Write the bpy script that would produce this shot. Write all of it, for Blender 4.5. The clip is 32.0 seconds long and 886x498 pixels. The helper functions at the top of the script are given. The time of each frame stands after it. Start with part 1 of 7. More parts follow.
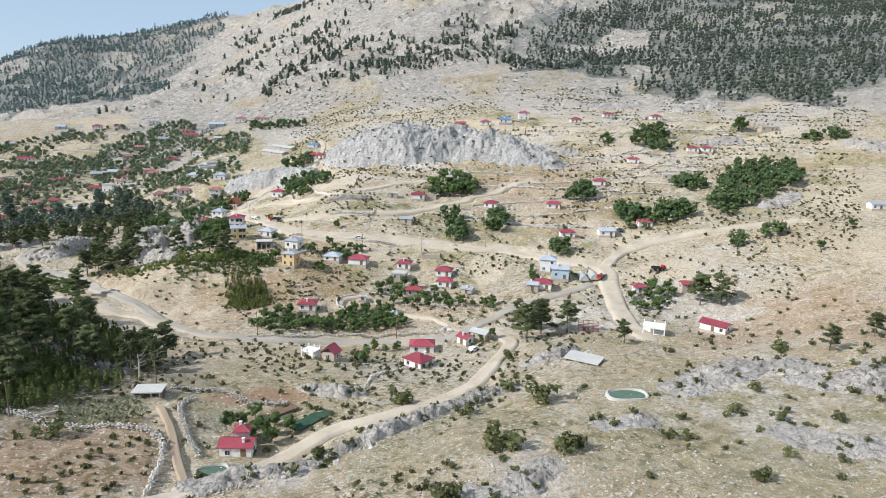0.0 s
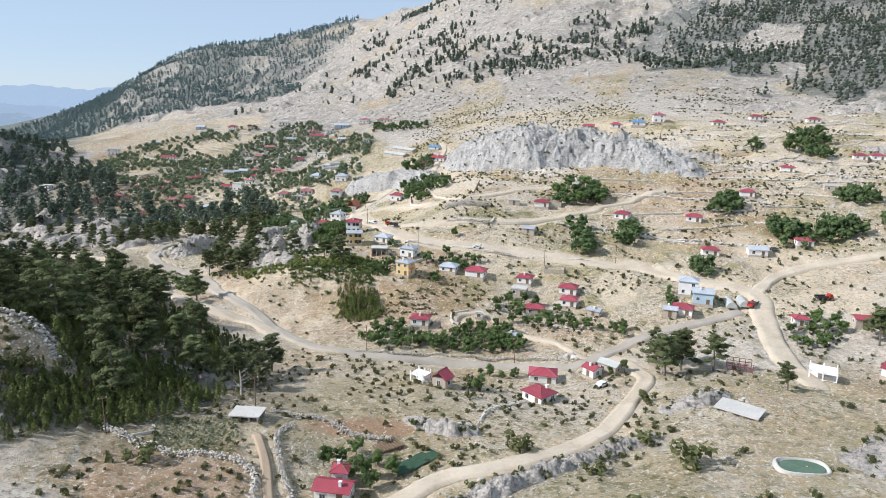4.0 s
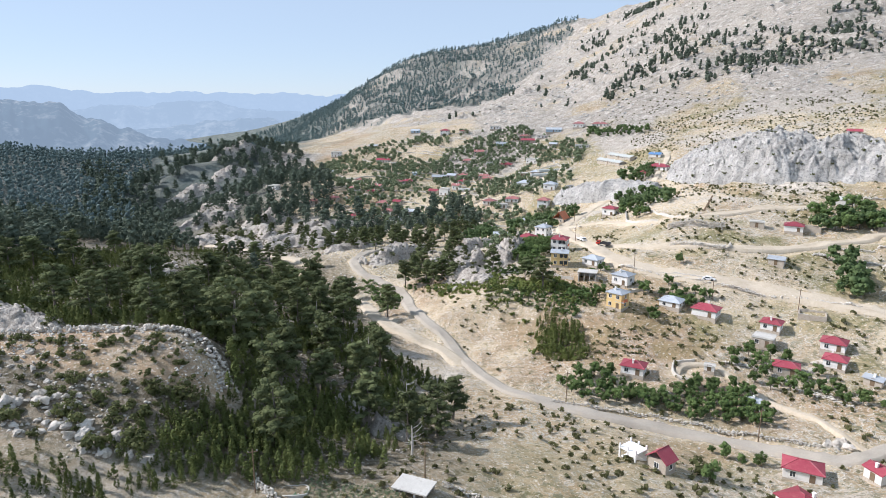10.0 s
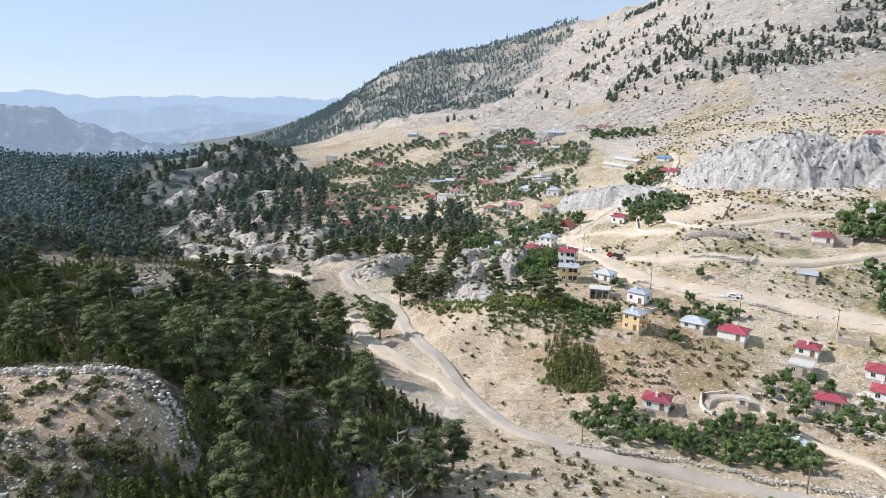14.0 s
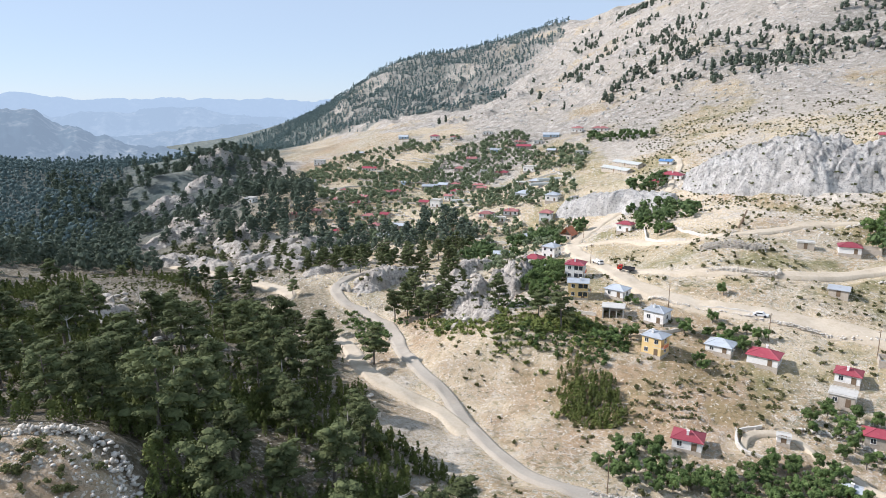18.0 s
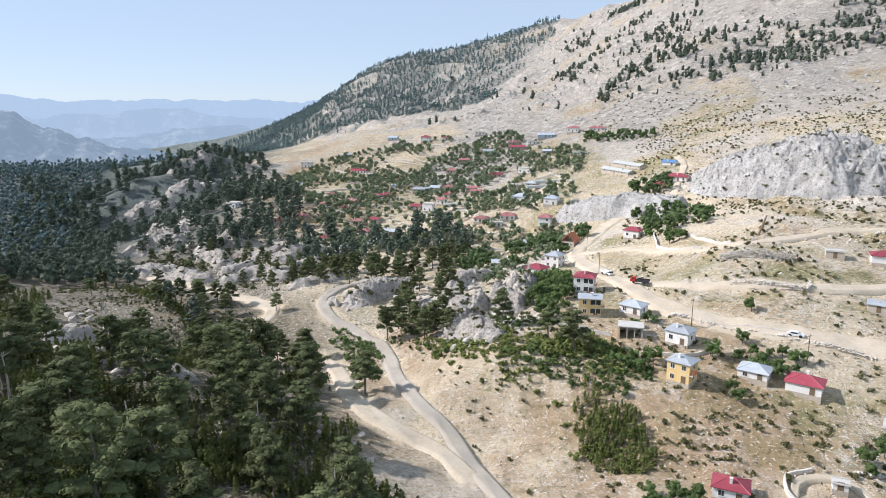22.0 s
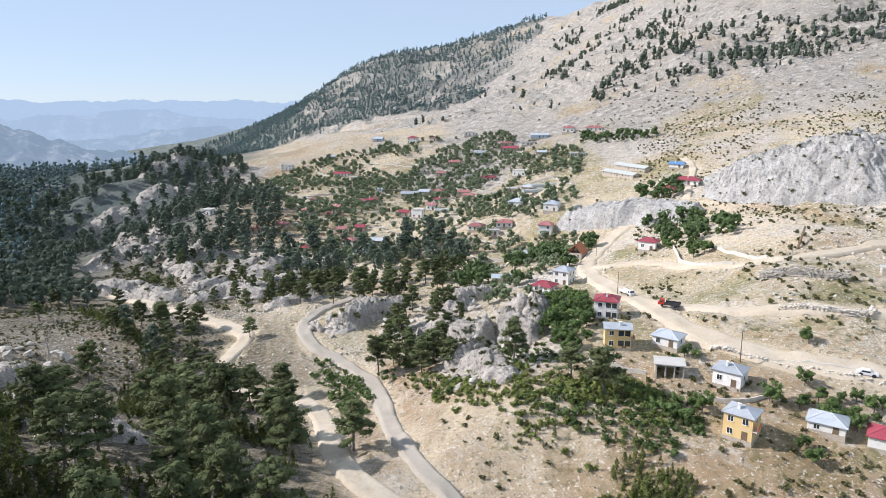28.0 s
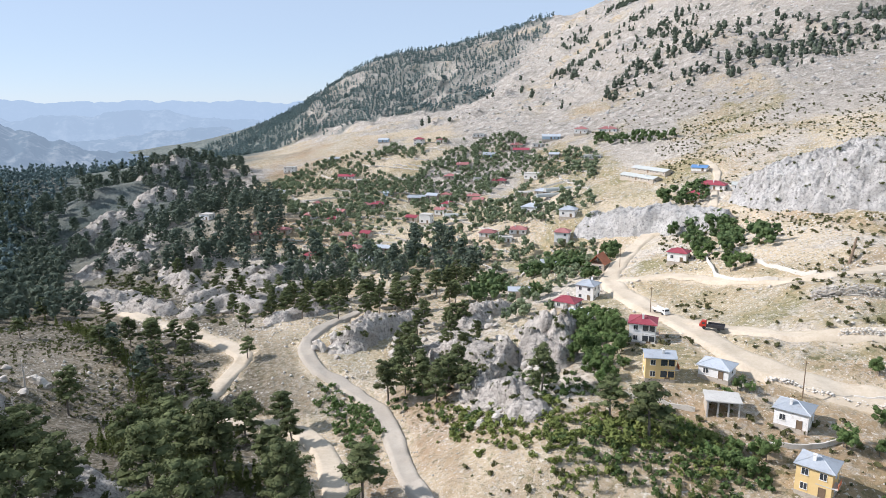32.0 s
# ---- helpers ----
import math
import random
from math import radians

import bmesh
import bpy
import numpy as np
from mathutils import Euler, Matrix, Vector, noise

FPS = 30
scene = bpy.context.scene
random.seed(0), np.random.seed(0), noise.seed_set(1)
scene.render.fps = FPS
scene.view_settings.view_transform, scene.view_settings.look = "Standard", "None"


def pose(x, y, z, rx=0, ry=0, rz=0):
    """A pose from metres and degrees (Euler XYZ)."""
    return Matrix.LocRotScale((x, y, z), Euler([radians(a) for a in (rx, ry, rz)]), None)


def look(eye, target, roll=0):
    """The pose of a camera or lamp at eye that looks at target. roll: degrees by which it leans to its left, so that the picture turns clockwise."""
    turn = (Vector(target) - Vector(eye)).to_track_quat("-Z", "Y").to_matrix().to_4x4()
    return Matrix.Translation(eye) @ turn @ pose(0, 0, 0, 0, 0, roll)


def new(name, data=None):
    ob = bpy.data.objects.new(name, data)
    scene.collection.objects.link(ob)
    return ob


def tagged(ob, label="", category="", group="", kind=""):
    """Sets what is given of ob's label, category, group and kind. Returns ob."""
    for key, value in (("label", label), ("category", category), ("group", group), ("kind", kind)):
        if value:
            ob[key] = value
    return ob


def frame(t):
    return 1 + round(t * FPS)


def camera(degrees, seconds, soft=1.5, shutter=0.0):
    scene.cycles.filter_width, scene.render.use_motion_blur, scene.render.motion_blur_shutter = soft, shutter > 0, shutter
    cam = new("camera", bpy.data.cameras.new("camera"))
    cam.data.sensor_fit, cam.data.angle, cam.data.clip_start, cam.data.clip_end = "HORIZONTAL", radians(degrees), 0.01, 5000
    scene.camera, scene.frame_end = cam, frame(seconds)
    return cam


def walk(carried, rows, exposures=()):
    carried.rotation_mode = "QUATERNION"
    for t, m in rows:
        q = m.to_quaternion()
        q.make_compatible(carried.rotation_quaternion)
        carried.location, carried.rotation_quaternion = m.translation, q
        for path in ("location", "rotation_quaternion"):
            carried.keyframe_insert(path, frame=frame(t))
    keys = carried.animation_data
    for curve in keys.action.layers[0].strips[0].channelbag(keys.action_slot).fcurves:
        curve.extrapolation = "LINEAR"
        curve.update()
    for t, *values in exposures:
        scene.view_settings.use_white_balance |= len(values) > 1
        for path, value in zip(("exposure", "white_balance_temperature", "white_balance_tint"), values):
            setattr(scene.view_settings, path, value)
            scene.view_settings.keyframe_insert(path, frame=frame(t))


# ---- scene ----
cam = camera(67.5, 32.0, soft=0.35)


def flight(t, x, y, z, tilt, roll, yaw):
    return t, pose(x, y, z, tilt, 0, yaw) @ pose(0, 0, 0, 0, 0, roll)


PATH = [
    flight(0.0, 5.93, 0.00, 79.08, 76.95, 1.14, -25.41),
    flight(0.5, 6.48, 1.90, 79.45, 76.88, 0.98, -24.87),
    flight(1.0, 7.18, 3.97, 79.69, 76.83, 0.86, -23.99),
    flight(1.5, 8.03, 6.29, 79.71, 76.83, 0.83, -22.67),
    flight(2.0, 8.89, 8.91, 79.51, 76.85, 0.86, -21.14),
    flight(2.5, 9.74, 11.77, 79.18, 76.89, 0.93, -19.61),
    flight(3.0, 10.58, 14.57, 78.88, 76.91, 1.00, -18.07),
    flight(3.5, 11.30, 17.04, 78.69, 76.90, 1.00, -16.56),
    flight(5.5, 13.55, 27.44, 79.02, 76.83, 0.81, -10.48),
    flight(6.0, 14.32, 30.32, 78.79, 76.81, 0.75, -8.94),
    flight(6.5, 15.11, 33.46, 78.51, 76.81, 0.70, -7.40),
    flight(7.0, 15.83, 36.61, 78.24, 76.83, 0.63, -5.83),
    flight(7.5, 16.31, 39.44, 78.04, 76.86, 0.52, -4.28),
    flight(8.0, 16.50, 41.95, 78.00, 76.90, 0.40, -2.76),
    flight(8.5, 16.45, 44.28, 78.16, 76.91, 0.29, -1.24),
    flight(9.0, 16.34, 46.64, 78.36, 76.91, 0.22, 0.28),
    flight(9.5, 16.29, 49.15, 78.42, 76.93, 0.17, 1.72),
    flight(10.0, 16.21, 51.77, 78.32, 76.97, 0.16, 3.06),
    flight(10.5, 16.12, 54.39, 78.17, 77.02, 0.17, 3.21),
    flight(11.0, 16.13, 56.97, 78.03, 77.05, 0.18, 3.12),
    flight(11.5, 16.15, 59.61, 77.94, 77.09, 0.17, 3.12),
    flight(12.0, 16.01, 62.31, 77.88, 77.12, 0.13, 3.19),
    flight(12.5, 15.72, 65.10, 77.80, 77.15, 0.09, 3.19),
    flight(13.0, 15.49, 68.04, 77.65, 77.18, 0.05, 3.10),
    flight(13.5, 15.40, 71.09, 77.40, 77.22, 0.01, 3.02),
    flight(14.0, 15.33, 74.00, 77.14, 77.26, -0.02, 2.95),
    flight(14.5, 15.19, 76.69, 76.95, 77.28, -0.04, 2.88),
    flight(16.5, 12.93, 85.88, 77.21, 77.34, -0.11, 2.41),
    flight(17.0, 12.29, 88.38, 77.24, 77.35, -0.14, 2.27),
    flight(17.5, 11.81, 90.97, 77.21, 77.35, -0.16, 2.15),
    flight(18.0, 11.37, 93.60, 77.17, 77.37, -0.17, 2.03),
    flight(18.5, 10.90, 96.18, 77.09, 77.39, -0.20, 1.91),
    flight(19.0, 10.47, 98.89, 76.95, 77.41, -0.22, 1.78),
    flight(19.5, 10.10, 101.85, 76.77, 77.42, -0.25, 1.66),
    flight(20.0, 9.74, 104.78, 76.56, 77.42, -0.29, 1.55),
    flight(20.5, 9.38, 107.47, 76.38, 77.42, -0.31, 1.44),
    flight(21.0, 8.99, 109.99, 76.29, 77.43, -0.34, 1.33),
    flight(21.5, 8.58, 112.45, 76.27, 77.42, -0.36, 1.21),
    flight(22.0, 8.21, 114.87, 76.29, 77.41, -0.39, 1.09),
    flight(22.5, 7.89, 117.28, 76.30, 77.40, -0.43, 0.99),
    flight(23.0, 7.54, 119.71, 76.26, 77.40, -0.46, 0.88),
    flight(23.5, 7.07, 122.13, 76.20, 77.40, -0.46, 0.75),
    flight(24.0, 6.55, 124.57, 76.18, 77.40, -0.46, 0.61),
    flight(24.5, 6.08, 127.09, 76.19, 77.40, -0.48, 0.49),
    flight(25.0, 5.65, 129.73, 76.15, 77.39, -0.51, 0.38),
    flight(25.5, 5.18, 132.45, 76.02, 77.40, -0.52, 0.26),
    flight(27.5, 3.82, 143.04, 75.41, 77.41, -0.54, -0.17),
    flight(28.0, 3.49, 145.71, 75.26, 77.41, -0.55, -0.29),
    flight(28.5, 3.18, 148.32, 75.09, 77.42, -0.55, -0.39),
    flight(29.0, 2.80, 150.88, 74.93, 77.42, -0.55, -0.50),
    flight(29.5, 2.33, 153.38, 74.87, 77.43, -0.55, -0.62),
    flight(30.0, 1.80, 155.83, 74.88, 77.43, -0.54, -0.75),
    flight(30.5, 1.27, 158.15, 74.94, 77.43, -0.54, -0.64),
    flight(31.0, 0.80, 160.39, 74.99, 77.44, -0.54, -0.36),
    flight(31.5, 0.39, 162.65, 75.02, 77.45, -0.55, -0.17),
    flight(32.0, 0.00, 165.00, 75.00, 77.46, -0.57, -0.00),
]
walk(cam, PATH, exposures=[(0.0, 0.12, 5960, 11), (6.0, 0.24, 5960, 14), (16.0, 0.31, 6020, 15), (32.0, 0.29, 6020, 15.5)])

# ---- daylight ----
SUN_FROM = radians(276)   # compass turn from +y, clockwise
SUN_HEIGHT = radians(37)
world = bpy.data.worlds.new("world")
scene.world = world
world.use_nodes = True
sky = world.node_tree.nodes.new("ShaderNodeTexSky")
sky.sky_type, sky.sun_disc = "NISHITA", False
sky.sun_elevation, sky.sun_rotation = SUN_HEIGHT, SUN_FROM
sky.altitude, sky.air_density, sky.dust_density, sky.ozone_density = 2000, 0.9, 0.4, 2.0
veil = world.node_tree.nodes.new("ShaderNodeMix")   # thin summer haze over the whole sky
veil.data_type = "RGBA"
veil.inputs[0].default_value = 0.70
veil.inputs[7].default_value = (5.3, 6.3, 7.1, 1)
world.node_tree.links.new(sky.outputs[0], veil.inputs[6])
world.node_tree.links.new(veil.outputs[2], world.node_tree.nodes["Background"].inputs[0])
world.node_tree.nodes["Background"].inputs[1].default_value = 0.10
sun_data = bpy.data.lights.new("sun", "SUN")
sun_data.energy, sun_data.angle, sun_data.color = 4.5, radians(0.55), (1.0, 0.94, 0.86)
sun = new("sun", sun_data)
toward = Vector((math.sin(SUN_FROM) * math.cos(SUN_HEIGHT), math.cos(SUN_FROM) * math.cos(SUN_HEIGHT), math.sin(SUN_HEIGHT)))
sun.matrix_world = look(toward * 900, (0, 0, 0))


# ---- the lie of the land ----
def value_noise(x, y, seed=0):
    ix, iy = np.floor(x).astype(np.int64), np.floor(y).astype(np.int64)
    fx, fy = x - ix, y - iy
    fx, fy = fx * fx * fx * (fx * (fx * 6 - 15) + 10), fy * fy * fy * (fy * (fy * 6 - 15) + 10)

    def corner(a, b):
        n = (a * 374761393 + b * 668265263 + seed * 974711) & 0x7FFFFFFF
        n = ((n ^ (n >> 13)) * 1274126177) & 0x7FFFFFFF
        return ((n ^ (n >> 16)) & 0xFFFF) / 32767.5 - 1.0

    low = corner(ix, iy) * (1 - fx) + corner(ix + 1, iy) * fx
    high = corner(ix, iy + 1) * (1 - fx) + corner(ix + 1, iy + 1) * fx
    return low * (1 - fy) + high * fy


def fbm(x, y, size, octaves=4, seed=0, ridged=False):
    total, gain = 0.0 * x, 1.0
    for k in range(octaves):
        n = value_noise(x / size + 17.3 * k, y / size - 9.1 * k, seed + k)
        total = total + gain * ((0.5 - np.abs(n)) * 2 if ridged else n)
        size, gain = size * 0.5, gain * 0.5
    return total


def smooth(a, b, v):
    s = np.clip((v - a) / (b - a), 0, 1)
    return s * s * (3 - 2 * s)


# heights of the land along its main forms: x, y, z
NEAR_FIELDS = [(6, 152, 12), (22, 127, 7.5), (105, 109, 13), (114, 134, 10.5), (143, 102, 14), (119, 120, 11.5), (75, 85, 17), (106, 87, 15), (51, 99, 15), (81, 129, 9), (185, 157, 2), (-20, 100, 15), (0, 60, 14), (-60, 60, 20), (80, 20, 18), (200, 60, 24), (260, 150, 22), (-10, 140, 12.5)]
VALLEY = [(75, 161, 3), (51, 168, 5), (67, 199, -2), (60, 226, 1), (14, 257, 0), (108, 253, 6), (90, 258, 7.5), (62, 264, 9), (67, 283, 12), (47, 302, 13), (48, 319, 15), (8, 250, 0), (-10, 297, -2), (-45, 367, -2), (-55, 324, -9), (-157, 431, -12), (32, 300, 11), (15, 277, 8), (20, 338, 6), (-15, 348, -3), (157, 218, 8), (178, 188, 5), (110, 205, 0)]
UPPER_VILLAGE = [(77, 343, 16), (104, 321, 25), (139, 313, 24), (116, 369, 29), (120, 478, 27), (76, 492, 16), (63, 493, 12), (59, 486, 5), (28, 408, 1), (207, 261, 20), (184, 359, 35), (280, 474, 63), (332, 314, 42), (346, 421, 61), (354, 378, 57), (412, 457, 74), (300, 240, 28), (400, 300, 45)]
LOWER_VILLAGE = [(-47, 507, -8), (-10, 528, -2), (-150, 580, 3), (-139, 769, 9), (-90, 850, 36), (55, 798, 56), (0, 640, 10), (60, 620, 20), (-254, 799, -6), (-222, 736, 8), (-301, 840, 14), (-235, 765, 27), (-275, 700, 10), (-328, 741, -24), (-254, 616, -30), (-190, 500, -22)]
PINE_HILL = [(-92, 321, -4), (-114, 335, 2), (-122, 320, 6), (-71, 266, 12), (-93, 274, 13), (-68, 212, 19), (-70, 173, 31), (-51, 166, 28), (-42, 177, 28), (-45, 163, 26), (-31, 172, 17), (-58, 150, 24), (-41, 250, 10), (-20, 185, 9), (-140, 180, 34), (-200, 300, 22), (-260, 420, 4), (-5, 200, 5)]
MOUNTAIN = [(144, 755, 69), (250, 831, 124), (270, 673, 96), (-340, 1934, 70), (-265, 1846, 102), (-188, 1705, 138), (-131, 1580, 152), (-46, 1560, 163), (51, 1545, 180), (144, 1530, 206), (182, 1500, 217), (239, 1440, 222), (300, 1360, 235), (340, 1320, 247), (378, 1246, 275), (548, 1126, 310), (596, 679, 159), (601, 535, 126), (665, 453, 125), (503, 336, 74), (1097, 708, 260), (900, 1100, 330), (160, 1150, 112), (30, 1030, 56)]
FAR_SIDE = [(-96, 961, 38), (-40, 1015, 44), (-700, 1100, -60), (-580, 1199, -62), (-412, 744, -8), (-522, 760, 14), (-700, 700, 60), (-1238, 1876, -80), (-1007, 2016, -80), (-500, 1700, -50), (-400, 1300, -55), (-900, 1500, -65), (-600, 200, 60), (-300, 150, 40), (0, -300, 10), (500, -200, 30), (-500, -300, 40), (900, 200, 120), (100, 2200, 150), (600, 1900, 230)]
LAND = np.array(NEAR_FIELDS + VALLEY + UPPER_VILLAGE + LOWER_VILLAGE + PINE_HILL + MOUNTAIN + FAR_SIDE, float)


def _spread(x, y):
    return np.sqrt((x[:, None] - LAND[None, :, 0]) ** 2 + (y[:, None] - LAND[None, :, 1]) ** 2 + 144.0)


def _solve_land():
    n = len(LAND)
    a = np.zeros((n + 3, n + 3))
    a[:n, :n] = _spread(LAND[:, 0], LAND[:, 1]) - 12 + 0.4 * np.eye(n) * -1
    a[:n, n] = 1
    a[:n, n + 1:] = LAND[:, :2] / 1000
    a[n:, :n] = a[:n, n:].T
    return np.linalg.solve(a, np.concatenate([LAND[:, 2], np.zeros(3)]))


LAND_WEIGHTS = _solve_land()


def land(x, y):
    """Smooth height of the land without its small relief."""
    x, y = np.atleast_1d(np.asarray(x, float)), np.atleast_1d(np.asarray(y, float))
    z = np.empty(len(x))
    for i in range(0, len(x), 20000):
        s = slice(i, i + 20000)
        z[s] = (_spread(x[s], y[s]) - 12) @ LAND_WEIGHTS[:-3] + LAND_WEIGHTS[-3] + (x[s] * LAND_WEIGHTS[-2] + y[s] * LAND_WEIGHTS[-1]) / 1000
    r = np.hypot(x, y - 80)
    hills = -75 + fbm(x, y, 300, 4, 71, True) * 14
    w = smooth(2050, 2600, r)
    return z * (1 - w) + hills * w


def mountain_part(x, y):
    """How far a place belongs to the bare mountainside."""
    return smooth(0, 120, y - 700 + 0.62 * (x - 144)) * smooth(-260, 0, x + 0.3 * (y - 900)) * smooth(2400, 2000, np.hypot(x, y))


def ground(x, y):
    x, y = np.atleast_1d(np.asarray(x, float)), np.atleast_1d(np.asarray(y, float))
    z = land(x, y)
    m = mountain_part(x, y)
    wx, wy = x + 40 * fbm(x, y, 160, 2, 61), y + 40 * fbm(x, y, 160, 2, 62)
    gully = fbm((wx + 0.75 * wy) / 1.0, (wy - 0.75 * wx) * 0.38, 90, 5, 5, True)
    craggy = smooth(0.05, 0.6, fbm(wx, wy, 150, 3, 63))
    z = z + m * (gully * 8 - 2 + craggy * (fbm(wx, wy, 42, 4, 64, True) * 5.5)) + (1 - m) * (fbm(x, y, 26, 4, 9) * 0.6 + fbm(x, y, 7, 4, 10, True) * 0.42)
    steps = smooth(120, 170, x + 0.2 * (y - 300)) * smooth(215, 250, y) * smooth(520, 470, y) * 0.75
    w = 2.6
    k = (z + 0.8 * fbm(x, y, 60, 2, 31)) / w
    f = k - np.floor(k)
    z = z + steps * w * (smooth(0.7, 1.0, f) - f)
    # narrow earth terraces curved round the yellow house
    d = np.hypot(x - 63, y - 267)
    own = smooth(38, 30, d) * smooth(6.5, 8.5, d) * smooth(271, 263, y - 0.15 * (x - 63))
    k = (z + 0.25 * fbm(x, y, 9, 2, 32)) / 0.95
    f = k - np.floor(k)
    z = z + own * 0.95 * (smooth(0.72, 1.0, f) - f)
    return z


def height(x, y):
    return float(ground(x, y)[0])


# ---- materials ----
def _node(tree, kind, **values):
    n = tree.nodes.new(kind)
    for k, v in values.items():
        n.inputs[k.replace("_", " ")].default_value = v
    return n


def _noise(tree, scale, detail=6.0, rough=0.6, coord=None, kind="ShaderNodeTexNoise"):
    n = tree.nodes.new(kind)
    n.inputs["Scale"].default_value = scale
    if kind == "ShaderNodeTexNoise":
        n.inputs["Detail"].default_value, n.inputs["Roughness"].default_value = detail, rough
    if coord is not None:
        tree.links.new(coord, n.inputs["Vector"])
    return n


def _ramp(tree, fac, stops):
    n = tree.nodes.new("ShaderNodeValToRGB")
    e = n.color_ramp.elements
    while len(e) < len(stops):
        e.new(0.5)
    for k, (pos, c) in zip(e, stops):
        k.position, k.color = pos, (*c, 1) if not isinstance(c, (int, float)) else (c, c, c, 1)
    tree.links.new(fac, n.inputs[0])
    return n.outputs[0]


def _mix(tree, fac, a, b, blend="MIX"):
    n = tree.nodes.new("ShaderNodeMix")
    n.data_type, n.blend_type = "RGBA", blend
    for socket, v in ((n.inputs[0], fac), (n.inputs[6], a), (n.inputs[7], b)):
        if isinstance(v, (int, float)):
            socket.default_value = v
        elif isinstance(v, tuple):
            socket.default_value = (*v, 1)
        else:
            tree.links.new(v, socket)
    return n.outputs[2]


def _bump(tree, fac, strength, distance, shader):
    n = tree.nodes.new("ShaderNodeBump")
    n.inputs["Strength"].default_value, n.inputs["Distance"].default_value = strength, distance
    tree.links.new(fac, n.inputs["Height"])
    tree.links.new(n.outputs[0], shader.inputs["Normal"])


def base_material(name, rough=0.9, metal=0.0, spec=0.3):
    m = bpy.data.materials.new(name)
    m.use_nodes = True
    s = m.node_tree.nodes["Principled BSDF"]
    s.inputs["Roughness"].default_value, s.inputs["Metallic"].default_value, s.inputs["Specular IOR Level"].default_value = rough, metal, spec
    return m, m.node_tree, s


def mottled(name, a, b, big=0.3, small=4.0, rough=0.9, bump=0.3, depth=0.05, metal=0.0, per_object=0.0, spec=0.3, stain=None):
    """Two colours mixed by large and fine noise, with bump; a part of it may vary from object to object."""
    m, t, s = base_material(name, rough, metal, spec)
    co = t.nodes.new("ShaderNodeTexCoord").outputs["Object"] if not per_object else t.nodes.new("ShaderNodeNewGeometry").outputs["Position"]
    n1, n2 = _noise(t, big, 5, coord=co), _noise(t, small, 8, 0.7, coord=co)
    f = _mix(t, 0.45, n1.outputs["Fac"], n2.outputs["Fac"])
    c = _mix(t, _ramp(t, f, [(0.36, 0.0), (0.64, 1.0)]), a, b)
    if stain:
        n3 = _noise(t, big * 2.3, 6, 0.7, coord=co)
        c = _mix(t, _ramp(t, n3.outputs["Fac"], [(0.55, 0.0), (0.72, 0.8)]), c, stain)
    if per_object:
        info = t.nodes.new("ShaderNodeObjectInfo").outputs["Random"]
        hsv = _node(t, "ShaderNodeHueSaturation")
        mr = t.nodes.new("ShaderNodeMapRange")
        mr.inputs[3].default_value, mr.inputs[4].default_value = 1 - per_object, 1 + per_object
        t.links.new(info, mr.inputs[0])
        t.links.new(mr.outputs[0], hsv.inputs["Value"])
        t.links.new(c, hsv.inputs["Color"])
        c = hsv.outputs[0]
    t.links.new(c, s.inputs["Base Color"])
    if bump:
        _bump(t, f, bump, depth, s)
    return m


def leafy(name, a, b, per_object=0.25, big=0.5, glow=0.3):
    """Foliage that lets a part of the light through."""
    m = mottled(name, a, b, big, 3.0, 0.85, 0, per_object=per_object, spec=0.15)
    t = m.node_tree
    s, out = t.nodes["Principled BSDF"], t.nodes["Material Output"]
    through_leaf = t.nodes.new("ShaderNodeBsdfTranslucent")
    t.links.new(s.inputs["Base Color"].links[0].from_socket, through_leaf.inputs[0])
    mix = t.nodes.new("ShaderNodeMixShader")
    mix.inputs[0].default_value = glow
    t.links.new(s.outputs[0], mix.inputs[1])
    t.links.new(through_leaf.outputs[0], mix.inputs[2])
    t.links.new(mix.outputs[0], out.inputs["Surface"])
    return m


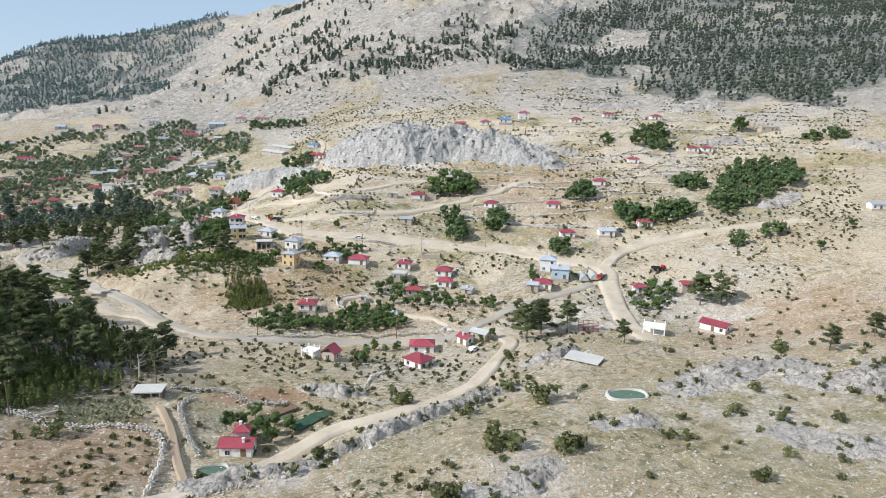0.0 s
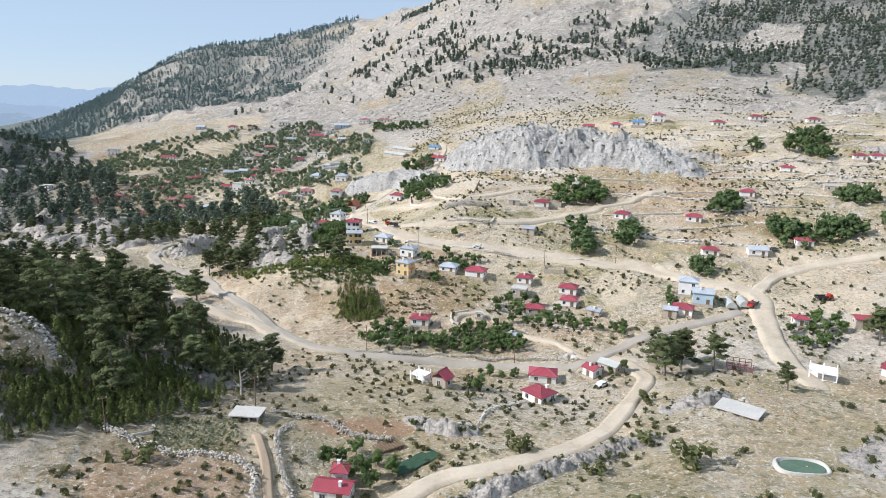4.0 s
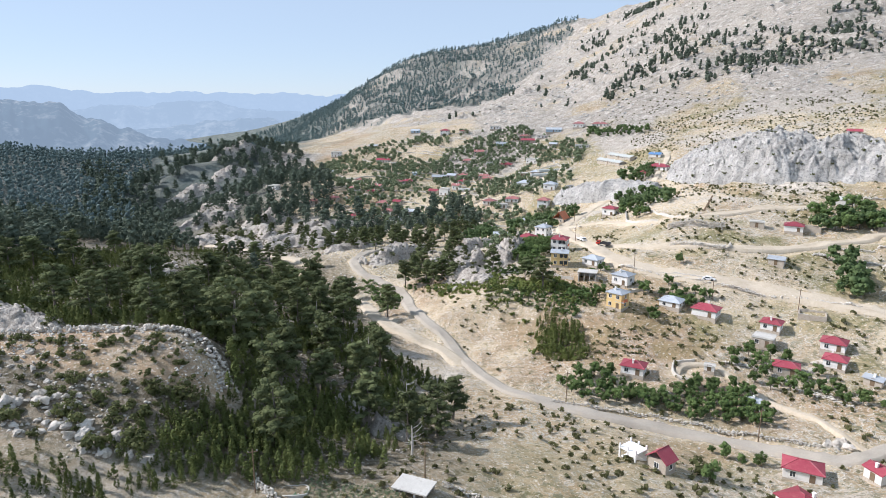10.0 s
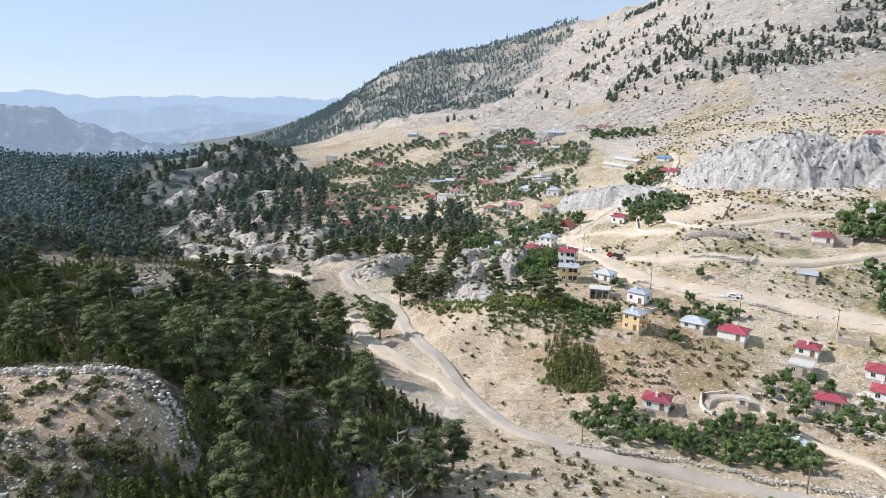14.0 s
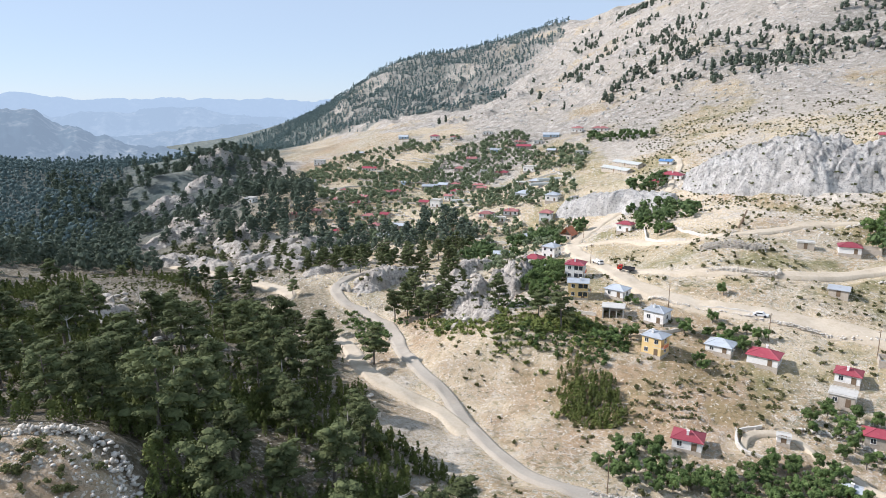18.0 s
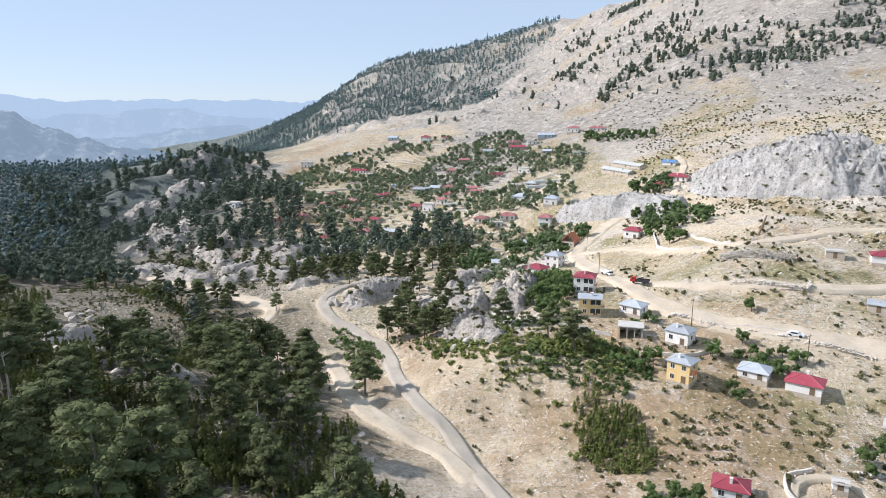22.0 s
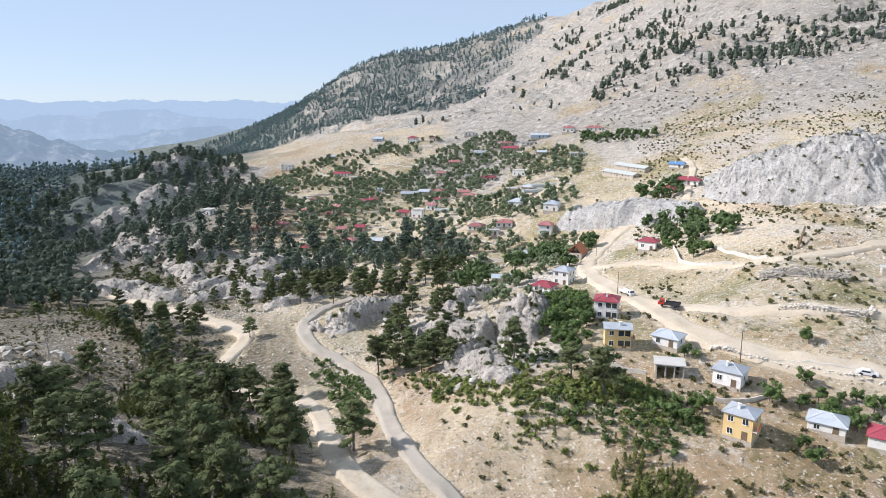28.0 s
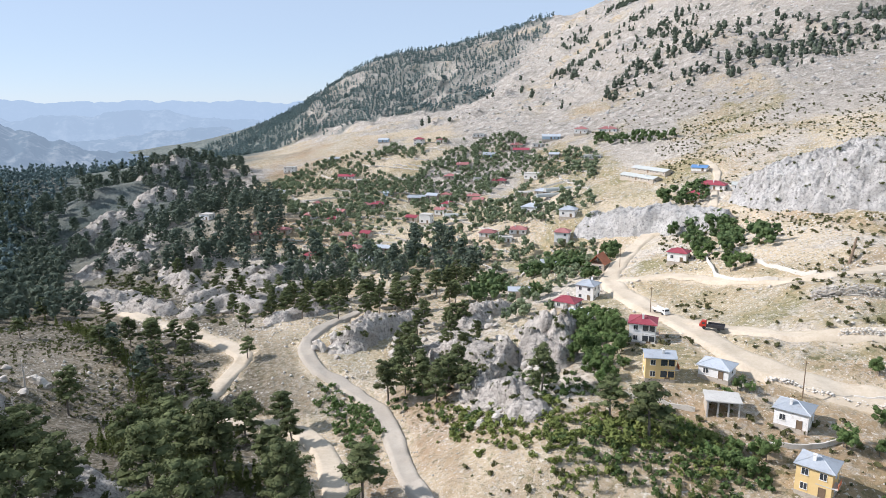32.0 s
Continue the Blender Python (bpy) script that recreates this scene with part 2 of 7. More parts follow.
def land_material():
    """Dry mountain land: tan earth, pale limestone, dry grass, scrub and forest floor by zone."""
    m, t, s = base_material("dry_land", 0.95, 0, 0.15)
    co = t.nodes.new("ShaderNodeNewGeometry").outputs["Position"]
    channels = []
    for layer in ("zones", "soils"):
        at = t.nodes.new("ShaderNodeAttribute")
        at.attribute_name = layer
        sp = t.nodes.new("ShaderNodeSeparateColor")
        t.links.new(at.outputs["Color"], sp.inputs[0])
        channels += list(sp.outputs)
    rock_z, scrub_z, forest_z, red_z, pale_z, grass_z = channels

    def times(x, y):
        n = t.nodes.new("ShaderNodeMath")
        n.operation = "MULTIPLY"
        t.links.new(x, n.inputs[0])
        t.links.new(y, n.inputs[1])
        return n.outputs[0]

    def speck(scale, lo, hi, a=0.0, b=1.0, rough=0.65):
        return _ramp(t, _noise(t, scale, 6, rough, co).outputs["Fac"], [(lo, a), (hi, b)])

    n_fine, n_grit = _noise(t, 0.7, 8, 0.75, co), _noise(t, 3.2, 6, 0.75, co)
    earth = _mix(t, speck(0.10, 0.38, 0.62), (0.46, 0.328, 0.188), (0.57, 0.438, 0.278))
    earth = _mix(t, speck(0.02, 0.45, 0.62, 0.0, 0.7), earth, (0.55, 0.49, 0.39))
    earth = _mix(t, speck(1.6, 0.42, 0.58, 0.0, 0.5), earth, (0.34, 0.27, 0.17))
    earth = _mix(t, times(speck(0.9, 0.51, 0.55), speck(0.06, 0.40, 0.55, 0.25, 1.0)), earth, (0.70, 0.655, 0.565))
    earth = _mix(t, speck(2.6, 0.57, 0.62, 0.0, 0.85), earth, (0.72, 0.68, 0.60))
    earth = _mix(t, times(speck(0.55, 0.39, 0.45, 0.9, 0.0), speck(0.05, 0.42, 0.6, 0.5, 1.0)), earth, (0.15, 0.125, 0.06))
    dry = _mix(t, n_fine.outputs["Fac"], (0.37, 0.29, 0.155), (0.53, 0.43, 0.26))
    dry = _mix(t, speck(0.07, 0.46, 0.60, 0.0, 0.75), dry, (0.235, 0.225, 0.105))
    dry = _mix(t, speck(0.35, 0.50, 0.60, 0.0, 0.7), dry, (0.155, 0.165, 0.070))
    c = _mix(t, grass_z, earth, dry)
    c = _mix(t, times(scrub_z, speck(0.45, 0.52, 0.58)), c, (0.13, 0.14, 0.055))
    c = _mix(t, speck(1.9, 0.36, 0.42, 0.75, 0.0), c, (0.20, 0.165, 0.095))
    red = _mix(t, n_fine.outputs["Fac"], (0.36, 0.19, 0.10), (0.44, 0.29, 0.19))
    c = _mix(t, red_z, c, red)
    pale = _mix(t, speck(0.8, 0.4, 0.6), (0.56, 0.445, 0.295), (0.70, 0.592, 0.43))
    pale = _mix(t, speck(2.2, 0.36, 0.44, 0.6, 0.0), pale, (0.33, 0.27, 0.18))
    pale = _mix(t, speck(1.3, 0.56, 0.62, 0.0, 0.8), pale, (0.72, 0.67, 0.585))
    c = _mix(t, pale_z, c, pale)
    c = _mix(t, times(speck(0.9, 0.565, 0.62, 0.0, 0.85), speck(0.07, 0.42, 0.58, 0.35, 1.0)), c, (0.155, 0.135, 0.068))
    c = _mix(t, times(speck(0.42, 0.57, 0.63, 0.0, 0.8), speck(0.05, 0.45, 0.60, 0.1, 1.0)), c, (0.20, 0.185, 0.085))
    c = _mix(t, speck(1.15, 0.58, 0.63, 0.0, 0.85), c, (0.76, 0.695, 0.59))
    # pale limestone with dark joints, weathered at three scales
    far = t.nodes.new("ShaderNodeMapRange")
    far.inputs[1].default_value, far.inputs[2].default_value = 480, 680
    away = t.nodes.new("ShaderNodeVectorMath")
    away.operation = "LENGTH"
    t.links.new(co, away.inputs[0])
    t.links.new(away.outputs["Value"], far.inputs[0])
    rock = _mix(t, speck(0.35, 0.40, 0.58), (0.37, 0.33, 0.28), (0.54, 0.495, 0.435))
    rock = _mix(t, speck(0.045, 0.40, 0.60, 0.0, 0.75), rock, (0.45, 0.40, 0.335))
    rock = _mix(t, speck(1.5, 0.36, 0.47, 0.85, 0.0), rock, (0.14, 0.13, 0.115))
    rock = _mix(t, speck(0.11, 0.38, 0.47, 0.7, 0.0), rock, (0.24, 0.23, 0.19))
    rock = _mix(t, speck(0.16, 0.56, 0.62, 0.0, 0.7), rock, (0.66, 0.62, 0.555))
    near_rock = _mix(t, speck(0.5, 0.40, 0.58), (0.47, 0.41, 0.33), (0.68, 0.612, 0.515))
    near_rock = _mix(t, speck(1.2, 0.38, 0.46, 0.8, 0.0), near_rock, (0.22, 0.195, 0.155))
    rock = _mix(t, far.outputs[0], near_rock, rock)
    rock_f = t.nodes.new("ShaderNodeMath")
    rock_f.operation = "ADD"
    t.links.new(rock_z, rock_f.inputs[0])
    t.links.new(_mix(t, 0.5, _noise(t, 0.12, 8, 0.7, co).outputs["Fac"], n_fine.outputs["Fac"]), rock_f.inputs[1])
    c = _mix(t, _ramp(t, rock_f.outputs[0], [(0.80, 0.0), (0.92, 1.0)]), c, rock)
    # needle litter near by; far off, closed scrub with blue haze painted in
    litter = _mix(t, speck(0.7, 0.42, 0.58), (0.085, 0.075, 0.048), (0.215, 0.185, 0.135))
    litter = _mix(t, speck(1.1, 0.55, 0.62, 0.0, 0.8), litter, (0.42, 0.39, 0.34))
    hazed_cover = _mix(t, speck(0.05, 0.42, 0.58), (0.095, 0.125, 0.118), (0.175, 0.195, 0.175))
    c = _mix(t, forest_z, c, _mix(t, far.outputs[0], litter, hazed_cover))
    t.links.new(c, s.inputs["Base Color"])
    _bump(t, _mix(t, 0.5, n_fine.outputs["Fac"], n_grit.outputs["Fac"]), 1.0, 0.8, s)
    broad = t.nodes.new("ShaderNodeBump")   # ledges and boulders of the mountainside
    broad.inputs["Distance"].default_value = 3.6
    t.links.new(far.outputs[0], broad.inputs["Strength"])
    t.links.new(_noise(t, 0.075, 9, 0.78, co).outputs["Fac"], broad.inputs["Height"])
    t.links.new(broad.outputs[0], s.inputs["Normal"].links[0].from_node.inputs["Normal"])
    return m


def limestone_material(name="pale_limestone", tone=1.0, warm=0.0):
    """Pale weathered limestone with dark cracks, lichen stains and pits."""
    m, t, s = base_material(name, 0.95, 0, 0.15)

    def shade(r, g, b):
        return r * tone, g * tone * (1 - 0.5 * warm), b * tone * (1 - warm)

    co = t.nodes.new("ShaderNodeNewGeometry").outputs["Position"]
    n1, n2, n3 = _noise(t, 0.16, 5, 0.6, co), _noise(t, 0.9, 8, 0.7, co), _noise(t, 3.0, 6, 0.7, co)
    c = _mix(t, _ramp(t, n1.outputs["Fac"], [(0.38, 0.0), (0.62, 1.0)]), shade(0.52, 0.495, 0.455), shade(0.70, 0.675, 0.63))
    c = _mix(t, _ramp(t, n2.outputs["Fac"], [(0.38, 0.9), (0.50, 0.0)]), c, shade(0.28, 0.272, 0.26))
    c = _mix(t, _ramp(t, n3.outputs["Fac"], [(0.50, 0.0), (0.66, 0.7)]), c, shade(0.64, 0.625, 0.595))
    warped = _mix(t, 1.6, co, n2.outputs["Color"], "ADD")
    lines = []
    for scale in (0.30, 0.95):
        v = t.nodes.new("ShaderNodeTexVoronoi")
        v.feature = "DISTANCE_TO_EDGE"
        v.inputs["Scale"].default_value = scale
        t.links.new(warped, v.inputs["Vector"])
        lines.append(_ramp(t, v.outputs["Distance"], [(0.0, 0.0), (0.05, 1.0)]))
    crack = _mix(t, 1.0, lines[0], lines[1], "MULTIPLY")
    c = _mix(t, _ramp(t, crack, [(0.0, 0.28), (0.7, 0.0)]), c, (0.17, 0.16, 0.148))
    t.links.new(c, s.inputs["Base Color"])
    _bump(t, _mix(t, 0.18, _mix(t, 0.4, n2.outputs["Fac"], n3.outputs["Fac"]), crack), 1.0, 0.9, s)
    return m


M = {
    "land": land_material(),
    "asphalt": mottled("worn_asphalt", (0.34, 0.30, 0.245), (0.44, 0.392, 0.325), 0.15, 2.0, 0.9, 0.2, 0.02, stain=(0.46, 0.39, 0.30)),
    "dirt": mottled("dirt_road", (0.45, 0.375, 0.275), (0.60, 0.52, 0.405), 0.12, 1.4, 0.95, 0.5, 0.08, stain=(0.40, 0.32, 0.225)),
    "red_earth": mottled("red_earth_path", (0.36, 0.27, 0.185), (0.46, 0.355, 0.25), 0.3, 2.0, 0.95, 0.3, 0.05),
    "limestone": limestone_material(tone=0.9),
    "crag": limestone_material("weathered_crag_limestone", 0.88, 0.10),
    "boulder": mottled("weathered_boulder_rock", (0.42, 0.38, 0.325), (0.61, 0.565, 0.50), 0.35, 1.6, 0.95, 0.9, 0.3, per_object=0.15, stain=(0.25, 0.235, 0.21)),
    "rubble": mottled("rubble_stone", (0.48, 0.44, 0.38), (0.69, 0.645, 0.575), 0.8, 4.0, 0.95, 0.4, 0.1, per_object=0.15),
    "red_roof": mottled("red_painted_sheet_roof", (0.26, 0.042, 0.062), (0.34, 0.070, 0.088), 0.3, 3.0, 0.5, 0.1, 0.01, per_object=0.2, stain=(0.36, 0.11, 0.11)),
    # red roof colour dulled to paint haze onto the farther houses
    "hazed_roof": mottled("hazed_red_sheet_roof", (0.30, 0.115, 0.11), (0.38, 0.17, 0.155), 0.3, 3.0, 0.6, 0.1, 0.01, per_object=0.2, stain=(0.40, 0.24, 0.20)),
    "grey_roof": mottled("zinc_sheet_roof", (0.36, 0.39, 0.42), (0.46, 0.49, 0.52), 0.4, 3.0, 0.45, 0.1, 0.01, per_object=0.15, stain=(0.30, 0.28, 0.26)),
    "blue_roof": mottled("blue_sheet_roof", (0.10, 0.22, 0.42), (0.14, 0.27, 0.48), 0.4, 3.0, 0.45, 0.1, 0.01),
    "brown_roof": mottled("clay_tile_roof", (0.36, 0.13, 0.07), (0.45, 0.18, 0.10), 0.5, 4.0, 0.8, 0.2, 0.02, per_object=0.15),
    "white_wall": mottled("white_plaster", (0.76, 0.735, 0.69), (0.86, 0.845, 0.81), 0.4, 3.0, 0.9, 0.15, 0.01, per_object=0.06, stain=(0.52, 0.48, 0.42)),
    "yellow_wall": mottled("yellow_plaster", (0.72, 0.52, 0.23), (0.78, 0.58, 0.28), 0.4, 3.0, 0.9, 0.1, 0.01),
    "orange_wall": mottled("orange_plaster", (0.62, 0.20, 0.10), (0.68, 0.25, 0.13), 0.4, 3.0, 0.9, 0.1, 0.01),
    "blue_wall": mottled("pale_blue_plaster", (0.40, 0.52, 0.62), (0.48, 0.60, 0.68), 0.4, 3.0, 0.9, 0.1, 0.01),
    "stone_wall": mottled("stone_house_wall", (0.40, 0.34, 0.27), (0.54, 0.48, 0.40), 0.8, 3.0, 0.95, 0.4, 0.04, stain=(0.30, 0.25, 0.2)),
    "concrete": mottled("pale_concrete", (0.48, 0.46, 0.42), (0.60, 0.58, 0.53), 0.4, 4.0, 0.9, 0.2, 0.02, stain=(0.36, 0.33, 0.29)),
    "render": mottled("worn_pale_render", (0.56, 0.52, 0.46), (0.70, 0.66, 0.59), 0.4, 3.0, 0.92, 0.2, 0.02, stain=(0.42, 0.38, 0.32)),
    "glass": mottled("dark_window_glass", (0.03, 0.035, 0.04), (0.06, 0.07, 0.08), 0.5, 2.0, 0.15, 0, spec=0.6),
    "wood": mottled("weathered_wood", (0.16, 0.11, 0.07), (0.24, 0.17, 0.11), 1.0, 8.0, 0.85, 0.2, 0.01),
    "bark": mottled("grey_pine_bark", (0.13, 0.11, 0.09), (0.24, 0.21, 0.18), 1.0, 6.0, 0.95, 0.5, 0.05),
    "dead_wood": mottled("bleached_dead_wood", (0.40, 0.37, 0.33), (0.52, 0.49, 0.45), 1.0, 6.0, 0.9, 0.3, 0.03),
    "pine": leafy("dark_pine_needles", (0.055, 0.071, 0.032), (0.168, 0.190, 0.082), glow=0.15),
    # two young pine greens: one held darker for shade, one with painted sunlight
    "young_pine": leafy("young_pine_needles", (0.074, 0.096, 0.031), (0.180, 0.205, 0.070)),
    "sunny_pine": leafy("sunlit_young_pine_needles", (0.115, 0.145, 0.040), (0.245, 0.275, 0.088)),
    "leaf": leafy("orchard_leaves", (0.085, 0.140, 0.046), (0.180, 0.240, 0.088), 0.3),
    "grove_leaf": leafy("grove_leaves", (0.075, 0.125, 0.050), (0.170, 0.225, 0.095), 0.0, 0.3),
    # village greens paled and greyed by painted haze; the walled crop shares them
    "village_leaf": leafy("haze_paled_village_leaves", (0.130, 0.172, 0.098), (0.270, 0.315, 0.185), 0.0, 0.12),
    "dry_scrub": leafy("dry_olive_scrub", (0.098, 0.102, 0.042), (0.205, 0.200, 0.092), 0.3),
    "scrub": leafy("scrub_leaves", (0.085, 0.098, 0.038), (0.175, 0.185, 0.080), 0.3),
    # pine green shifted lighter and bluer as painted haze on the farther woods
    "hazed_pine": leafy("hazed_far_pine_needles", (0.072, 0.098, 0.075), (0.165, 0.198, 0.140), 0.0, 0.3, 0.15),
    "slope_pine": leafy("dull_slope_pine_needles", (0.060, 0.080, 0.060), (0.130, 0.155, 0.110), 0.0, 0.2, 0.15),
    # needles made paler and bluer, with distance haze put into the colour
    "hazed_forest": leafy("hazed_far_pines", (0.105, 0.158, 0.155), (0.180, 0.235, 0.225), 0.0, 0.05, 0.15),
    "water": mottled("green_pond_water", (0.07, 0.12, 0.07), (0.11, 0.17, 0.10), 0.3, 1.0, 0.08, 0, spec=0.5),
    "plastic": mottled("greenhouse_film", (0.42, 0.43, 0.40), (0.54, 0.55, 0.51), 0.5, 3.0, 0.4, 0.1, 0.02),
    "red_paint": mottled("red_vehicle_paint", (0.40, 0.03, 0.02), (0.5, 0.05, 0.03), 1, 5, 0.4, 0),
    "dark_paint": mottled("dark_vehicle_paint", (0.03, 0.03, 0.035), (0.06, 0.06, 0.065), 1, 5, 0.35, 0),
    "white_paint": mottled("white_vehicle_paint", (0.7, 0.7, 0.7), (0.78, 0.78, 0.77), 1, 5, 0.35, 0),
    "green_net": mottled("dark_green_shade_net", (0.03, 0.07, 0.04), (0.05, 0.10, 0.06), 0.5, 4.0, 0.9, 0.2, 0.03),
    "rubber": mottled("tyre_rubber", (0.02, 0.02, 0.02), (0.04, 0.04, 0.04), 2, 8, 0.9, 0),
}


AIR = (0.41, 0.525, 0.655)   # haze colour that the far hills' material gives off


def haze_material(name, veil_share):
    """Wooded hills with pale clearings; haze is painted in as emission over a dimmed base colour."""
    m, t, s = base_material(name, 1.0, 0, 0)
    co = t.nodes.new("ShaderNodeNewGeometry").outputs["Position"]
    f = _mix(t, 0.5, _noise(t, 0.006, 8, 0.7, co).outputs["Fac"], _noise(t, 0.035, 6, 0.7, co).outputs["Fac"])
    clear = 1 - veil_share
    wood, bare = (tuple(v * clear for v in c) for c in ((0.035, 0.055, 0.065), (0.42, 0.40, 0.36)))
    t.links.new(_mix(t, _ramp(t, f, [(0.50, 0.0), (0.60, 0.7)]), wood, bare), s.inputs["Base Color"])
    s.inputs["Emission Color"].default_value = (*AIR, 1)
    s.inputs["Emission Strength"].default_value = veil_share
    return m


# ---- ground ----
def part(name, bm, material, parent=None, label=""):
    me = bpy.data.meshes.new(name)
    if isinstance(bm, bmesh.types.BMesh):
        bm.to_mesh(me)
        bm.free()
    else:
        me.from_pydata(*bm)
    me.materials.append(material)
    ob = new(name, me)
    if parent is not None:
        ob.parent = parent
    return tagged(ob, label)


def grid_mesh(name, xs, ys, zs, material):
    ny, nx = zs.shape
    gx, gy = np.meshgrid(xs, ys) if xs.ndim == 1 else (xs, ys)
    me = bpy.data.meshes.new(name)
    me.vertices.add(nx * ny)
    me.vertices.foreach_set("co", np.stack([gx, gy, zs], -1).astype(np.float32).ravel())
    i = np.arange((ny - 1) * (nx - 1))
    a = (i // (nx - 1)) * nx + i % (nx - 1)
    loops = np.stack([a, a + 1, a + nx + 1, a + nx], -1).astype(np.int32)
    me.loops.add(loops.size)
    me.loops.foreach_set("vertex_index", loops.ravel())
    me.polygons.add(len(loops))
    me.polygons.foreach_set("loop_start", np.arange(0, loops.size, 4, dtype=np.int32))
    me.update(calc_edges=True)
    me.polygons.foreach_set("use_smooth", np.ones(len(loops), bool))
    me.materials.append(material)
    return me


def spline(points, step=2.0):
    """Points at even steps along a smooth line through the given ones."""
    p = np.array(points, float)
    p = np.concatenate([[2 * p[0] - p[1]], p, [2 * p[-1] - p[-2]]])
    out = []
    for i in range(1, len(p) - 2):
        n = max(2, int(np.linalg.norm(p[i + 1] - p[i]) / step))
        for k in range(n):
            u = k / n
            out.append(0.5 * (2 * p[i] + (p[i + 1] - p[i - 1]) * u + (2 * p[i - 1] - 5 * p[i] + 4 * p[i + 1] - p[i + 2]) * u * u + (3 * p[i] - p[i - 1] - 3 * p[i + 1] + p[i + 2]) * u ** 3))
    out.append(p[-2])
    return np.array(out)


ROADS = [
    ("road_valley", [(-32, 415), (-43, 388), (-45, 369), (-39, 354), (-29, 344.5), (-17, 326), (-12, 309), (-7, 285), (-1, 268.5), (6, 258.5), (10.7, 247), (16.5, 233), (26, 217.5), (43, 209), (61, 205), (83, 197), (98, 189), (114, 195), (131, 200), (148, 202), (170, 204)], 4.6, "asphalt", "narrow worn asphalt road winding through the valley"),
    ("road_dirt_near", [(-15, 108), (8, 112), (31, 122), (42, 127), (55, 127.5), (73, 134), (85, 142), (100, 157), (112, 172), (112, 192)], 5.2, "dirt", "pale dirt road past the near houses"),
    ("road_dirt_main", [(150, 150), (159, 171), (173, 198), (181, 213), (169, 231), (158, 251), (144, 259), (114, 277), (91, 288), (77, 298), (68, 312), (65, 339), (61, 376), (63, 407), (78, 438), (92, 456), (110, 470)], 7.8, "dirt", "wide pale dirt road through the village"),
    ("road_dirt_upper", [(66, 338), (83, 317), (114, 304), (144, 306), (175, 312), (215, 325)], 4.5, "dirt", "dirt track along the terraces"),
    ("road_dirt_gorge", [(-201, 506), (-150, 453), (-108, 408), (-74, 377), (-64, 364), (-67, 346), (-70, 337), (-56, 330), (-40, 324), (-28, 306), (-21, 281), (-15, 266), (-7, 258), (3.6, 250), (12, 238)], 6.0, "dirt", "pale dirt track down into the gorge"),
    ("path_red_earth", [(10.5, 117), (9.8, 127), (9.4, 137), (7.5, 147)], 2.0, "red_earth", "narrow path of bare red earth between stone walls"),
    ("lane_orchard", [(73, 229.5), (75, 233), (79, 234.5), (85.5, 233), (88, 225.6), (92, 219), (96, 213.7), (101, 207), (103.5, 197), (105, 191)], 1.9, "dirt", "narrow pale dusty lane through the orchard"),
    ("road_quarry", [(63, 400), (78, 384), (90, 362), (104, 345), (120, 343), (143, 348), (172, 344)], 4.0, "dirt", "dirt track under the cliff"),
    ("road_dirt_pass", [(92, 456), (110, 448), (122, 462), (134, 490), (145, 515), (150, 545)], 4.0, "dirt", "dirt track up past the limestone slab"),
    ("road_dirt_right", [(181, 213), (205, 225), (240, 222), (290, 205)], 5.0, "dirt", "dirt track over the dry slope"),
]
KEEP_CLEAR = np.array([(p[0], p[1], r[2] / 2) for r in ROADS for p in spline(r[1], 3.0)])


def inside(poly, x, y):
    p = np.array(poly, float)
    hit = np.zeros(len(x), bool)
    j = len(p) - 1
    for i in range(len(p)):
        cross = ((p[i, 1] > y) != (p[j, 1] > y)) & (x < (p[j, 0] - p[i, 0]) * (y - p[i, 1]) / (p[j, 1] - p[i, 1] + 1e-9) + p[i, 0])
        hit ^= cross
        j = i
    return hit


def patch(poly, x, y, ragged=25.0, seed=66):
    """1 inside an outline whose edge is ragged."""
    return inside(poly, x + ragged * fbm(x, y, 70, 3, seed), y + ragged * fbm(x, y, 70, 3, seed + 1)).astype(float)


# woods of the mountain: the shaded face, the wood above the upper houses and its bare rib
DARK_FACE = [(-360, 1460), (-195, 1237), (-89, 1129), (-10, 1072), (39, 1115), (85, 1180), (138, 1269), (187, 1395), (200, 1500), (150, 1700), (-100, 1800), (-300, 2060), (-700, 2000), (-650, 1500)]
UPPER_WOOD = [(350, 616), (433, 687), (529, 761), (621, 800), (900, 1000), (1300, 800), (1100, 500), (760, 280), (528, 325), (504, 385), (479, 452), (432, 451), (410, 468), (418, 510), (404, 564), (359, 597)]
GORGE_SIDE = [(-215, 430), (-180, 420), (-126, 372), (-96, 354), (-86, 331), (-102, 306), (-125, 303), (-160, 370)]
BARE_RIB = [(468, 658), (530, 668), (603, 692), (565, 632), (496, 630)]
def mountain_woods(x, y):
    """How densely the mountain's woods stand."""
    dark = patch(DARK_FACE, x, y, 45) * (0.88 + 0.65 * fbm(x, y, 80, 4, 65))
    upper = patch(UPPER_WOOD, x, y, 55) * (1 - patch(BARE_RIB, x, y, 10)) * (0.85 + 0.5 * fbm(x, y, 60, 3, 68))
    return np.clip(np.maximum(dark, upper), 0, 0.97)


# x, y and reach of the groves on the open mountainside
SLOPE_GROVES = [(192, 814, 22), (216, 803, 18), (243, 807, 16), (250, 738, 26), (293, 842, 14), (296, 749, 30), (308, 711, 22), (337, 729, 26), (164, 1010, 24), (158, 781, 14), (409, 800, 26), (379, 771, 24), (444, 746, 30), (270, 1006, 26), (302, 1282, 40), (379, 696, 24), (393, 655, 22)]
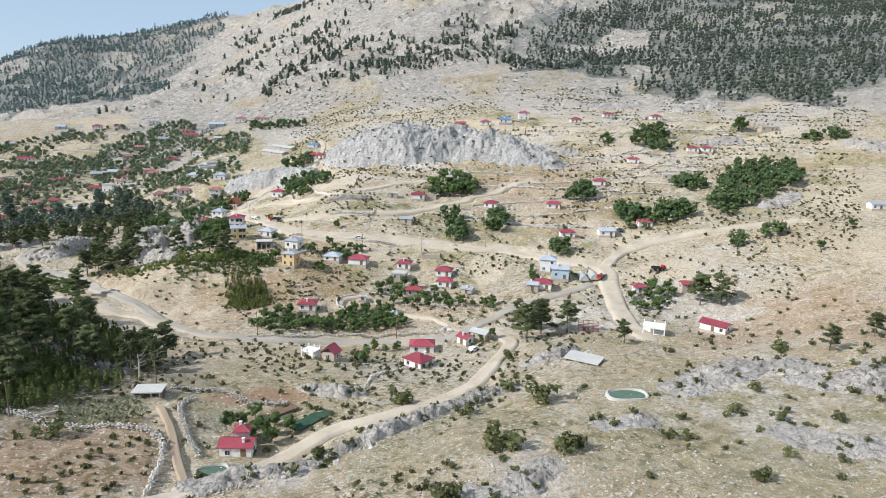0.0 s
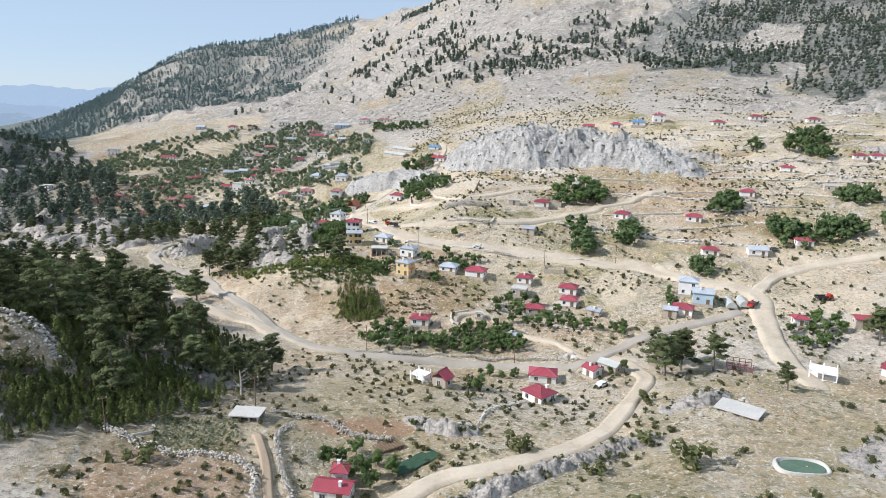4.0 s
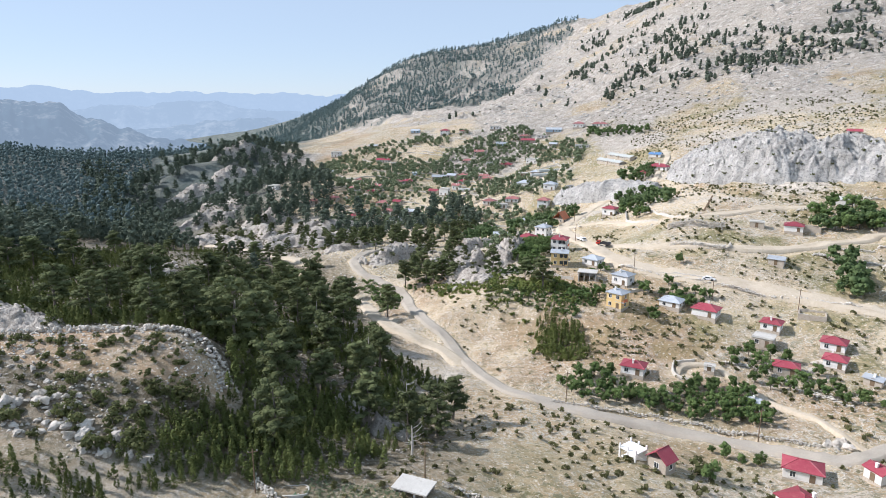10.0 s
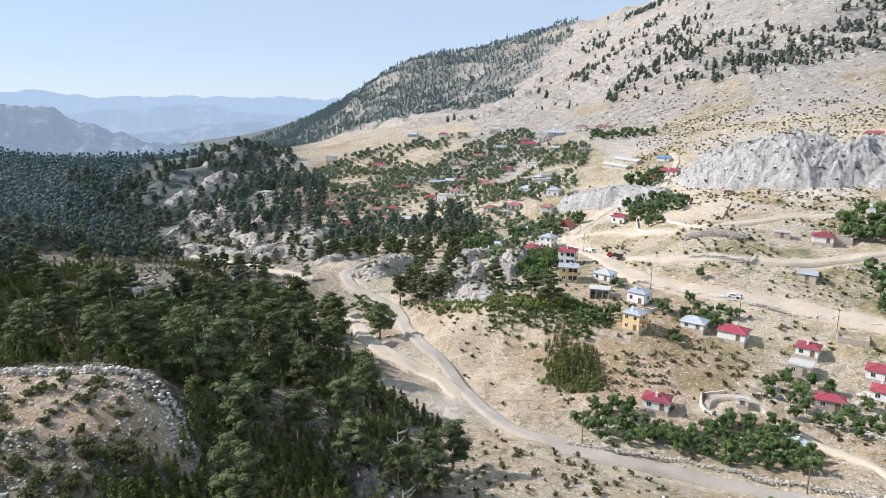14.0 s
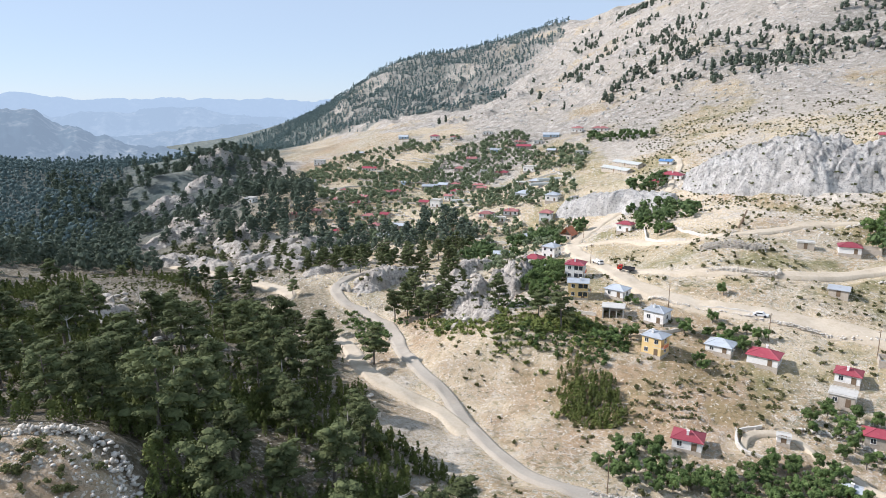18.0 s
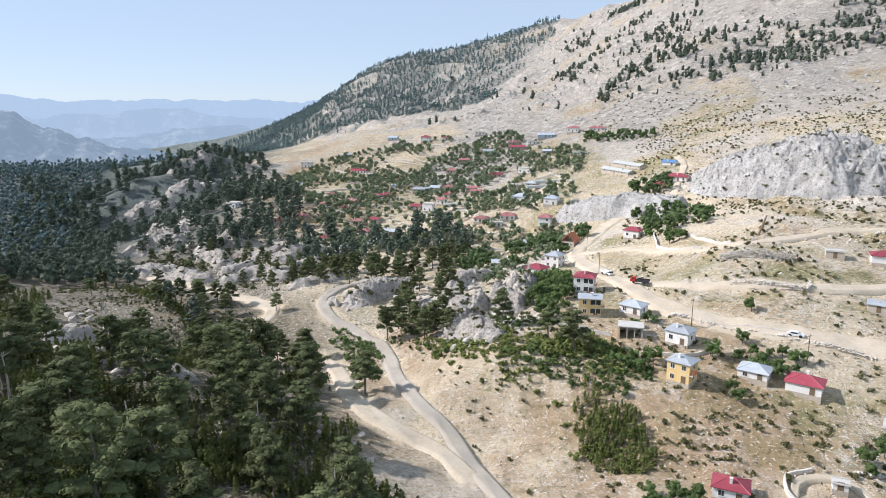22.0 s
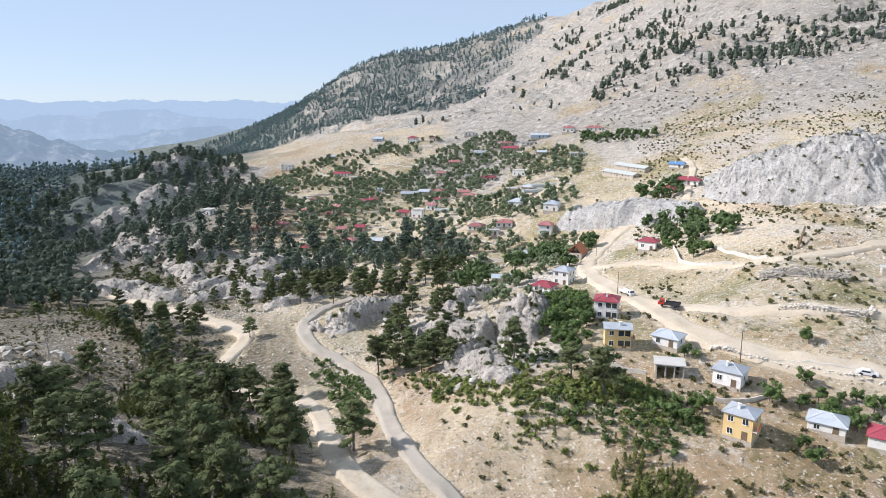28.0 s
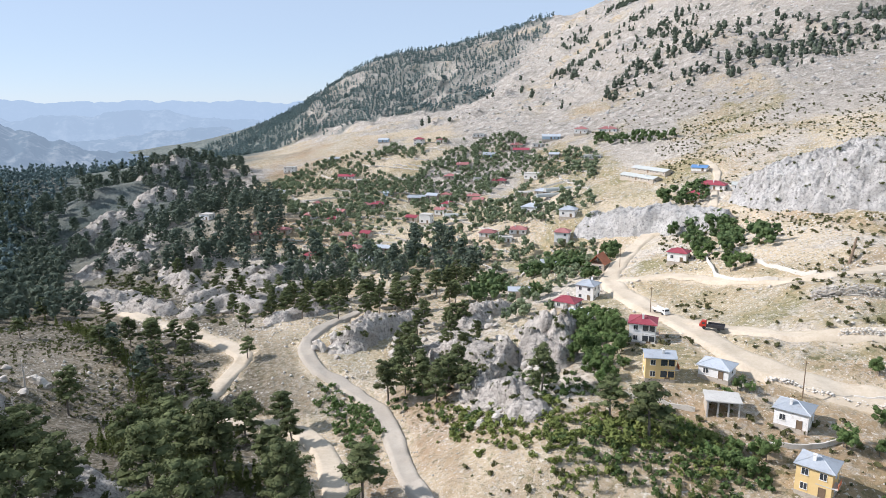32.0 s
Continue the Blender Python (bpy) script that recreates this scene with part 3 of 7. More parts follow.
SLOPE_GROVES += [(245, 720, 18), (302, 785, 18), (208, 742, 20), (148, 765, 9), (160, 1005, 20), (280, 770, 20), (264, 709, 20), (315, 747, 24), (329, 734, 20), (256, 671, 12), (223, 1102, 24), (272, 1142, 24), (270, 965, 18), (219, 632, 8), (209, 1219, 30), (194, 1388, 30)]


def near_road(x, y):
    """1 on a road and its dusty margins, falling to 0 some metres away."""
    out = np.zeros(len(x))
    sel = np.flatnonzero((x > -220) & (x < 310) & (y > 90) & (y < 520))
    for k in range(0, len(sel), 8000):
        s = sel[k:k + 8000]
        d = np.sqrt((x[s, None] - KEEP_CLEAR[None, :, 0]) ** 2 + (y[s, None] - KEEP_CLEAR[None, :, 1]) ** 2) - KEEP_CLEAR[None, :, 2]
        out[s] = smooth(3.5, 0.0, d.min(1) + 1.6 * fbm(x[s], y[s], 7, 2, 55))
    return out


def zones(x, y, z):
    """Rock, scrub, and forest floor with the gorge side's painted shade; red earth, pale earth and green fields."""
    m = mountain_part(x, y)
    n = fbm(x, y, 45, 4, 3)
    foot = smooth(-230, -30, y - 700 + 0.62 * (x - 144)) * smooth(-60, 40, x)
    rock = 0.20 + 0.18 * n + np.maximum(0.34 * m, 0.26 * foot)
    for cx, cy, r, v in ((148, 98, 24, .10), (40, 112, 22, .08), (120, 70, 22, .06), (62, 83, 12, .16), (24, 113, 12, .2), (-80, 300, 30, .1), (22, 318, 26, .3), (5, 362, 26, .3), (-100, 470, 60, .3), (-240, 740, 110, .3), (150, 430, 90, .2), (-30, 118, 14, .2)):
        rock = rock + v * smooth(r, r * 0.5, np.hypot(x - cx, y - cy))
    green = 0.35 + 0.5 * fbm(x, y, 30, 3, 12) - 0.2 * m
    forest = np.maximum(0.92 * smooth(20, -25, x - np.interp(y, [100, 170, 230, 300, 420, 600, 900], [-8, 14, 0, -22, -84, -150, -260]) + 8 * n) * smooth(130, 165, y) * smooth(0.8, 1.2, np.hypot((x + 58) / 30, (y - 171) / 9) + 0.15 * n), 0)
    high = mountain_woods(x, y)
    forest = np.maximum(forest, 0.7 * high)
    forest = np.maximum(forest, 0.9 * smooth(-330, -420, x + 40 * n))
    forest = np.maximum(forest, 0.9 * smooth(0, -80, x + 150 + 0.35 * (y - 880) + 30 * n) * smooth(820, 900, y))
    forest = np.maximum(forest, 0.9 * smooth(1900, 2100, np.hypot(x, y)))
    # shade of the gorge side, put in as dark litter colour
    painted_shade = patch(GORGE_SIDE, x, y, 6)
    forest = np.maximum(forest, 0.85 * painted_shade)
    forest = forest * (1 - near_road(x, y)) * (1 - 0.2 * smooth(1.2, 0.7, np.hypot((x + 118 - 0.4 * (y - 345)) / 26, (y - 345) / 34)))
    dry_side = (1 - m) * smooth(200, 240, y) * smooth(20, 70, x)
    red = 0.35 * smooth(0.45, 0.9, fbm(x, y, 70, 3, 22)) * (1 - m)
    red = np.maximum(red, 0.8 * smooth(1, 0.5, np.hypot((x - 30) / 16, (y - 150) / 6)))
    pale = 0.7 * smooth(0.1, 0.7, fbm(x, y, 55, 3, 27)) * (1 - m) * smooth(110, 160, y)
    pale = np.maximum(pale, 0.75 * smooth(1.2, 0.6, np.hypot((x + 66) / 24, (y - 356) / 24)))
    pale = np.maximum(pale, smooth(1.15, 0.7, np.hypot((x - 12) / 16, (y - 272) / 30)) * (0.42 + 0.45 * fbm(x, y, 7, 3, 44)))
    pale = np.maximum(pale, 0.9 * smooth(1.15, 0.8, np.hypot((x - 140 - 0.4 * (y - 238)) / 9, (y - 238) / 15)))
    pale = np.maximum(pale, 0.95 * smooth(1.2, 0.6, np.hypot((x - 118) / 24, (y - 385) / 34)))
    pale = np.maximum(pale, 0.85 * near_road(x, y))
    grass = 0.45 * smooth(0.05, 0.6, fbm(x, y, 40, 3, 37)) * (1 - np.maximum(m, 0.7 * foot)) * smooth(950, 750, y)
    grass = np.maximum(grass, 0.75 * smooth(-0.25, 0.35, fbm(x, y, 22, 3, 38)) * smooth(1.1, 0.8, np.hypot((x + 10) / 130, (y - 600) / 200)))
    grass = np.maximum(grass, 0.9 * dry_side * smooth(-0.1, 0.35, fbm(x, 1.6 * y, 26, 3, 39)))
    d = np.hypot(x - 63, y - 267)
    below = smooth(40, 30, d) * smooth(268, 262, y)
    red = np.maximum(red, 0.4 * below * smooth(0.1, -0.3, fbm(x, y, 10, 2, 40)))
    grass = np.maximum(grass, below * smooth(-0.3, 0.1, fbm(x, y, 8, 2, 41)))
    pale = pale * (1 - below)
    pale = np.maximum(pale, (0.42 + 0.45 * fbm(x, y, 9, 3, 43)) * smooth(1.2, 0.75, np.hypot((x - 14) / 24, (y - 262) / 44) + 0.15 * n))
    grass = np.maximum(grass, 0.7 * smooth(60, 30, np.hypot(x - 120, (y - 85) * 1.2) + 14 * n))
    grass = np.maximum(grass, smooth(1.1, 0.9, np.maximum(np.abs(x + 4) / 9, np.abs(y - 147 + 0.25 * (x + 4)) / 7)))
    red = np.maximum(red, 0.45 * smooth(1.1, 0.8, np.maximum(np.abs(x + 7) / 14, np.abs(y - 130) / 14)))
    upper = smooth(180, 240, x) * smooth(270, 320, y) * smooth(560, 470, y)
    pale = np.maximum(pale, 0.8 * upper * smooth(0.05, 0.45, fbm(0.5 * x, 1.8 * y, 30, 3, 42)))
    pale = np.maximum(pale, 0.9 * smooth(1.15, 0.8, np.hypot((x - 200) / 22, (y - 198) / 12)))
    red = np.maximum(red, 0.5 * smooth(1.15, 0.8, np.hypot((x + 60) / 30, (y - 163) / 16)))
    pale = pale * (1 - 0.8 * smooth(1.2, 0.9, np.hypot((x + 60) / 30, (y - 163) / 16)))
    one = np.ones_like(x)
    return np.stack([rock, green, forest, one], -1).clip(0, 1), np.stack([red * (1 - forest), pale * (1 - forest), grass * (1 - forest), one], -1).clip(0, 1)


def grid_lines(stops):
    """Lines of a grid whose spacing glides between the given (place, spacing) stops."""
    p, h = np.array(stops, float).T
    fine = np.linspace(p[0], p[-1], 40000)
    count = np.concatenate([[0], np.cumsum((fine[1] - fine[0]) / np.interp(fine[1:], p, h))])
    return np.interp(np.arange(int(count[-1]) + 1), count, fine)


gx = grid_lines([(-4930, 160), (-1000, 22), (-420, 4.5), (-110, 1.35), (170, 1.35), (420, 3.6), (1000, 6.5), (1400, 22), (4970, 160)])
gy = grid_lines([(-4700, 160), (-300, 30), (90, 1.6), (110, 1.3), (380, 1.3), (640, 3.0), (1000, 4.5), (1600, 6.5), (2000, 20), (5180, 160)])
GX, GY = np.meshgrid(gx, gy)
GZ = ground(GX.ravel(), GY.ravel())
GZ = GZ - 0.55 * near_road(GX.ravel(), GY.ravel())   # the roads lie in shallow beds
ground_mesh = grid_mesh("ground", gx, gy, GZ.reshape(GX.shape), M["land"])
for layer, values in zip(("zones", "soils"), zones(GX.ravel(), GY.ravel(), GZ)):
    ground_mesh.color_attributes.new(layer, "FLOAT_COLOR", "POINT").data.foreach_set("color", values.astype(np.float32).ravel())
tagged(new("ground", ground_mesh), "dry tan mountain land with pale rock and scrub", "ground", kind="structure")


def road(name, points, width, material, label, lift=0.25):
    c = spline(points)
    d = np.gradient(c, axis=0)
    d /= np.linalg.norm(d, axis=1)[:, None]
    side = np.stack([d[:, 1], -d[:, 0]], -1)
    across = np.linspace(-1, 1, 9)
    w = width * (1 + 0.12 * fbm(c[:, 0], c[:, 1], 14, 2, 8))
    p = c[:, None, :] + side[:, None, :] * (across[None, :] * w[:, None] * 0.5)[..., None]
    mid = ground(c[:, 0], c[:, 1])
    for _ in range(3):
        mid = np.convolve(np.pad(mid, 2, "edge"), [.1, .2, .4, .2, .1], "valid")
    own = ground(p[..., 0].ravel(), p[..., 1].ravel()).reshape(p.shape[:2])
    z = np.maximum(own, mid[:, None] * 0.5 + own * 0.5) + lift
    z = np.where(np.abs(across)[None, :] > 0.99, np.minimum(own, z) - 0.5, z)
    z[0], z[-1] = z[0] - 0.9, z[-1] - 0.9
    me = grid_mesh(name, p[..., 0], p[..., 1], z, material)
    me.flip_normals()
    return tagged(new(name, me), label, "road", kind="structure")


for name, points, width, kind, label in ROADS:
    road(name, points, width, M[kind], label, 0.08 if kind == "red_earth" else 0.25)


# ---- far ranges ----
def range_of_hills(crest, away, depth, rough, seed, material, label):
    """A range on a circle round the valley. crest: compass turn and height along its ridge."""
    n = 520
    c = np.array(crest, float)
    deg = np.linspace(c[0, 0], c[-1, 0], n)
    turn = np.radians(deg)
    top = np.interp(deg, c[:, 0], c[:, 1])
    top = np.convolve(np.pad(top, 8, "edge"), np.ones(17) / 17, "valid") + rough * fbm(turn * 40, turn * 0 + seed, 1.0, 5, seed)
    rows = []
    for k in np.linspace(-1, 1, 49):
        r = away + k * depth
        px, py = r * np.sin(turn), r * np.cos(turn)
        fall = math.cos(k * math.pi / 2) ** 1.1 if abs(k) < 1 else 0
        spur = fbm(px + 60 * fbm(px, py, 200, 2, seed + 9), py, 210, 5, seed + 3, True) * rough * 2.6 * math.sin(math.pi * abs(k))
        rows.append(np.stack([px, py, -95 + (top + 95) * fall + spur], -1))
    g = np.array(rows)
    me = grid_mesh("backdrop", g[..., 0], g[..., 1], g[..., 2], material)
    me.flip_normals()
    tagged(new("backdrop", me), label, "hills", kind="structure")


CREST1 = [(-62, 110), (-45, 80), (-34.6, 63), (-33, 60), (-31.3, 40), (-29.6, 24), (-27.8, 0), (-25.9, -21), (-24, -44), (-20, -80)]
CREST2 = [(-40, -60), (-26.3, -46), (-24.3, -33), (-21.5, -21), (-18.8, 1), (-15.5, -24), (-13.1, -45), (-8, -80)]
CREST3 = [(-60, 0), (-35.4, 7), (-32, 16), (-30.3, 15), (-26.7, 33), (-23.7, 49), (-20.2, 31), (-15.6, -17), (-11.4, -32), (0, -60)]
CREST4 = [(-62, 112), (-35.4, 117), (-33.1, 127), (-30.2, 95), (-26.4, 83), (-24.4, 96), (-22.4, 90), (-18.1, 84), (-13.3, 77), (-10.5, 71), (12, 60)]
# every range glows with its own share of painted haze
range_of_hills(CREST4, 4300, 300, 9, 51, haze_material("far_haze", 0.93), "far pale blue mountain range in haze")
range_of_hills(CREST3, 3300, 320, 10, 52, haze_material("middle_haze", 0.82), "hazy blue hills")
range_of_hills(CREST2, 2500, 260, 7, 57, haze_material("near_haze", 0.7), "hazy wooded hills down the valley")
range_of_hills(CREST1, 1800, 330, 9, 61, haze_material("valley_haze", 0.5), "wooded mountainside across the valley in painted blue haze")


# ---- rock ----
def rock_shape(seed, cuts=3, squash=0.7, edge=0.35, least=0.42, most=0.9):
    """A broken limestone block: verts and triangles of about unit size."""
    bm = bmesh.new()
    bmesh.ops.create_icosphere(bm, subdivisions=cuts, radius=1.0)
    rnd = np.random.default_rng(seed)
    planes = rnd.normal(size=(16, 3))
    planes /= np.linalg.norm(planes, axis=1)[:, None]
    reach = rnd.uniform(least, most, 16)
    v = np.array([p.co for p in bm.verts])
    for n, d in zip(planes, reach):
        over = np.maximum(v @ n - d, 0)
        v = v - over[:, None] * n * 0.97
    v = v * (1 + edge * np.array([0.5 * noise.noise(Vector(p * 1.9 + seed)) + 0.35 * noise.noise(Vector(p * 5.1 + seed)) for p in v])[:, None])
    v[:, 2] *= squash
    f = np.array([[w.index for w in q.verts] for q in bm.faces])
    bm.free()
    return v, f


def joined(name, shapes, places, material, label, category, kind="stuff", parent=None):
    """One mesh of many shapes. places: rows of x, y, z, scale, turn, stretch; each takes one of the shapes."""
    vs, fs, n = [], [], 0
    for k, (x, y, z, s, a, h) in enumerate(places):
        v, f = shapes[k % len(shapes)]
        c, d = math.cos(a) * s, math.sin(a) * s
        w = np.empty_like(v)
        w[:, 0], w[:, 1], w[:, 2] = v[:, 0] * c - v[:, 1] * d + x, v[:, 0] * d + v[:, 1] * c + y, v[:, 2] * s * h + z
        vs.append(w)
        fs.append(f + n)
        n += len(v)
    v, f = np.concatenate(vs).astype(np.float32), np.concatenate(fs).astype(np.int32)
    me = bpy.data.meshes.new(name)
    me.vertices.add(len(v))
    me.vertices.foreach_set("co", v.ravel())
    me.loops.add(f.size)
    me.loops.foreach_set("vertex_index", f.ravel())
    me.polygons.add(len(f))
    me.polygons.foreach_set("loop_start", np.arange(0, f.size, 3, dtype=np.int32))
    me.update(calc_edges=True)
    me.materials.append(material)
    ob = new(name, me)
    if parent is not None:
        ob.parent = parent
    return tagged(ob, label, category, kind=kind)


def scatter(poly, gap, seed, keep=None, clear=0.0):
    """Jittered places about gap apart inside an outline; keep thins them by place, clear keeps off the roads and houses."""
    rnd = np.random.default_rng(seed)
    p = np.array(poly, float)
    x, y = np.meshgrid(np.arange(p[:, 0].min(), p[:, 0].max(), gap), np.arange(p[:, 1].min(), p[:, 1].max(), gap))
    x, y = x.ravel() + rnd.uniform(-.5, .5, x.size) * gap, y.ravel() + rnd.uniform(-.5, .5, x.size) * gap
    ok = inside(p, x, y)
    if keep is not None:
        ok &= rnd.uniform(0, 1, x.size) < keep(x, y)
    x, y = x[ok], y[ok]
    if clear and len(x):
        q = KEEP_CLEAR
        near = np.array([np.min((q[:, 0] - a) ** 2 + (q[:, 1] - b) ** 2 - (q[:, 2] + clear) ** 2) for a, b in zip(x, y)])
        x, y = x[near > 0], y[near > 0]
    return np.stack([x, y], -1)


def on_land(xy, low, high, seed, sink=0.0, tall=(0.85, 1.2)):
    rnd = np.random.default_rng(seed)
    n = len(xy)
    z = ground(xy[:, 0], xy[:, 1])
    s = rnd.uniform(low, high, n)
    return np.stack([xy[:, 0], xy[:, 1], z - sink * s, s, rnd.uniform(0, 6.28, n), rnd.uniform(*tall, n)], -1)


def cells(x, y, size, seed):
    """Broken blocks: gap to the next block, a step and a tilt for each block."""
    u, v = x / size, y / size
    iu, iv = np.floor(u).astype(np.int64), np.floor(v).astype(np.int64)
    best, second = np.full(u.shape, 9.0), np.full(u.shape, 9.0)
    step, tilt = np.zeros(u.shape), np.zeros(u.shape)

    def chance(a, b, k):
        n = (a * 374761393 + b * 668265263 + (seed * 7 + k) * 974711) & 0x7FFFFFFF
        n = ((n ^ (n >> 13)) * 1274126177) & 0x7FFFFFFF
        return ((n ^ (n >> 16)) & 0xFFFF) / 65535.0

    for da in (-1, 0, 1):
        for db in (-1, 0, 1):
            a, b = iu + da, iv + db
            du, dv = u - a - chance(a, b, 1), v - b - chance(a, b, 2)
            d = np.hypot(du, dv)
            near = d < best
            second = np.where(near, best, np.minimum(second, d))
            step = np.where(near, chance(a, b, 3) - 0.5, step)
            tilt = np.where(near, du * (chance(a, b, 4) - 0.5) + dv * (chance(a, b, 5) - 0.5), tilt)
            best = np.where(near, d, best)
    return second - best, step, tilt


ROCK_BUSHES = []


def outcrop(name, line, talls, wide, label, seed, step=0.9, steep=0.6, block=7.0, bushes=0, rough=1.0, material="limestone"):
    """A limestone outcrop along a line: rounded steep mass of cracked blocks rising out of the ground."""
    r = np.random.default_rng(seed)
    c = spline(line, 1.0)
    u = np.linspace(0, 1, len(c))
    rise, reach = (np.interp(u, np.linspace(0, 1, len(w)), w) for w in (talls, wide if isinstance(wide, tuple) else (wide, wide)))
    pad = reach.max() * 1.5
    gx, gy = np.meshgrid(np.arange(c[:, 0].min() - pad, c[:, 0].max() + pad, step), np.arange(c[:, 1].min() - pad, c[:, 1].max() + pad, step))
    shape, x, y = gx.shape, gx.ravel(), gy.ravel()
    k = np.concatenate([np.argmin((x[i:i + 6000, None] - c[None, :, 0]) ** 2 + (y[i:i + 6000, None] - c[None, :, 1]) ** 2, 1) for i in range(0, len(x), 6000)])
    d = np.hypot(x - c[k, 0], y - c[k, 1]) / reach[k]
    d = d + 0.20 * fbm(x, y, reach.mean() * 1.1, 4, seed) + 0.05
    p = np.clip((1 - d) / steep, 0, 1)
    form = 0.45 * np.sin(p * math.pi / 2) + 0.55 * p ** 0.85
    tall = rise[k]
    z0 = ground(x, y)
    high = tall * form * (0.96 + 0.13 * fbm(x, y, block * 2.2, 3, seed + 1))
    most = np.minimum(tall, 12)
    for size, amp in ((block, 0.17), (block * 0.40, 0.16), (block * 0.17, 0.10)):
        wx = x + 0.35 * size * fbm(x, y, size * 0.8, 2, seed + 4)
        wy = y + 0.35 * size * fbm(x, y, size * 0.8, 2, seed + 5)
        gap, up, tilt = cells(wx, wy, size, seed + 3)
        high = high + np.minimum(form * 2.0, 1) * amp * rough * most * (0.9 * up + 1.6 * tilt - 0.55 * smooth(0.16, 0.0, gap))
    z = np.where(p > 0, z0 + high, z0 - 1.2) - 0.15 * (1 - p)
    x = x + np.minimum(1, form * 2) * 0.9 * step * fbm(x + z * 1.3, y - z * 0.9, 3.0, 2, seed + 8)
    y = y + np.minimum(1, form * 2) * 0.9 * step * fbm(x - z, y + z * 1.2, 3.0, 2, seed + 9)
    ny, nx = shape
    i = np.arange((ny - 1) * (nx - 1))
    a = (i // (nx - 1)) * nx + i % (nx - 1)
    q = np.stack([a, a + 1, a + nx + 1, a + nx], -1)
    q = q[(p[q] > 0).any(1)]
    used, q = np.unique(q, return_inverse=True)
    q = q.reshape(-1, 4).astype(np.int32)
    me = bpy.data.meshes.new(name)
    me.vertices.add(len(used))
    me.vertices.foreach_set("co", np.stack([x, y, z], -1)[used].astype(np.float32).ravel())
    me.loops.add(q.size)
    me.loops.foreach_set("vertex_index", q.ravel())
    me.polygons.add(len(q))
    me.polygons.foreach_set("loop_start", np.arange(0, q.size, 4, dtype=np.int32))
    me.update(calc_edges=True)
    me.materials.append(M[material])
    spots = np.flatnonzero(p > 0.12)
    for w in r.choice(spots, min(bushes, len(spots)), replace=False):
        ROCK_BUSHES.append((x[w], y[w], z[w] - 0.15, r.uniform(0.35, 1.1), r.uniform(0, 6), 1.0))
    return tagged(new(name, me), label, "rock")


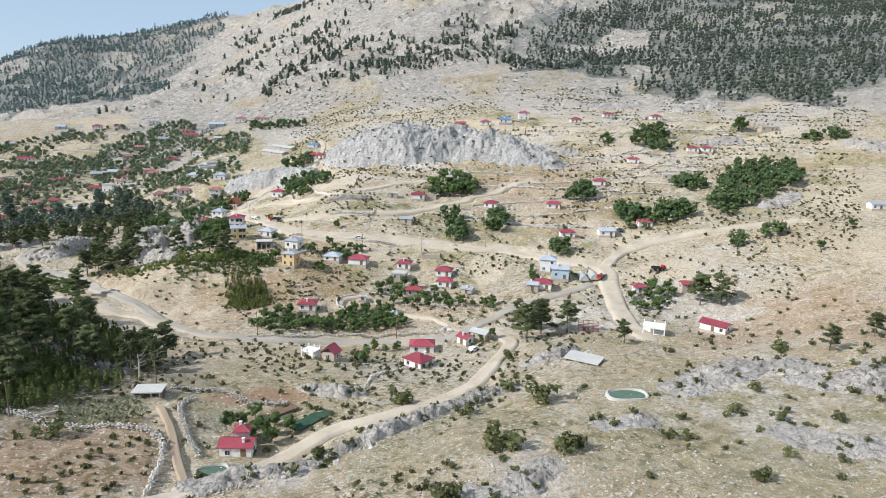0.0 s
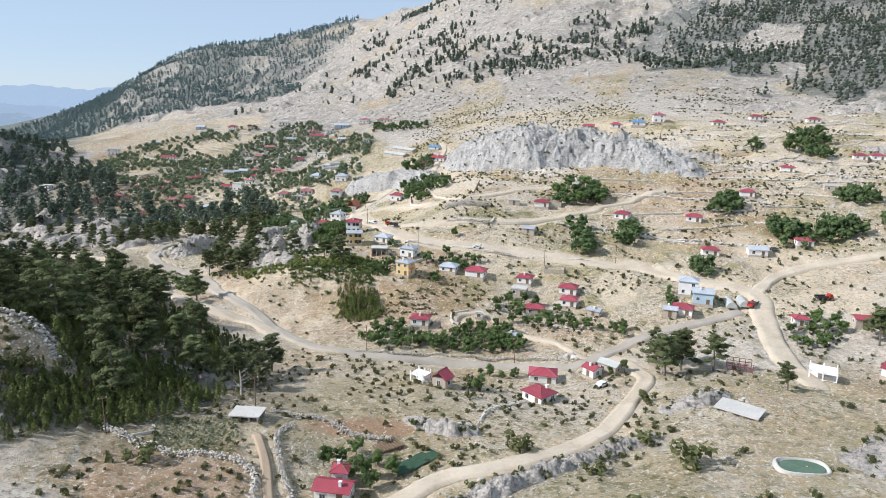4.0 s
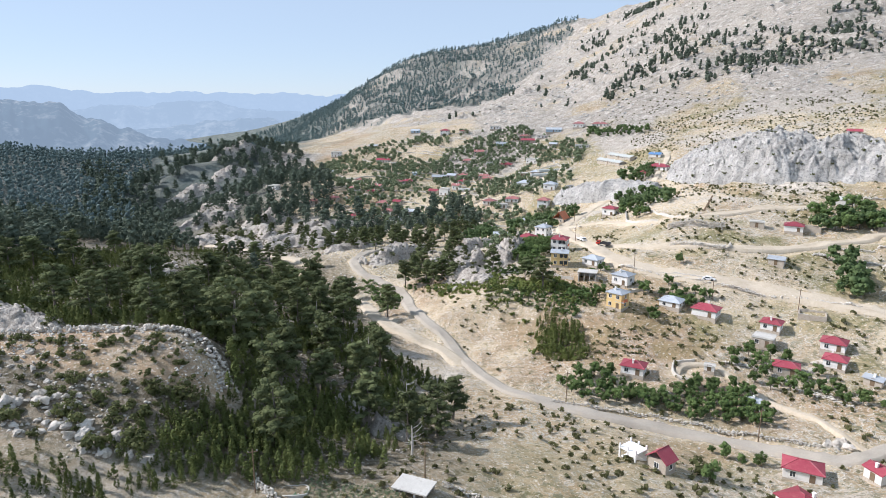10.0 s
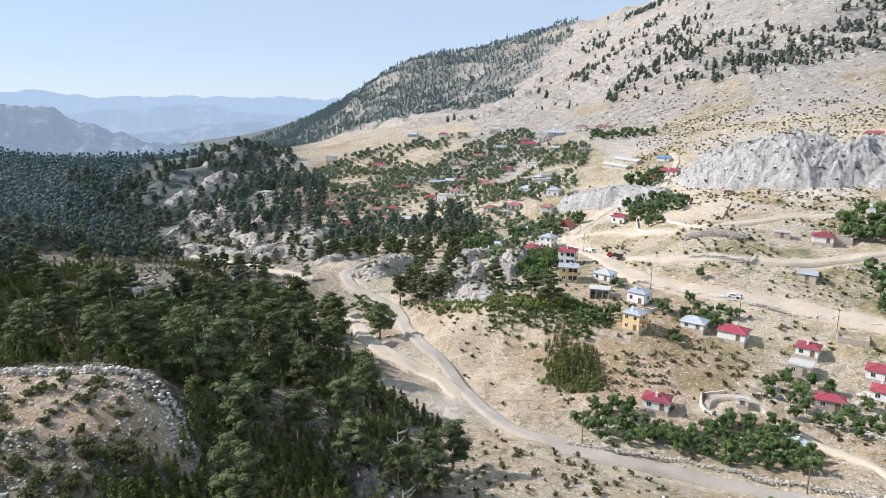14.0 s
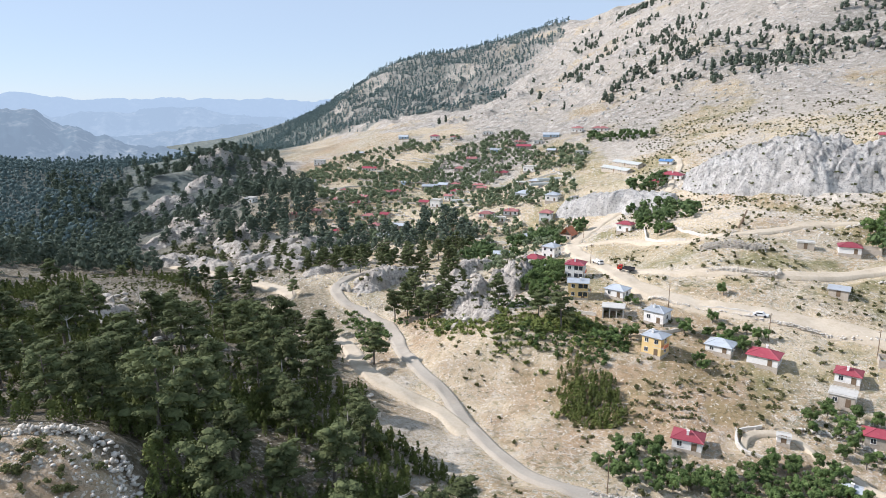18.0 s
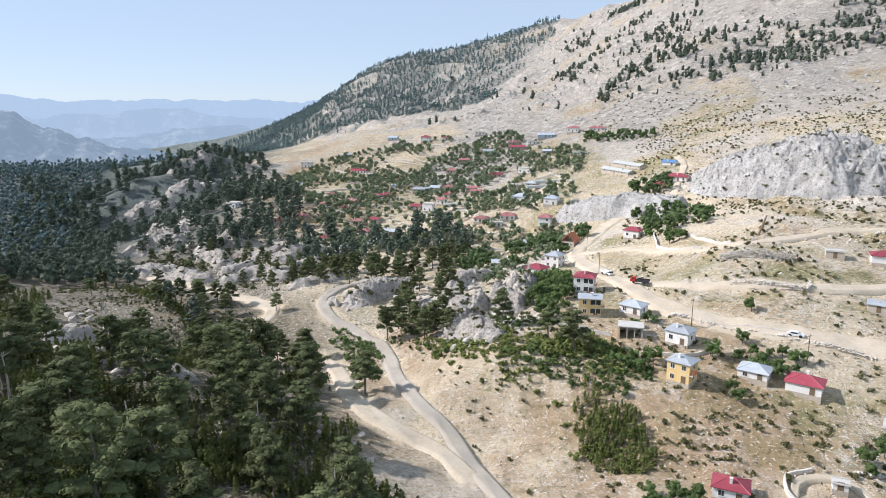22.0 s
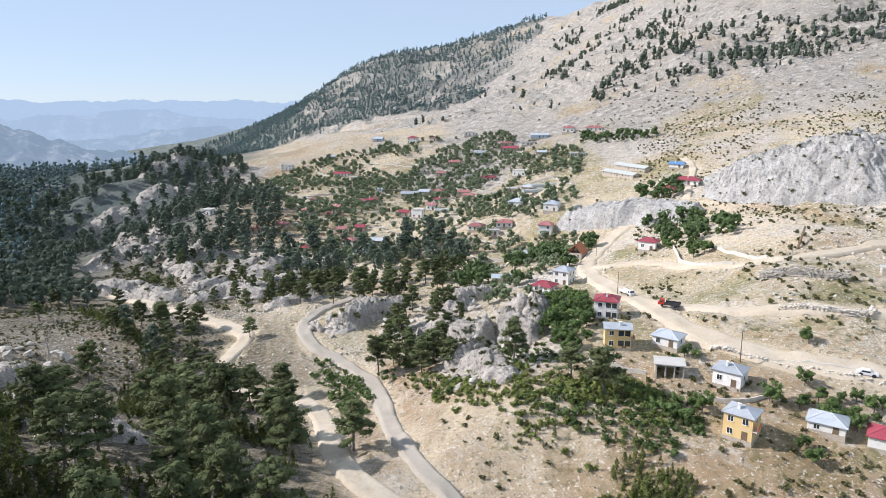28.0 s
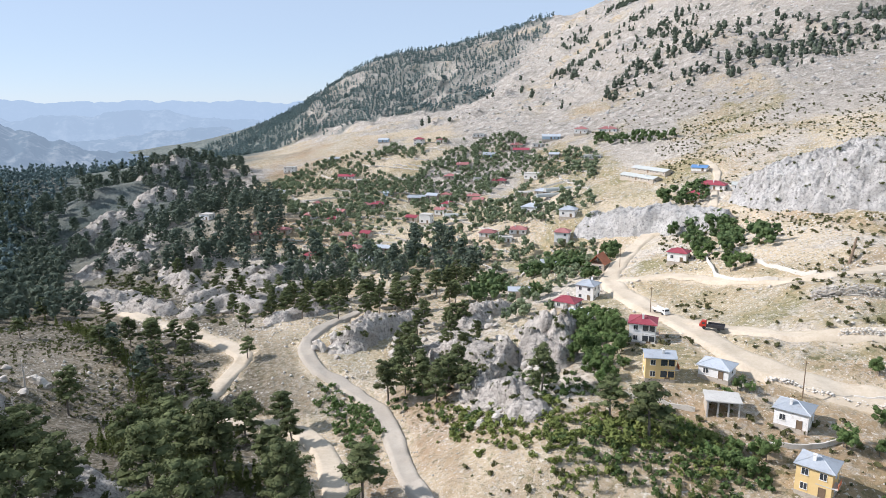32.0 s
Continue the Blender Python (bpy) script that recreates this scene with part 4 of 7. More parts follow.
outcrop("cliff", [(140, 464), (146, 447), (156, 433), (168, 421), (184, 411), (202, 403), (218, 386), (232, 367), (246, 349)], (9, 18, 22, 23, 19, 18, 16, 10, 5), (10, 16, 20, 22, 20, 19, 17, 14, 10), "pale grey limestone cliff above the village", 3, 0.6, 0.72, 9, 150, 0.85)
outcrop("rock_slab", [(74, 488), (84, 476), (96, 464), (106, 452), (114, 440)], (5, 9, 9, 8, 6), 9, "smooth pale limestone slab below the cliff", 13, 0.7, 0.5, 6, 12, 0.6)
CRAGS = [
    ([(-30, 366), (-24, 380), (-14, 392)], (5, 7, 5), 7, 24), ([(9, 321), (16, 330)], (6, 8), 5.5, 20), ([(23, 331), (29, 322)], (9, 6), 5, 18), ([(31, 333), (34, 342)], (7, 9), 5, 16), ([(30, 350), (27, 358)], (7, 5), 5, 14),
    ([(18, 298), (16, 306), (12, 314)], (3, 5, 5), 6, 12), ([(-4, 356), (4, 350), (12, 344)], (3, 6, 4), 6, 12), ([(8, 374), (11, 384), (20, 392)], (4, 6, 4), 6, 10),
    ([(-112, 298), (-110, 308), (-114, 318)], (2, 4, 2), 5, 8), ([(-76, 268), (-68, 272), (-60, 269)], (2, 4, 2), 5, 10), ([(-40, 238), (-33, 241), (-26, 240)], (1.5, 3, 2), 4, 8),
    ([(-14, 194), (-6, 186), (0, 182)], (1.5, 3, 1.5), 4, 10), ([(-92, 190), (-86, 184), (-78, 180)], (3, 5, 3), 6, 10),
    ([(-98, 288), (-90, 284)], (2, 3), 6, 8),
    ([(12, 114), (18, 115.5), (26, 114), (33, 113)], (0.9, 1.6, 1.8, 1.0), 4.2, 10), ([(34, 114), (42, 115.5), (50, 117.5), (60, 121.5), (70, 125), (80, 129), (87, 131)], (1.0, 2.0, 1.7, 2.2, 1.6, 1.8, 0.8), 3.0, 20),
    ([(121, 106), (132, 108.5), (146, 110), (157, 106)], (1.0, 2.0, 2.0, 1.2), 8, 22), ([(147, 94), (151, 87), (160, 86), (170, 90)], (1.0, 2.2, 1.8, 1.2), 7, 14), ([(118, 78), (121, 70), (128, 65)], (0.6, 1.2, 0.6), 6, 8),
    ([(42, 152), (48, 147), (53, 146)], (1.2, 2.2, 1.2), 3.2, 8), ([(101, 142), (108, 143), (116, 146)], (1.0, 2.4, 1.2), 4, 8), ([(54, 84), (60, 83), (68, 86)], (0.8, 1.6, 0.8), 4, 6), ([(88, 96), (96, 94)], (0.8, 1.2), 4, 5),
    ([(-104, 424), (-90, 432), (-76, 426)], (3, 6, 4), 6, 12), ([(-62, 404), (-52, 412), (-44, 424)], (3, 5, 3), 6, 10), ([(-78, 440), (-70, 450), (-62, 462)], (4, 7, 4), 8, 12), ([(-140, 444), (-128, 440), (-118, 432)], (4, 7, 4), 7, 10),
    ([(-92, 478), (-84, 486), (-74, 494)], (4, 7, 4), 8, 10), ([(-146, 512), (-134, 520), (-122, 516)], (4, 8, 4), 9, 12), ([(-104, 486), (-98, 492)], (5, 5), 7, 8), ([(-200, 530), (-188, 538), (-176, 534)], (6, 11, 6), 10, 12), ([(-170, 470), (-160, 466), (-150, 470)], (4, 7, 4), 8, 10),
    ([(-176, 548), (-182, 558)], (3, 5), 7, 12), ([(-190, 562), (-196, 574)], (6, 6), 8, 10), ([(-120, 470), (-128, 486), (-140, 494)], (4, 7, 4), 7, 10), ([(-216, 600), (-222, 622)], (6, 8), 9, 10), ([(-60, 476), (-52, 488)], (4, 5), 6, 8), ([(-112, 452), (-104, 462)], (4, 5), 6, 8),
    ([(-262, 640), (-250, 652), (-236, 660)], (4, 8, 5), 10, 14), ([(-236, 684), (-226, 696), (-214, 704)], (4, 8, 5), 9, 12), ([(-176, 566), (-184, 578)], (5, 5), 9, 10), ([(-200, 610), (-190, 622)], (8, 8), 11, 10), ([(-250, 740), (-236, 752)], (9, 9), 14, 10),
]
CRAGS += [([(373, 468), (388, 466), (404, 461)], (2, 3, 2), 10, 8), ([(426, 424), (450, 417)], (3, 3), 10, 8), ([(369, 342), (390, 337)], (2.5, 2.5), 8, 8), ([(444, 284), (447, 267)], (3, 3), 10, 8), ([(300, 232), (321, 236)], (2.5, 2), 8, 8), ([(262, 378), (272, 365)], (3, 3), 8, 8)]
for k, (line, talls, wide, n) in enumerate(CRAGS):
    far = line[0][1] > 400 or line[0][0] > 250
    outcrop("crag", line, talls, wide, "weathered grey limestone crag among dark pines" if far or line[0][0] < -20 else "broken pale limestone outcrop on the slope", 23 + 10 * k, 0.95 if far else 0.5, 0.7, 5.5 if max(talls) > 3.5 else 2.4, n, 1.15 if max(talls) > 3.5 else 2.2, "crag")
ROCKS = [rock_shape(k, 3, 0.75, 0.6, 0.36, 0.8) for k in range(6)]


def pebble(seed):
    """A small angular stone of eight faces."""
    r = np.random.default_rng(seed)
    v = np.array([(1, 0, 0), (0, 1, 0), (-1, 0, 0), (0, -1, 0), (0, 0, 0.6), (0, 0, -0.5)]) * r.uniform(0.7, 1.3, (6, 1)) + r.normal(0, 0.12, (6, 3))
    return v, np.array([(0, 1, 4), (1, 2, 4), (2, 3, 4), (3, 0, 4), (1, 0, 5), (2, 1, 5), (3, 2, 5), (0, 3, 5)])


PEBBLES = [pebble(40 + k) for k in range(8)]
SMALL_ROCKS = [rock_shape(20 + k, 1, 0.8, 0.9, 0.3, 0.8) for k in range(8)]


BOULDERS = []


def boulder(x, y, size, turn, k, tall=1.0):
    BOULDERS.append((x, y, size, turn, k, tall))


def lay_boulders():
    """The nearest ones one by one, the rest of the heaps as one."""
    meshes = []
    for v, f in ROCKS:
        me = bpy.data.meshes.new("boulder")
        me.from_pydata(v.tolist(), [], f.tolist())
        me.materials.append(M["boulder"])
        meshes.append(me)
    order = sorted(BOULDERS, key=lambda b: math.hypot(b[0] - 10, b[1] - 130) / b[2])
    for x, y, size, turn, k, tall in order[:285]:
        ob = new("boulder", meshes[k % len(meshes)])
        ob.matrix_world = Matrix.Translation((x, y, height(x, y) + size * 0.15)) @ pose(0, 0, 0, 0, 0, turn) @ Matrix.Diagonal((size, size * 0.8, size * tall, 1))
        tagged(ob, "broken grey limestone boulder", "boulder", "boulders on the ridge")
    rest = [(x, y, height(x, y) + size * 0.15, size, radians(turn), tall) for x, y, size, turn, k, tall in order[285:]]
    joined("boulder_heaps", [rock_shape(60 + k, 2) for k in range(6)], rest, M["boulder"], "heaps of grey limestone boulders on the rocky ridges", "boulders")


# the rocky ridge between road and houses, the pine knoll and the near outcrops
rnd = np.random.default_rng(5)
for line in [c[0] for c in CRAGS[:8]] + [[(-38, 369), (-27, 366)], [(13, 322), (20, 320)], [(34, 349), (33, 372)]]:
    for p in spline(line, 2.6):
        for k in range(3):
            boulder(p[0] + rnd.normal(0, 3.2), p[1] + rnd.normal(0, 3.2), rnd.uniform(1.0, 2.9), rnd.uniform(0, 360), int(rnd.integers(0, 6)), rnd.uniform(0.8, 1.7))
for cx, cy, rx, ry, n, lo, hi, up in ((12, 348, 20, 26, 34, 0.8, 2.6, 1.2), (-10, 372, 16, 16, 20, 0.8, 2.4, 1.2), (20, 316, 10, 20, 34, 0.7, 2.4, 1.2), (-20, 240, 14, 12, 14, 0.6, 1.6, 0.9), (-72, 268, 9, 7, 12, 1.2, 3.0, 0.9), (-96, 286, 10, 8, 10, 1.2, 3.0, 0.8), (-62, 158, 22, 12, 26, 0.4, 1.1, 0.9), (-58, 152, 10, 5, 34, 0.8, 2.2, 1.0), (-44, 149, 7, 4, 22, 0.6, 1.7, 1.0), (-120, 330, 14, 10, 9, 1.5, 3.2, .9),
                                    (116, 140, 16, 8, 14, 0.4, 1.1, 0.8), (50, 149, 6, 4, 14, 0.6, 1.6, 0.9), (148, 104, 16, 9, 24, 0.5, 1.3, 0.7), (152, 92, 3, 2, 2, 2.0, 2.6, 0.7), (108, 236, 8, 5, 8, 1.0, 2.4, 0.8), (99, 196, 5, 3, 8, 0.8, 2.0, 1.0), (60, 121, 14, 4, 24, 0.4, 1.1, .9), (34, 113, 12, 4, 24, 0.4, 1.1, .9), (-110, 560, 30, 22, 10, 1.5, 4.0, 1.1), (-150, 520, 30, 25, 12, 2, 4, 1.2), (-200, 640, 40, 40, 10, 2, 5, 1.1), (-80, 440, 30, 20, 16, 1.5, 3.5, 1.1)):
    for k in range(n):
        a, q = rnd.uniform(0, 6.28), math.sqrt(rnd.uniform(0, 1))
        boulder(cx + rx * q * math.cos(a), cy + ry * q * math.sin(a), rnd.uniform(lo, hi), rnd.uniform(0, 360), int(rnd.integers(0, 6)), up * rnd.uniform(0.7, 1.3))

lay_boulders()
for poly, gap, low, high in (([(8, 111), (12, 119), (24, 119.5), (34, 118), (34, 110), (20, 108)], 0.75, 0.16, 0.6), ([(34, 112), (42, 119), (60, 125), (80, 133), (90, 134), (86, 127), (66, 120), (48, 112)], 0.95, 0.14, 0.55), ([(116, 104), (132, 114), (158, 112), (174, 92), (158, 82), (144, 84), (146, 100)], 1.3, 0.16, 0.65), ([(50, 80), (58, 90), (72, 88), (74, 80)], 1.2, 0.14, 0.5), ([(44, 146), (48, 153), (56, 150), (56, 143)], 1.0, 0.2, 0.7)):
    heap = scatter(poly, gap, int(poly[0][0]) + 34, lambda x, y: np.clip(0.65 + 0.9 * fbm(x, y, 5, 2, 48), 0, 1), 0.2)
    joined("loose_stones", SMALL_ROCKS, on_land(heap, low, high, 35, 0.0), M["boulder"], "broken pale rubble on the rocky ridge beside the road", "stones")
near_poly = [(-110, 60), (230, 40), (260, 240), (60, 330), (-120, 340)]
loose = scatter(near_poly, 1.5, 7, lambda x, y: np.clip(0.34 + 0.7 * fbm(x, y, 22, 3, 44), 0, 0.95), 0.3)
joined("loose_stones", PEBBLES, on_land(loose, 0.07, 0.36, 8, 0.1), M["rubble"], "pale loose stones on the dry ground", "stones")
knoll_stones = scatter([(-92, 150), (-86, 174), (-56, 178), (-42, 181), (-33, 174), (-38, 160), (-44, 146)], 0.8, 9, lambda x, y: np.clip(0.4 + 0.6 * fbm(x, y, 7, 2, 47), 0, 1))
joined("loose_stones", PEBBLES, on_land(knoll_stones, 0.14, 0.5, 10, 0.1), M["rubble"], "pinkish pale rubble inside the wall on the knoll", "stones")
far_poly = [(60, 330), (260, 240), (520, 330), (420, 520), (150, 640), (-140, 640), (-120, 340)]
loose = scatter(far_poly, 2.3, 17, lambda x, y: np.clip(0.32 + 0.7 * fbm(x * 0.4, y, 18, 3, 45), 0, 0.9), 0.3)
joined("loose_stones", PEBBLES, on_land(loose, 0.2, 0.8, 18, 0.1), M["rubble"], "pale stones and rubble on the terraces", "stones")
slope = scatter([(-60, 860), (150, 700), (420, 480), (700, 500), (900, 1000), (450, 1250), (120, 1450), (60, 1100)], 8.5, 19, lambda x, y: np.clip(0.35 + 0.6 * fbm(x, y, 60, 3, 46), 0, 1))
joined("slope_rocks", PEBBLES, on_land(slope, 0.7, 3.0, 20, 0.1), M["limestone"], "broken rock on the bare mountainside", "stones")


def stone_wall(points, tall, wide, label, seed, big=1.0):
    """A dry stone wall of heaped field stones."""
    r = np.random.default_rng(seed)
    c = spline(points, 0.36 * big)
    rows = []
    for layer in range(max(2, int(tall / 0.35))):
        for p in c:
            for side in (-0.5, 0.0, 0.5) if layer == 0 else (-0.3, 0.3):
                if r.uniform() < 0.72:
                    x, y = p + r.normal(0, 0.16, 2) + np.array([side, side]) * wide * 0.6
                    rows.append((x, y, 0.12 + layer * 0.36 + r.uniform(-.08, .1), big * r.uniform(0.18, 0.50), r.uniform(0, 6.28), r.uniform(0.7, 1.2)))
    rows = np.array(rows)
    rows[:, 2] += ground(rows[:, 0], rows[:, 1])
    return joined("stone_wall", SMALL_ROCKS if points[0][1] < 215 else PEBBLES, rows, M["rubble"], label, "wall", kind="")


stone_wall([(-84, 172), (-68, 176), (-56, 177.5), (-43, 181), (-37, 177), (-33, 173)], 1.2, 3.6, "heaped dry stone wall along the knoll", 1, 1.7)
stone_wall([(4, 114), (7, 126), (7, 134), (1, 138), (-8, 141), (-18, 148), (-23, 153)], 1.3, 1.2, "dry stone wall round the bare field", 2)
stone_wall([(14, 127), (12, 137), (12, 146), (15, 150)], 1.2, 1.4, "tumbled dry stone wall beside the path", 3)
stone_wall([(11, 156), (22, 152), (27, 146), (35, 144)], 1.1, 1.3, "tumbled dry stone wall below the pines", 4)
stone_wall([(36, 212), (58, 210.5), (82, 202), (96, 195)], 1.0, 0.8, "low stone wall between orchard and road", 5)
stone_wall([(92, 311), (110, 303), (113, 306)], 1.6, 1.6, "rubble terrace wall", 6)
stone_wall([(97, 332), (106, 326), (115, 320)], 2.6, 2.6, "high bank of heaped rubble", 7)
stone_wall([(76, 166), (62, 158), (56, 150)], 0.9, 1.0, "low stone wall beside the red roofed house", 8)
stone_wall([(88, 236), (98, 233), (104, 222), (112, 212)], 1.0, 0.8, "pale wall along the orchard lane", 10)
stone_wall([(70, 300), (84, 289), (112, 274), (140, 262)], 1.0, 0.8, "low wall along the dirt road", 11)
stone_wall([(160, 286), (190, 276), (220, 270)], 0.9, 0.8, "dry stone terrace wall on the slope", 27)
stone_wall([(150, 304), (190, 296), (230, 288), (262, 280)], 0.9, 0.8, "dry stone terrace wall on the slope", 28)
stone_wall([(200, 318), (240, 312), (280, 306), (320, 300)], 0.9, 0.8, "dry stone terrace wall on the slope", 29)
stone_wall([(240, 340), (290, 345), (340, 352), (390, 360)], 0.9, 0.9, "dry stone terrace wall below the upper houses", 30)
stone_wall([(290, 372), (330, 382), (370, 394), (410, 400)], 0.9, 0.9, "dry stone terrace wall below the upper houses", 31)
def contour_walls(poly, gap, seed, longest, label):
    """Field walls that follow the lie of the land."""
    r = np.random.default_rng(seed)
    for k, p in enumerate(scatter(poly, gap, seed, clear=2.0)):
        line, q = [p], p
        for _ in range(int(r.integers(3, longest))):
            e = 3.0
            g = np.array([(land(q[0] + e, q[1]) - land(q[0] - e, q[1]))[0], (land(q[0], q[1] + e) - land(q[0], q[1] - e))[0]])
            g = g / (np.linalg.norm(g) + 1e-6)
            q = q + np.array([-g[1], g[0]]) * 6.0 + r.normal(0, 0.8, 2)
            line.append(q)
        stone_wall(line, 0.75, 0.7, label, seed + k, 1.7)


contour_walls([(-80, 480), (-104, 610), (-140, 700), (-30, 790), (60, 740), (110, 640), (92, 560), (56, 430), (0, 450)], 27, 900, 8, "pale dry stone terrace wall between village gardens")
contour_walls([(150, 270), (190, 240), (330, 260), (420, 330), (440, 420), (330, 440), (280, 400), (180, 330)], 34, 950, 9, "pale dry stone terrace wall on the dry slope")
quarry = scatter([(96, 384), (104, 412), (122, 416), (138, 380), (150, 362), (140, 350), (110, 344), (101, 358)], 1.1, 32, lambda x, y: 0 * x + 0.75)
joined("quarry_rubble", SMALL_ROCKS, on_land(quarry, 0.12, 0.6, 33, 0.1), M["rubble"], "pale broken rubble under the cliff", "stones")


# ---- trees ----
def tuft_cloud(rnd, centres, radii, count, size, flat=0.6, slim=0.8):
    """Many small leaf triangles spread over a set of clumps."""
    k = rnd.integers(0, len(centres), count)
    d = rnd.normal(size=(count, 3))
    d /= np.linalg.norm(d, axis=1)[:, None]
    d *= rnd.uniform(0.55, 1.0, count)[:, None]
    p = centres[k] + d * radii[k][:, None] * np.array([1, 1, flat])
    out = d / np.linalg.norm(d, axis=1)[:, None] + np.array([0, 0, 0.45]) + rnd.normal(0, 0.4, (count, 3))
    a = np.cross(out, rnd.normal(size=(count, 3)))
    a /= np.linalg.norm(a, axis=1)[:, None] + 1e-6
    b = np.cross(a, out)
    b /= np.linalg.norm(b, axis=1)[:, None] + 1e-6
    s = (size * rnd.uniform(0.6, 1.4, count))[:, None]
    v = np.stack([p + a * s, p - a * s * 0.6 + b * s * slim, p - a * s * 0.6 - b * s * slim], 1).reshape(-1, 3)
    return v, np.arange(count * 3).reshape(-1, 3)


def with_cores(tufts, rnd, centres, radii, flat, share=0.72):
    """The leaves, with a dense rough lump inside each clump."""
    v, f = tufts
    g = (1 + 5 ** 0.5) / 2
    ico = np.array([(-1, g, 0), (1, g, 0), (-1, -g, 0), (1, -g, 0), (0, -1, g), (0, 1, g), (0, -1, -g), (0, 1, -g), (g, 0, -1), (g, 0, 1), (-g, 0, -1), (-g, 0, 1)]) / math.hypot(1, g)
    tri = np.array([(0, 11, 5), (0, 5, 1), (0, 1, 7), (0, 7, 10), (0, 10, 11), (1, 5, 9), (5, 11, 4), (11, 10, 2), (10, 7, 6), (7, 1, 8), (3, 9, 4), (3, 4, 2), (3, 2, 6), (3, 6, 8), (3, 8, 9), (4, 9, 5), (2, 4, 11), (6, 2, 10), (8, 6, 7), (9, 8, 1)])
    vs, fs, n = [v], [f], len(v)
    for c, r in zip(centres, radii):
        vs.append(c + ico * rnd.uniform(0.65, 1.15, (12, 1)) * r * share * np.array([1, 1, flat]))
        fs.append(tri + n)
        n += 12
    return np.concatenate(vs), np.concatenate(fs)


def limb_mesh(lines, sides=6):
    """Tapered tubes. lines: lists of (point, radius)."""
    vs, fs = [], []
    for line in lines:
        start = len(vs)
        for i, (p, r) in enumerate(line):
            q = np.array(line[min(i + 1, len(line) - 1)][0]) - np.array(line[max(i - 1, 0)][0])
            q = Vector(q).normalized()
            a = q.orthogonal().normalized()
            b = q.cross(a)
            for k in range(sides):
                w = 2 * math.pi * k / sides
                vs.append(tuple(Vector(p) + (a * math.cos(w) + b * math.sin(w)) * r))
        for i in range(len(line) - 1):
            for k in range(sides):
                o, n = start + i * sides, (k + 1) % sides
                fs.append((o + k, o + n, o + sides + n, o + sides + k))
    return vs, fs


def mesh_of(name, v, f, material):
    me = bpy.data.meshes.new(name)
    me.from_pydata(v if isinstance(v, list) else v.tolist(), [], f if isinstance(f, list) else f.tolist())
    me.materials.append(material)
    return me


def black_pine(seed, tall=15.0, tufts=2900):
    """An old mountain pine: stout trunk and flat spreading pads of needles in layers."""
    rnd = np.random.default_rng(seed)
    bend = rnd.normal(0, 0.35, (6, 2)).cumsum(0)
    trunk = [((bend[i, 0] * i / 5, bend[i, 1] * i / 5, tall * 0.95 * i / 5 - (0.6 if i == 0 else 0)), 0.36 * (1 - 0.8 * i / 5) * tall / 15) for i in range(6)]
    lines, centres, radii = [trunk], [], []
    n = int(rnd.integers(20, 25))
    low = rnd.uniform(0.16, 0.40)
    broad, bluff = rnd.uniform(0.15, 0.25), rnd.uniform(0.3, 0.75)
    for k in range(n):
        u = low + (0.97 - low) * (k + rnd.uniform(0.2, 0.8)) / n
        i = min(int(u * 5), 4)
        g = u * 5 - i
        base = np.array(trunk[i][0]) * (1 - g) + np.array(trunk[i + 1][0]) * g
        w = k * 2.4 + rnd.uniform(-.5, .5)
        reach = tall * (0.07 + broad * (1 - (u - low) / (1 - low)) ** bluff) * rnd.uniform(0.6, 1.2)
        tip = base + np.array([math.cos(w) * reach, math.sin(w) * reach, rnd.uniform(-0.02, 0.08) * tall])
        mid = base * 0.5 + tip * 0.5 + np.array([0, 0, 0.015 * tall])
        lines.append([(tuple(base), 0.11), (tuple(mid), 0.07), (tuple(tip), 0.02)])
        for q, r in ((0.5, 0.7), (0.8, 1.0), (1.05, 0.8)):
            centres.append(base * (1 - q) + tip * q + rnd.normal(0, 0.35, 3) * np.array([1, 1, 0.5]))
            radii.append(tall * 0.112 * r * rnd.uniform(0.75, 1.25))
    centres.append(np.array(trunk[-1][0]) + [0, 0, 0.2])
    radii.append(tall * 0.085)
    centres, radii = np.array(centres), np.array(radii)
    v, f = tuft_cloud(rnd, centres, radii, tufts, 0.30 * tall / 15 * math.sqrt(2300 / tufts), 0.62, 0.55)
    keep = slice(None, None, 1 if tufts > 1000 else 3)
    v, f = with_cores((v, f), rnd, centres[keep], radii[keep] * (1.0 if tufts > 1000 else 1.5), 0.55, 0.66)
    return limb_mesh(lines[:1] + lines[1::2], 4), (v, f)


def orchard_tree(seed, tall=5.0, tufts=850):
    rnd = np.random.default_rng(seed)
    lines = [[((0, 0, -0.4), 0.16), ((0.1, 0, tall * 0.3), 0.12), ((0.1, 0.1, tall * 0.6), 0.05)]]
    centres, radii = [], []
    for k in range(14):
        w, q = rnd.uniform(0, 6.28), rnd.uniform(0.15, 1.0)
        p = np.array([math.cos(w) * q * tall * 0.36, math.sin(w) * q * tall * 0.36, tall * rnd.uniform(0.38, 0.86)])
        lines.append([((0.1, 0, tall * 0.3), 0.07), (tuple(p), 0.02)])
        centres.append(p)
        radii.append(tall * rnd.uniform(0.12, 0.22))
    centres, radii = np.array(centres), np.array(radii)
    v, f = tuft_cloud(rnd, centres, radii, tufts, 0.24 * tall / 5 * math.sqrt(800 / tufts), 0.85)
    keep = slice(None, None, 1 if tufts > 400 else 3)
    v, f = with_cores((v, f), rnd, centres[keep], radii[keep] * (1.0 if tufts > 400 else 1.5), 0.85)
    return limb_mesh(lines[:1] + lines[1::2], 4), (v, f)


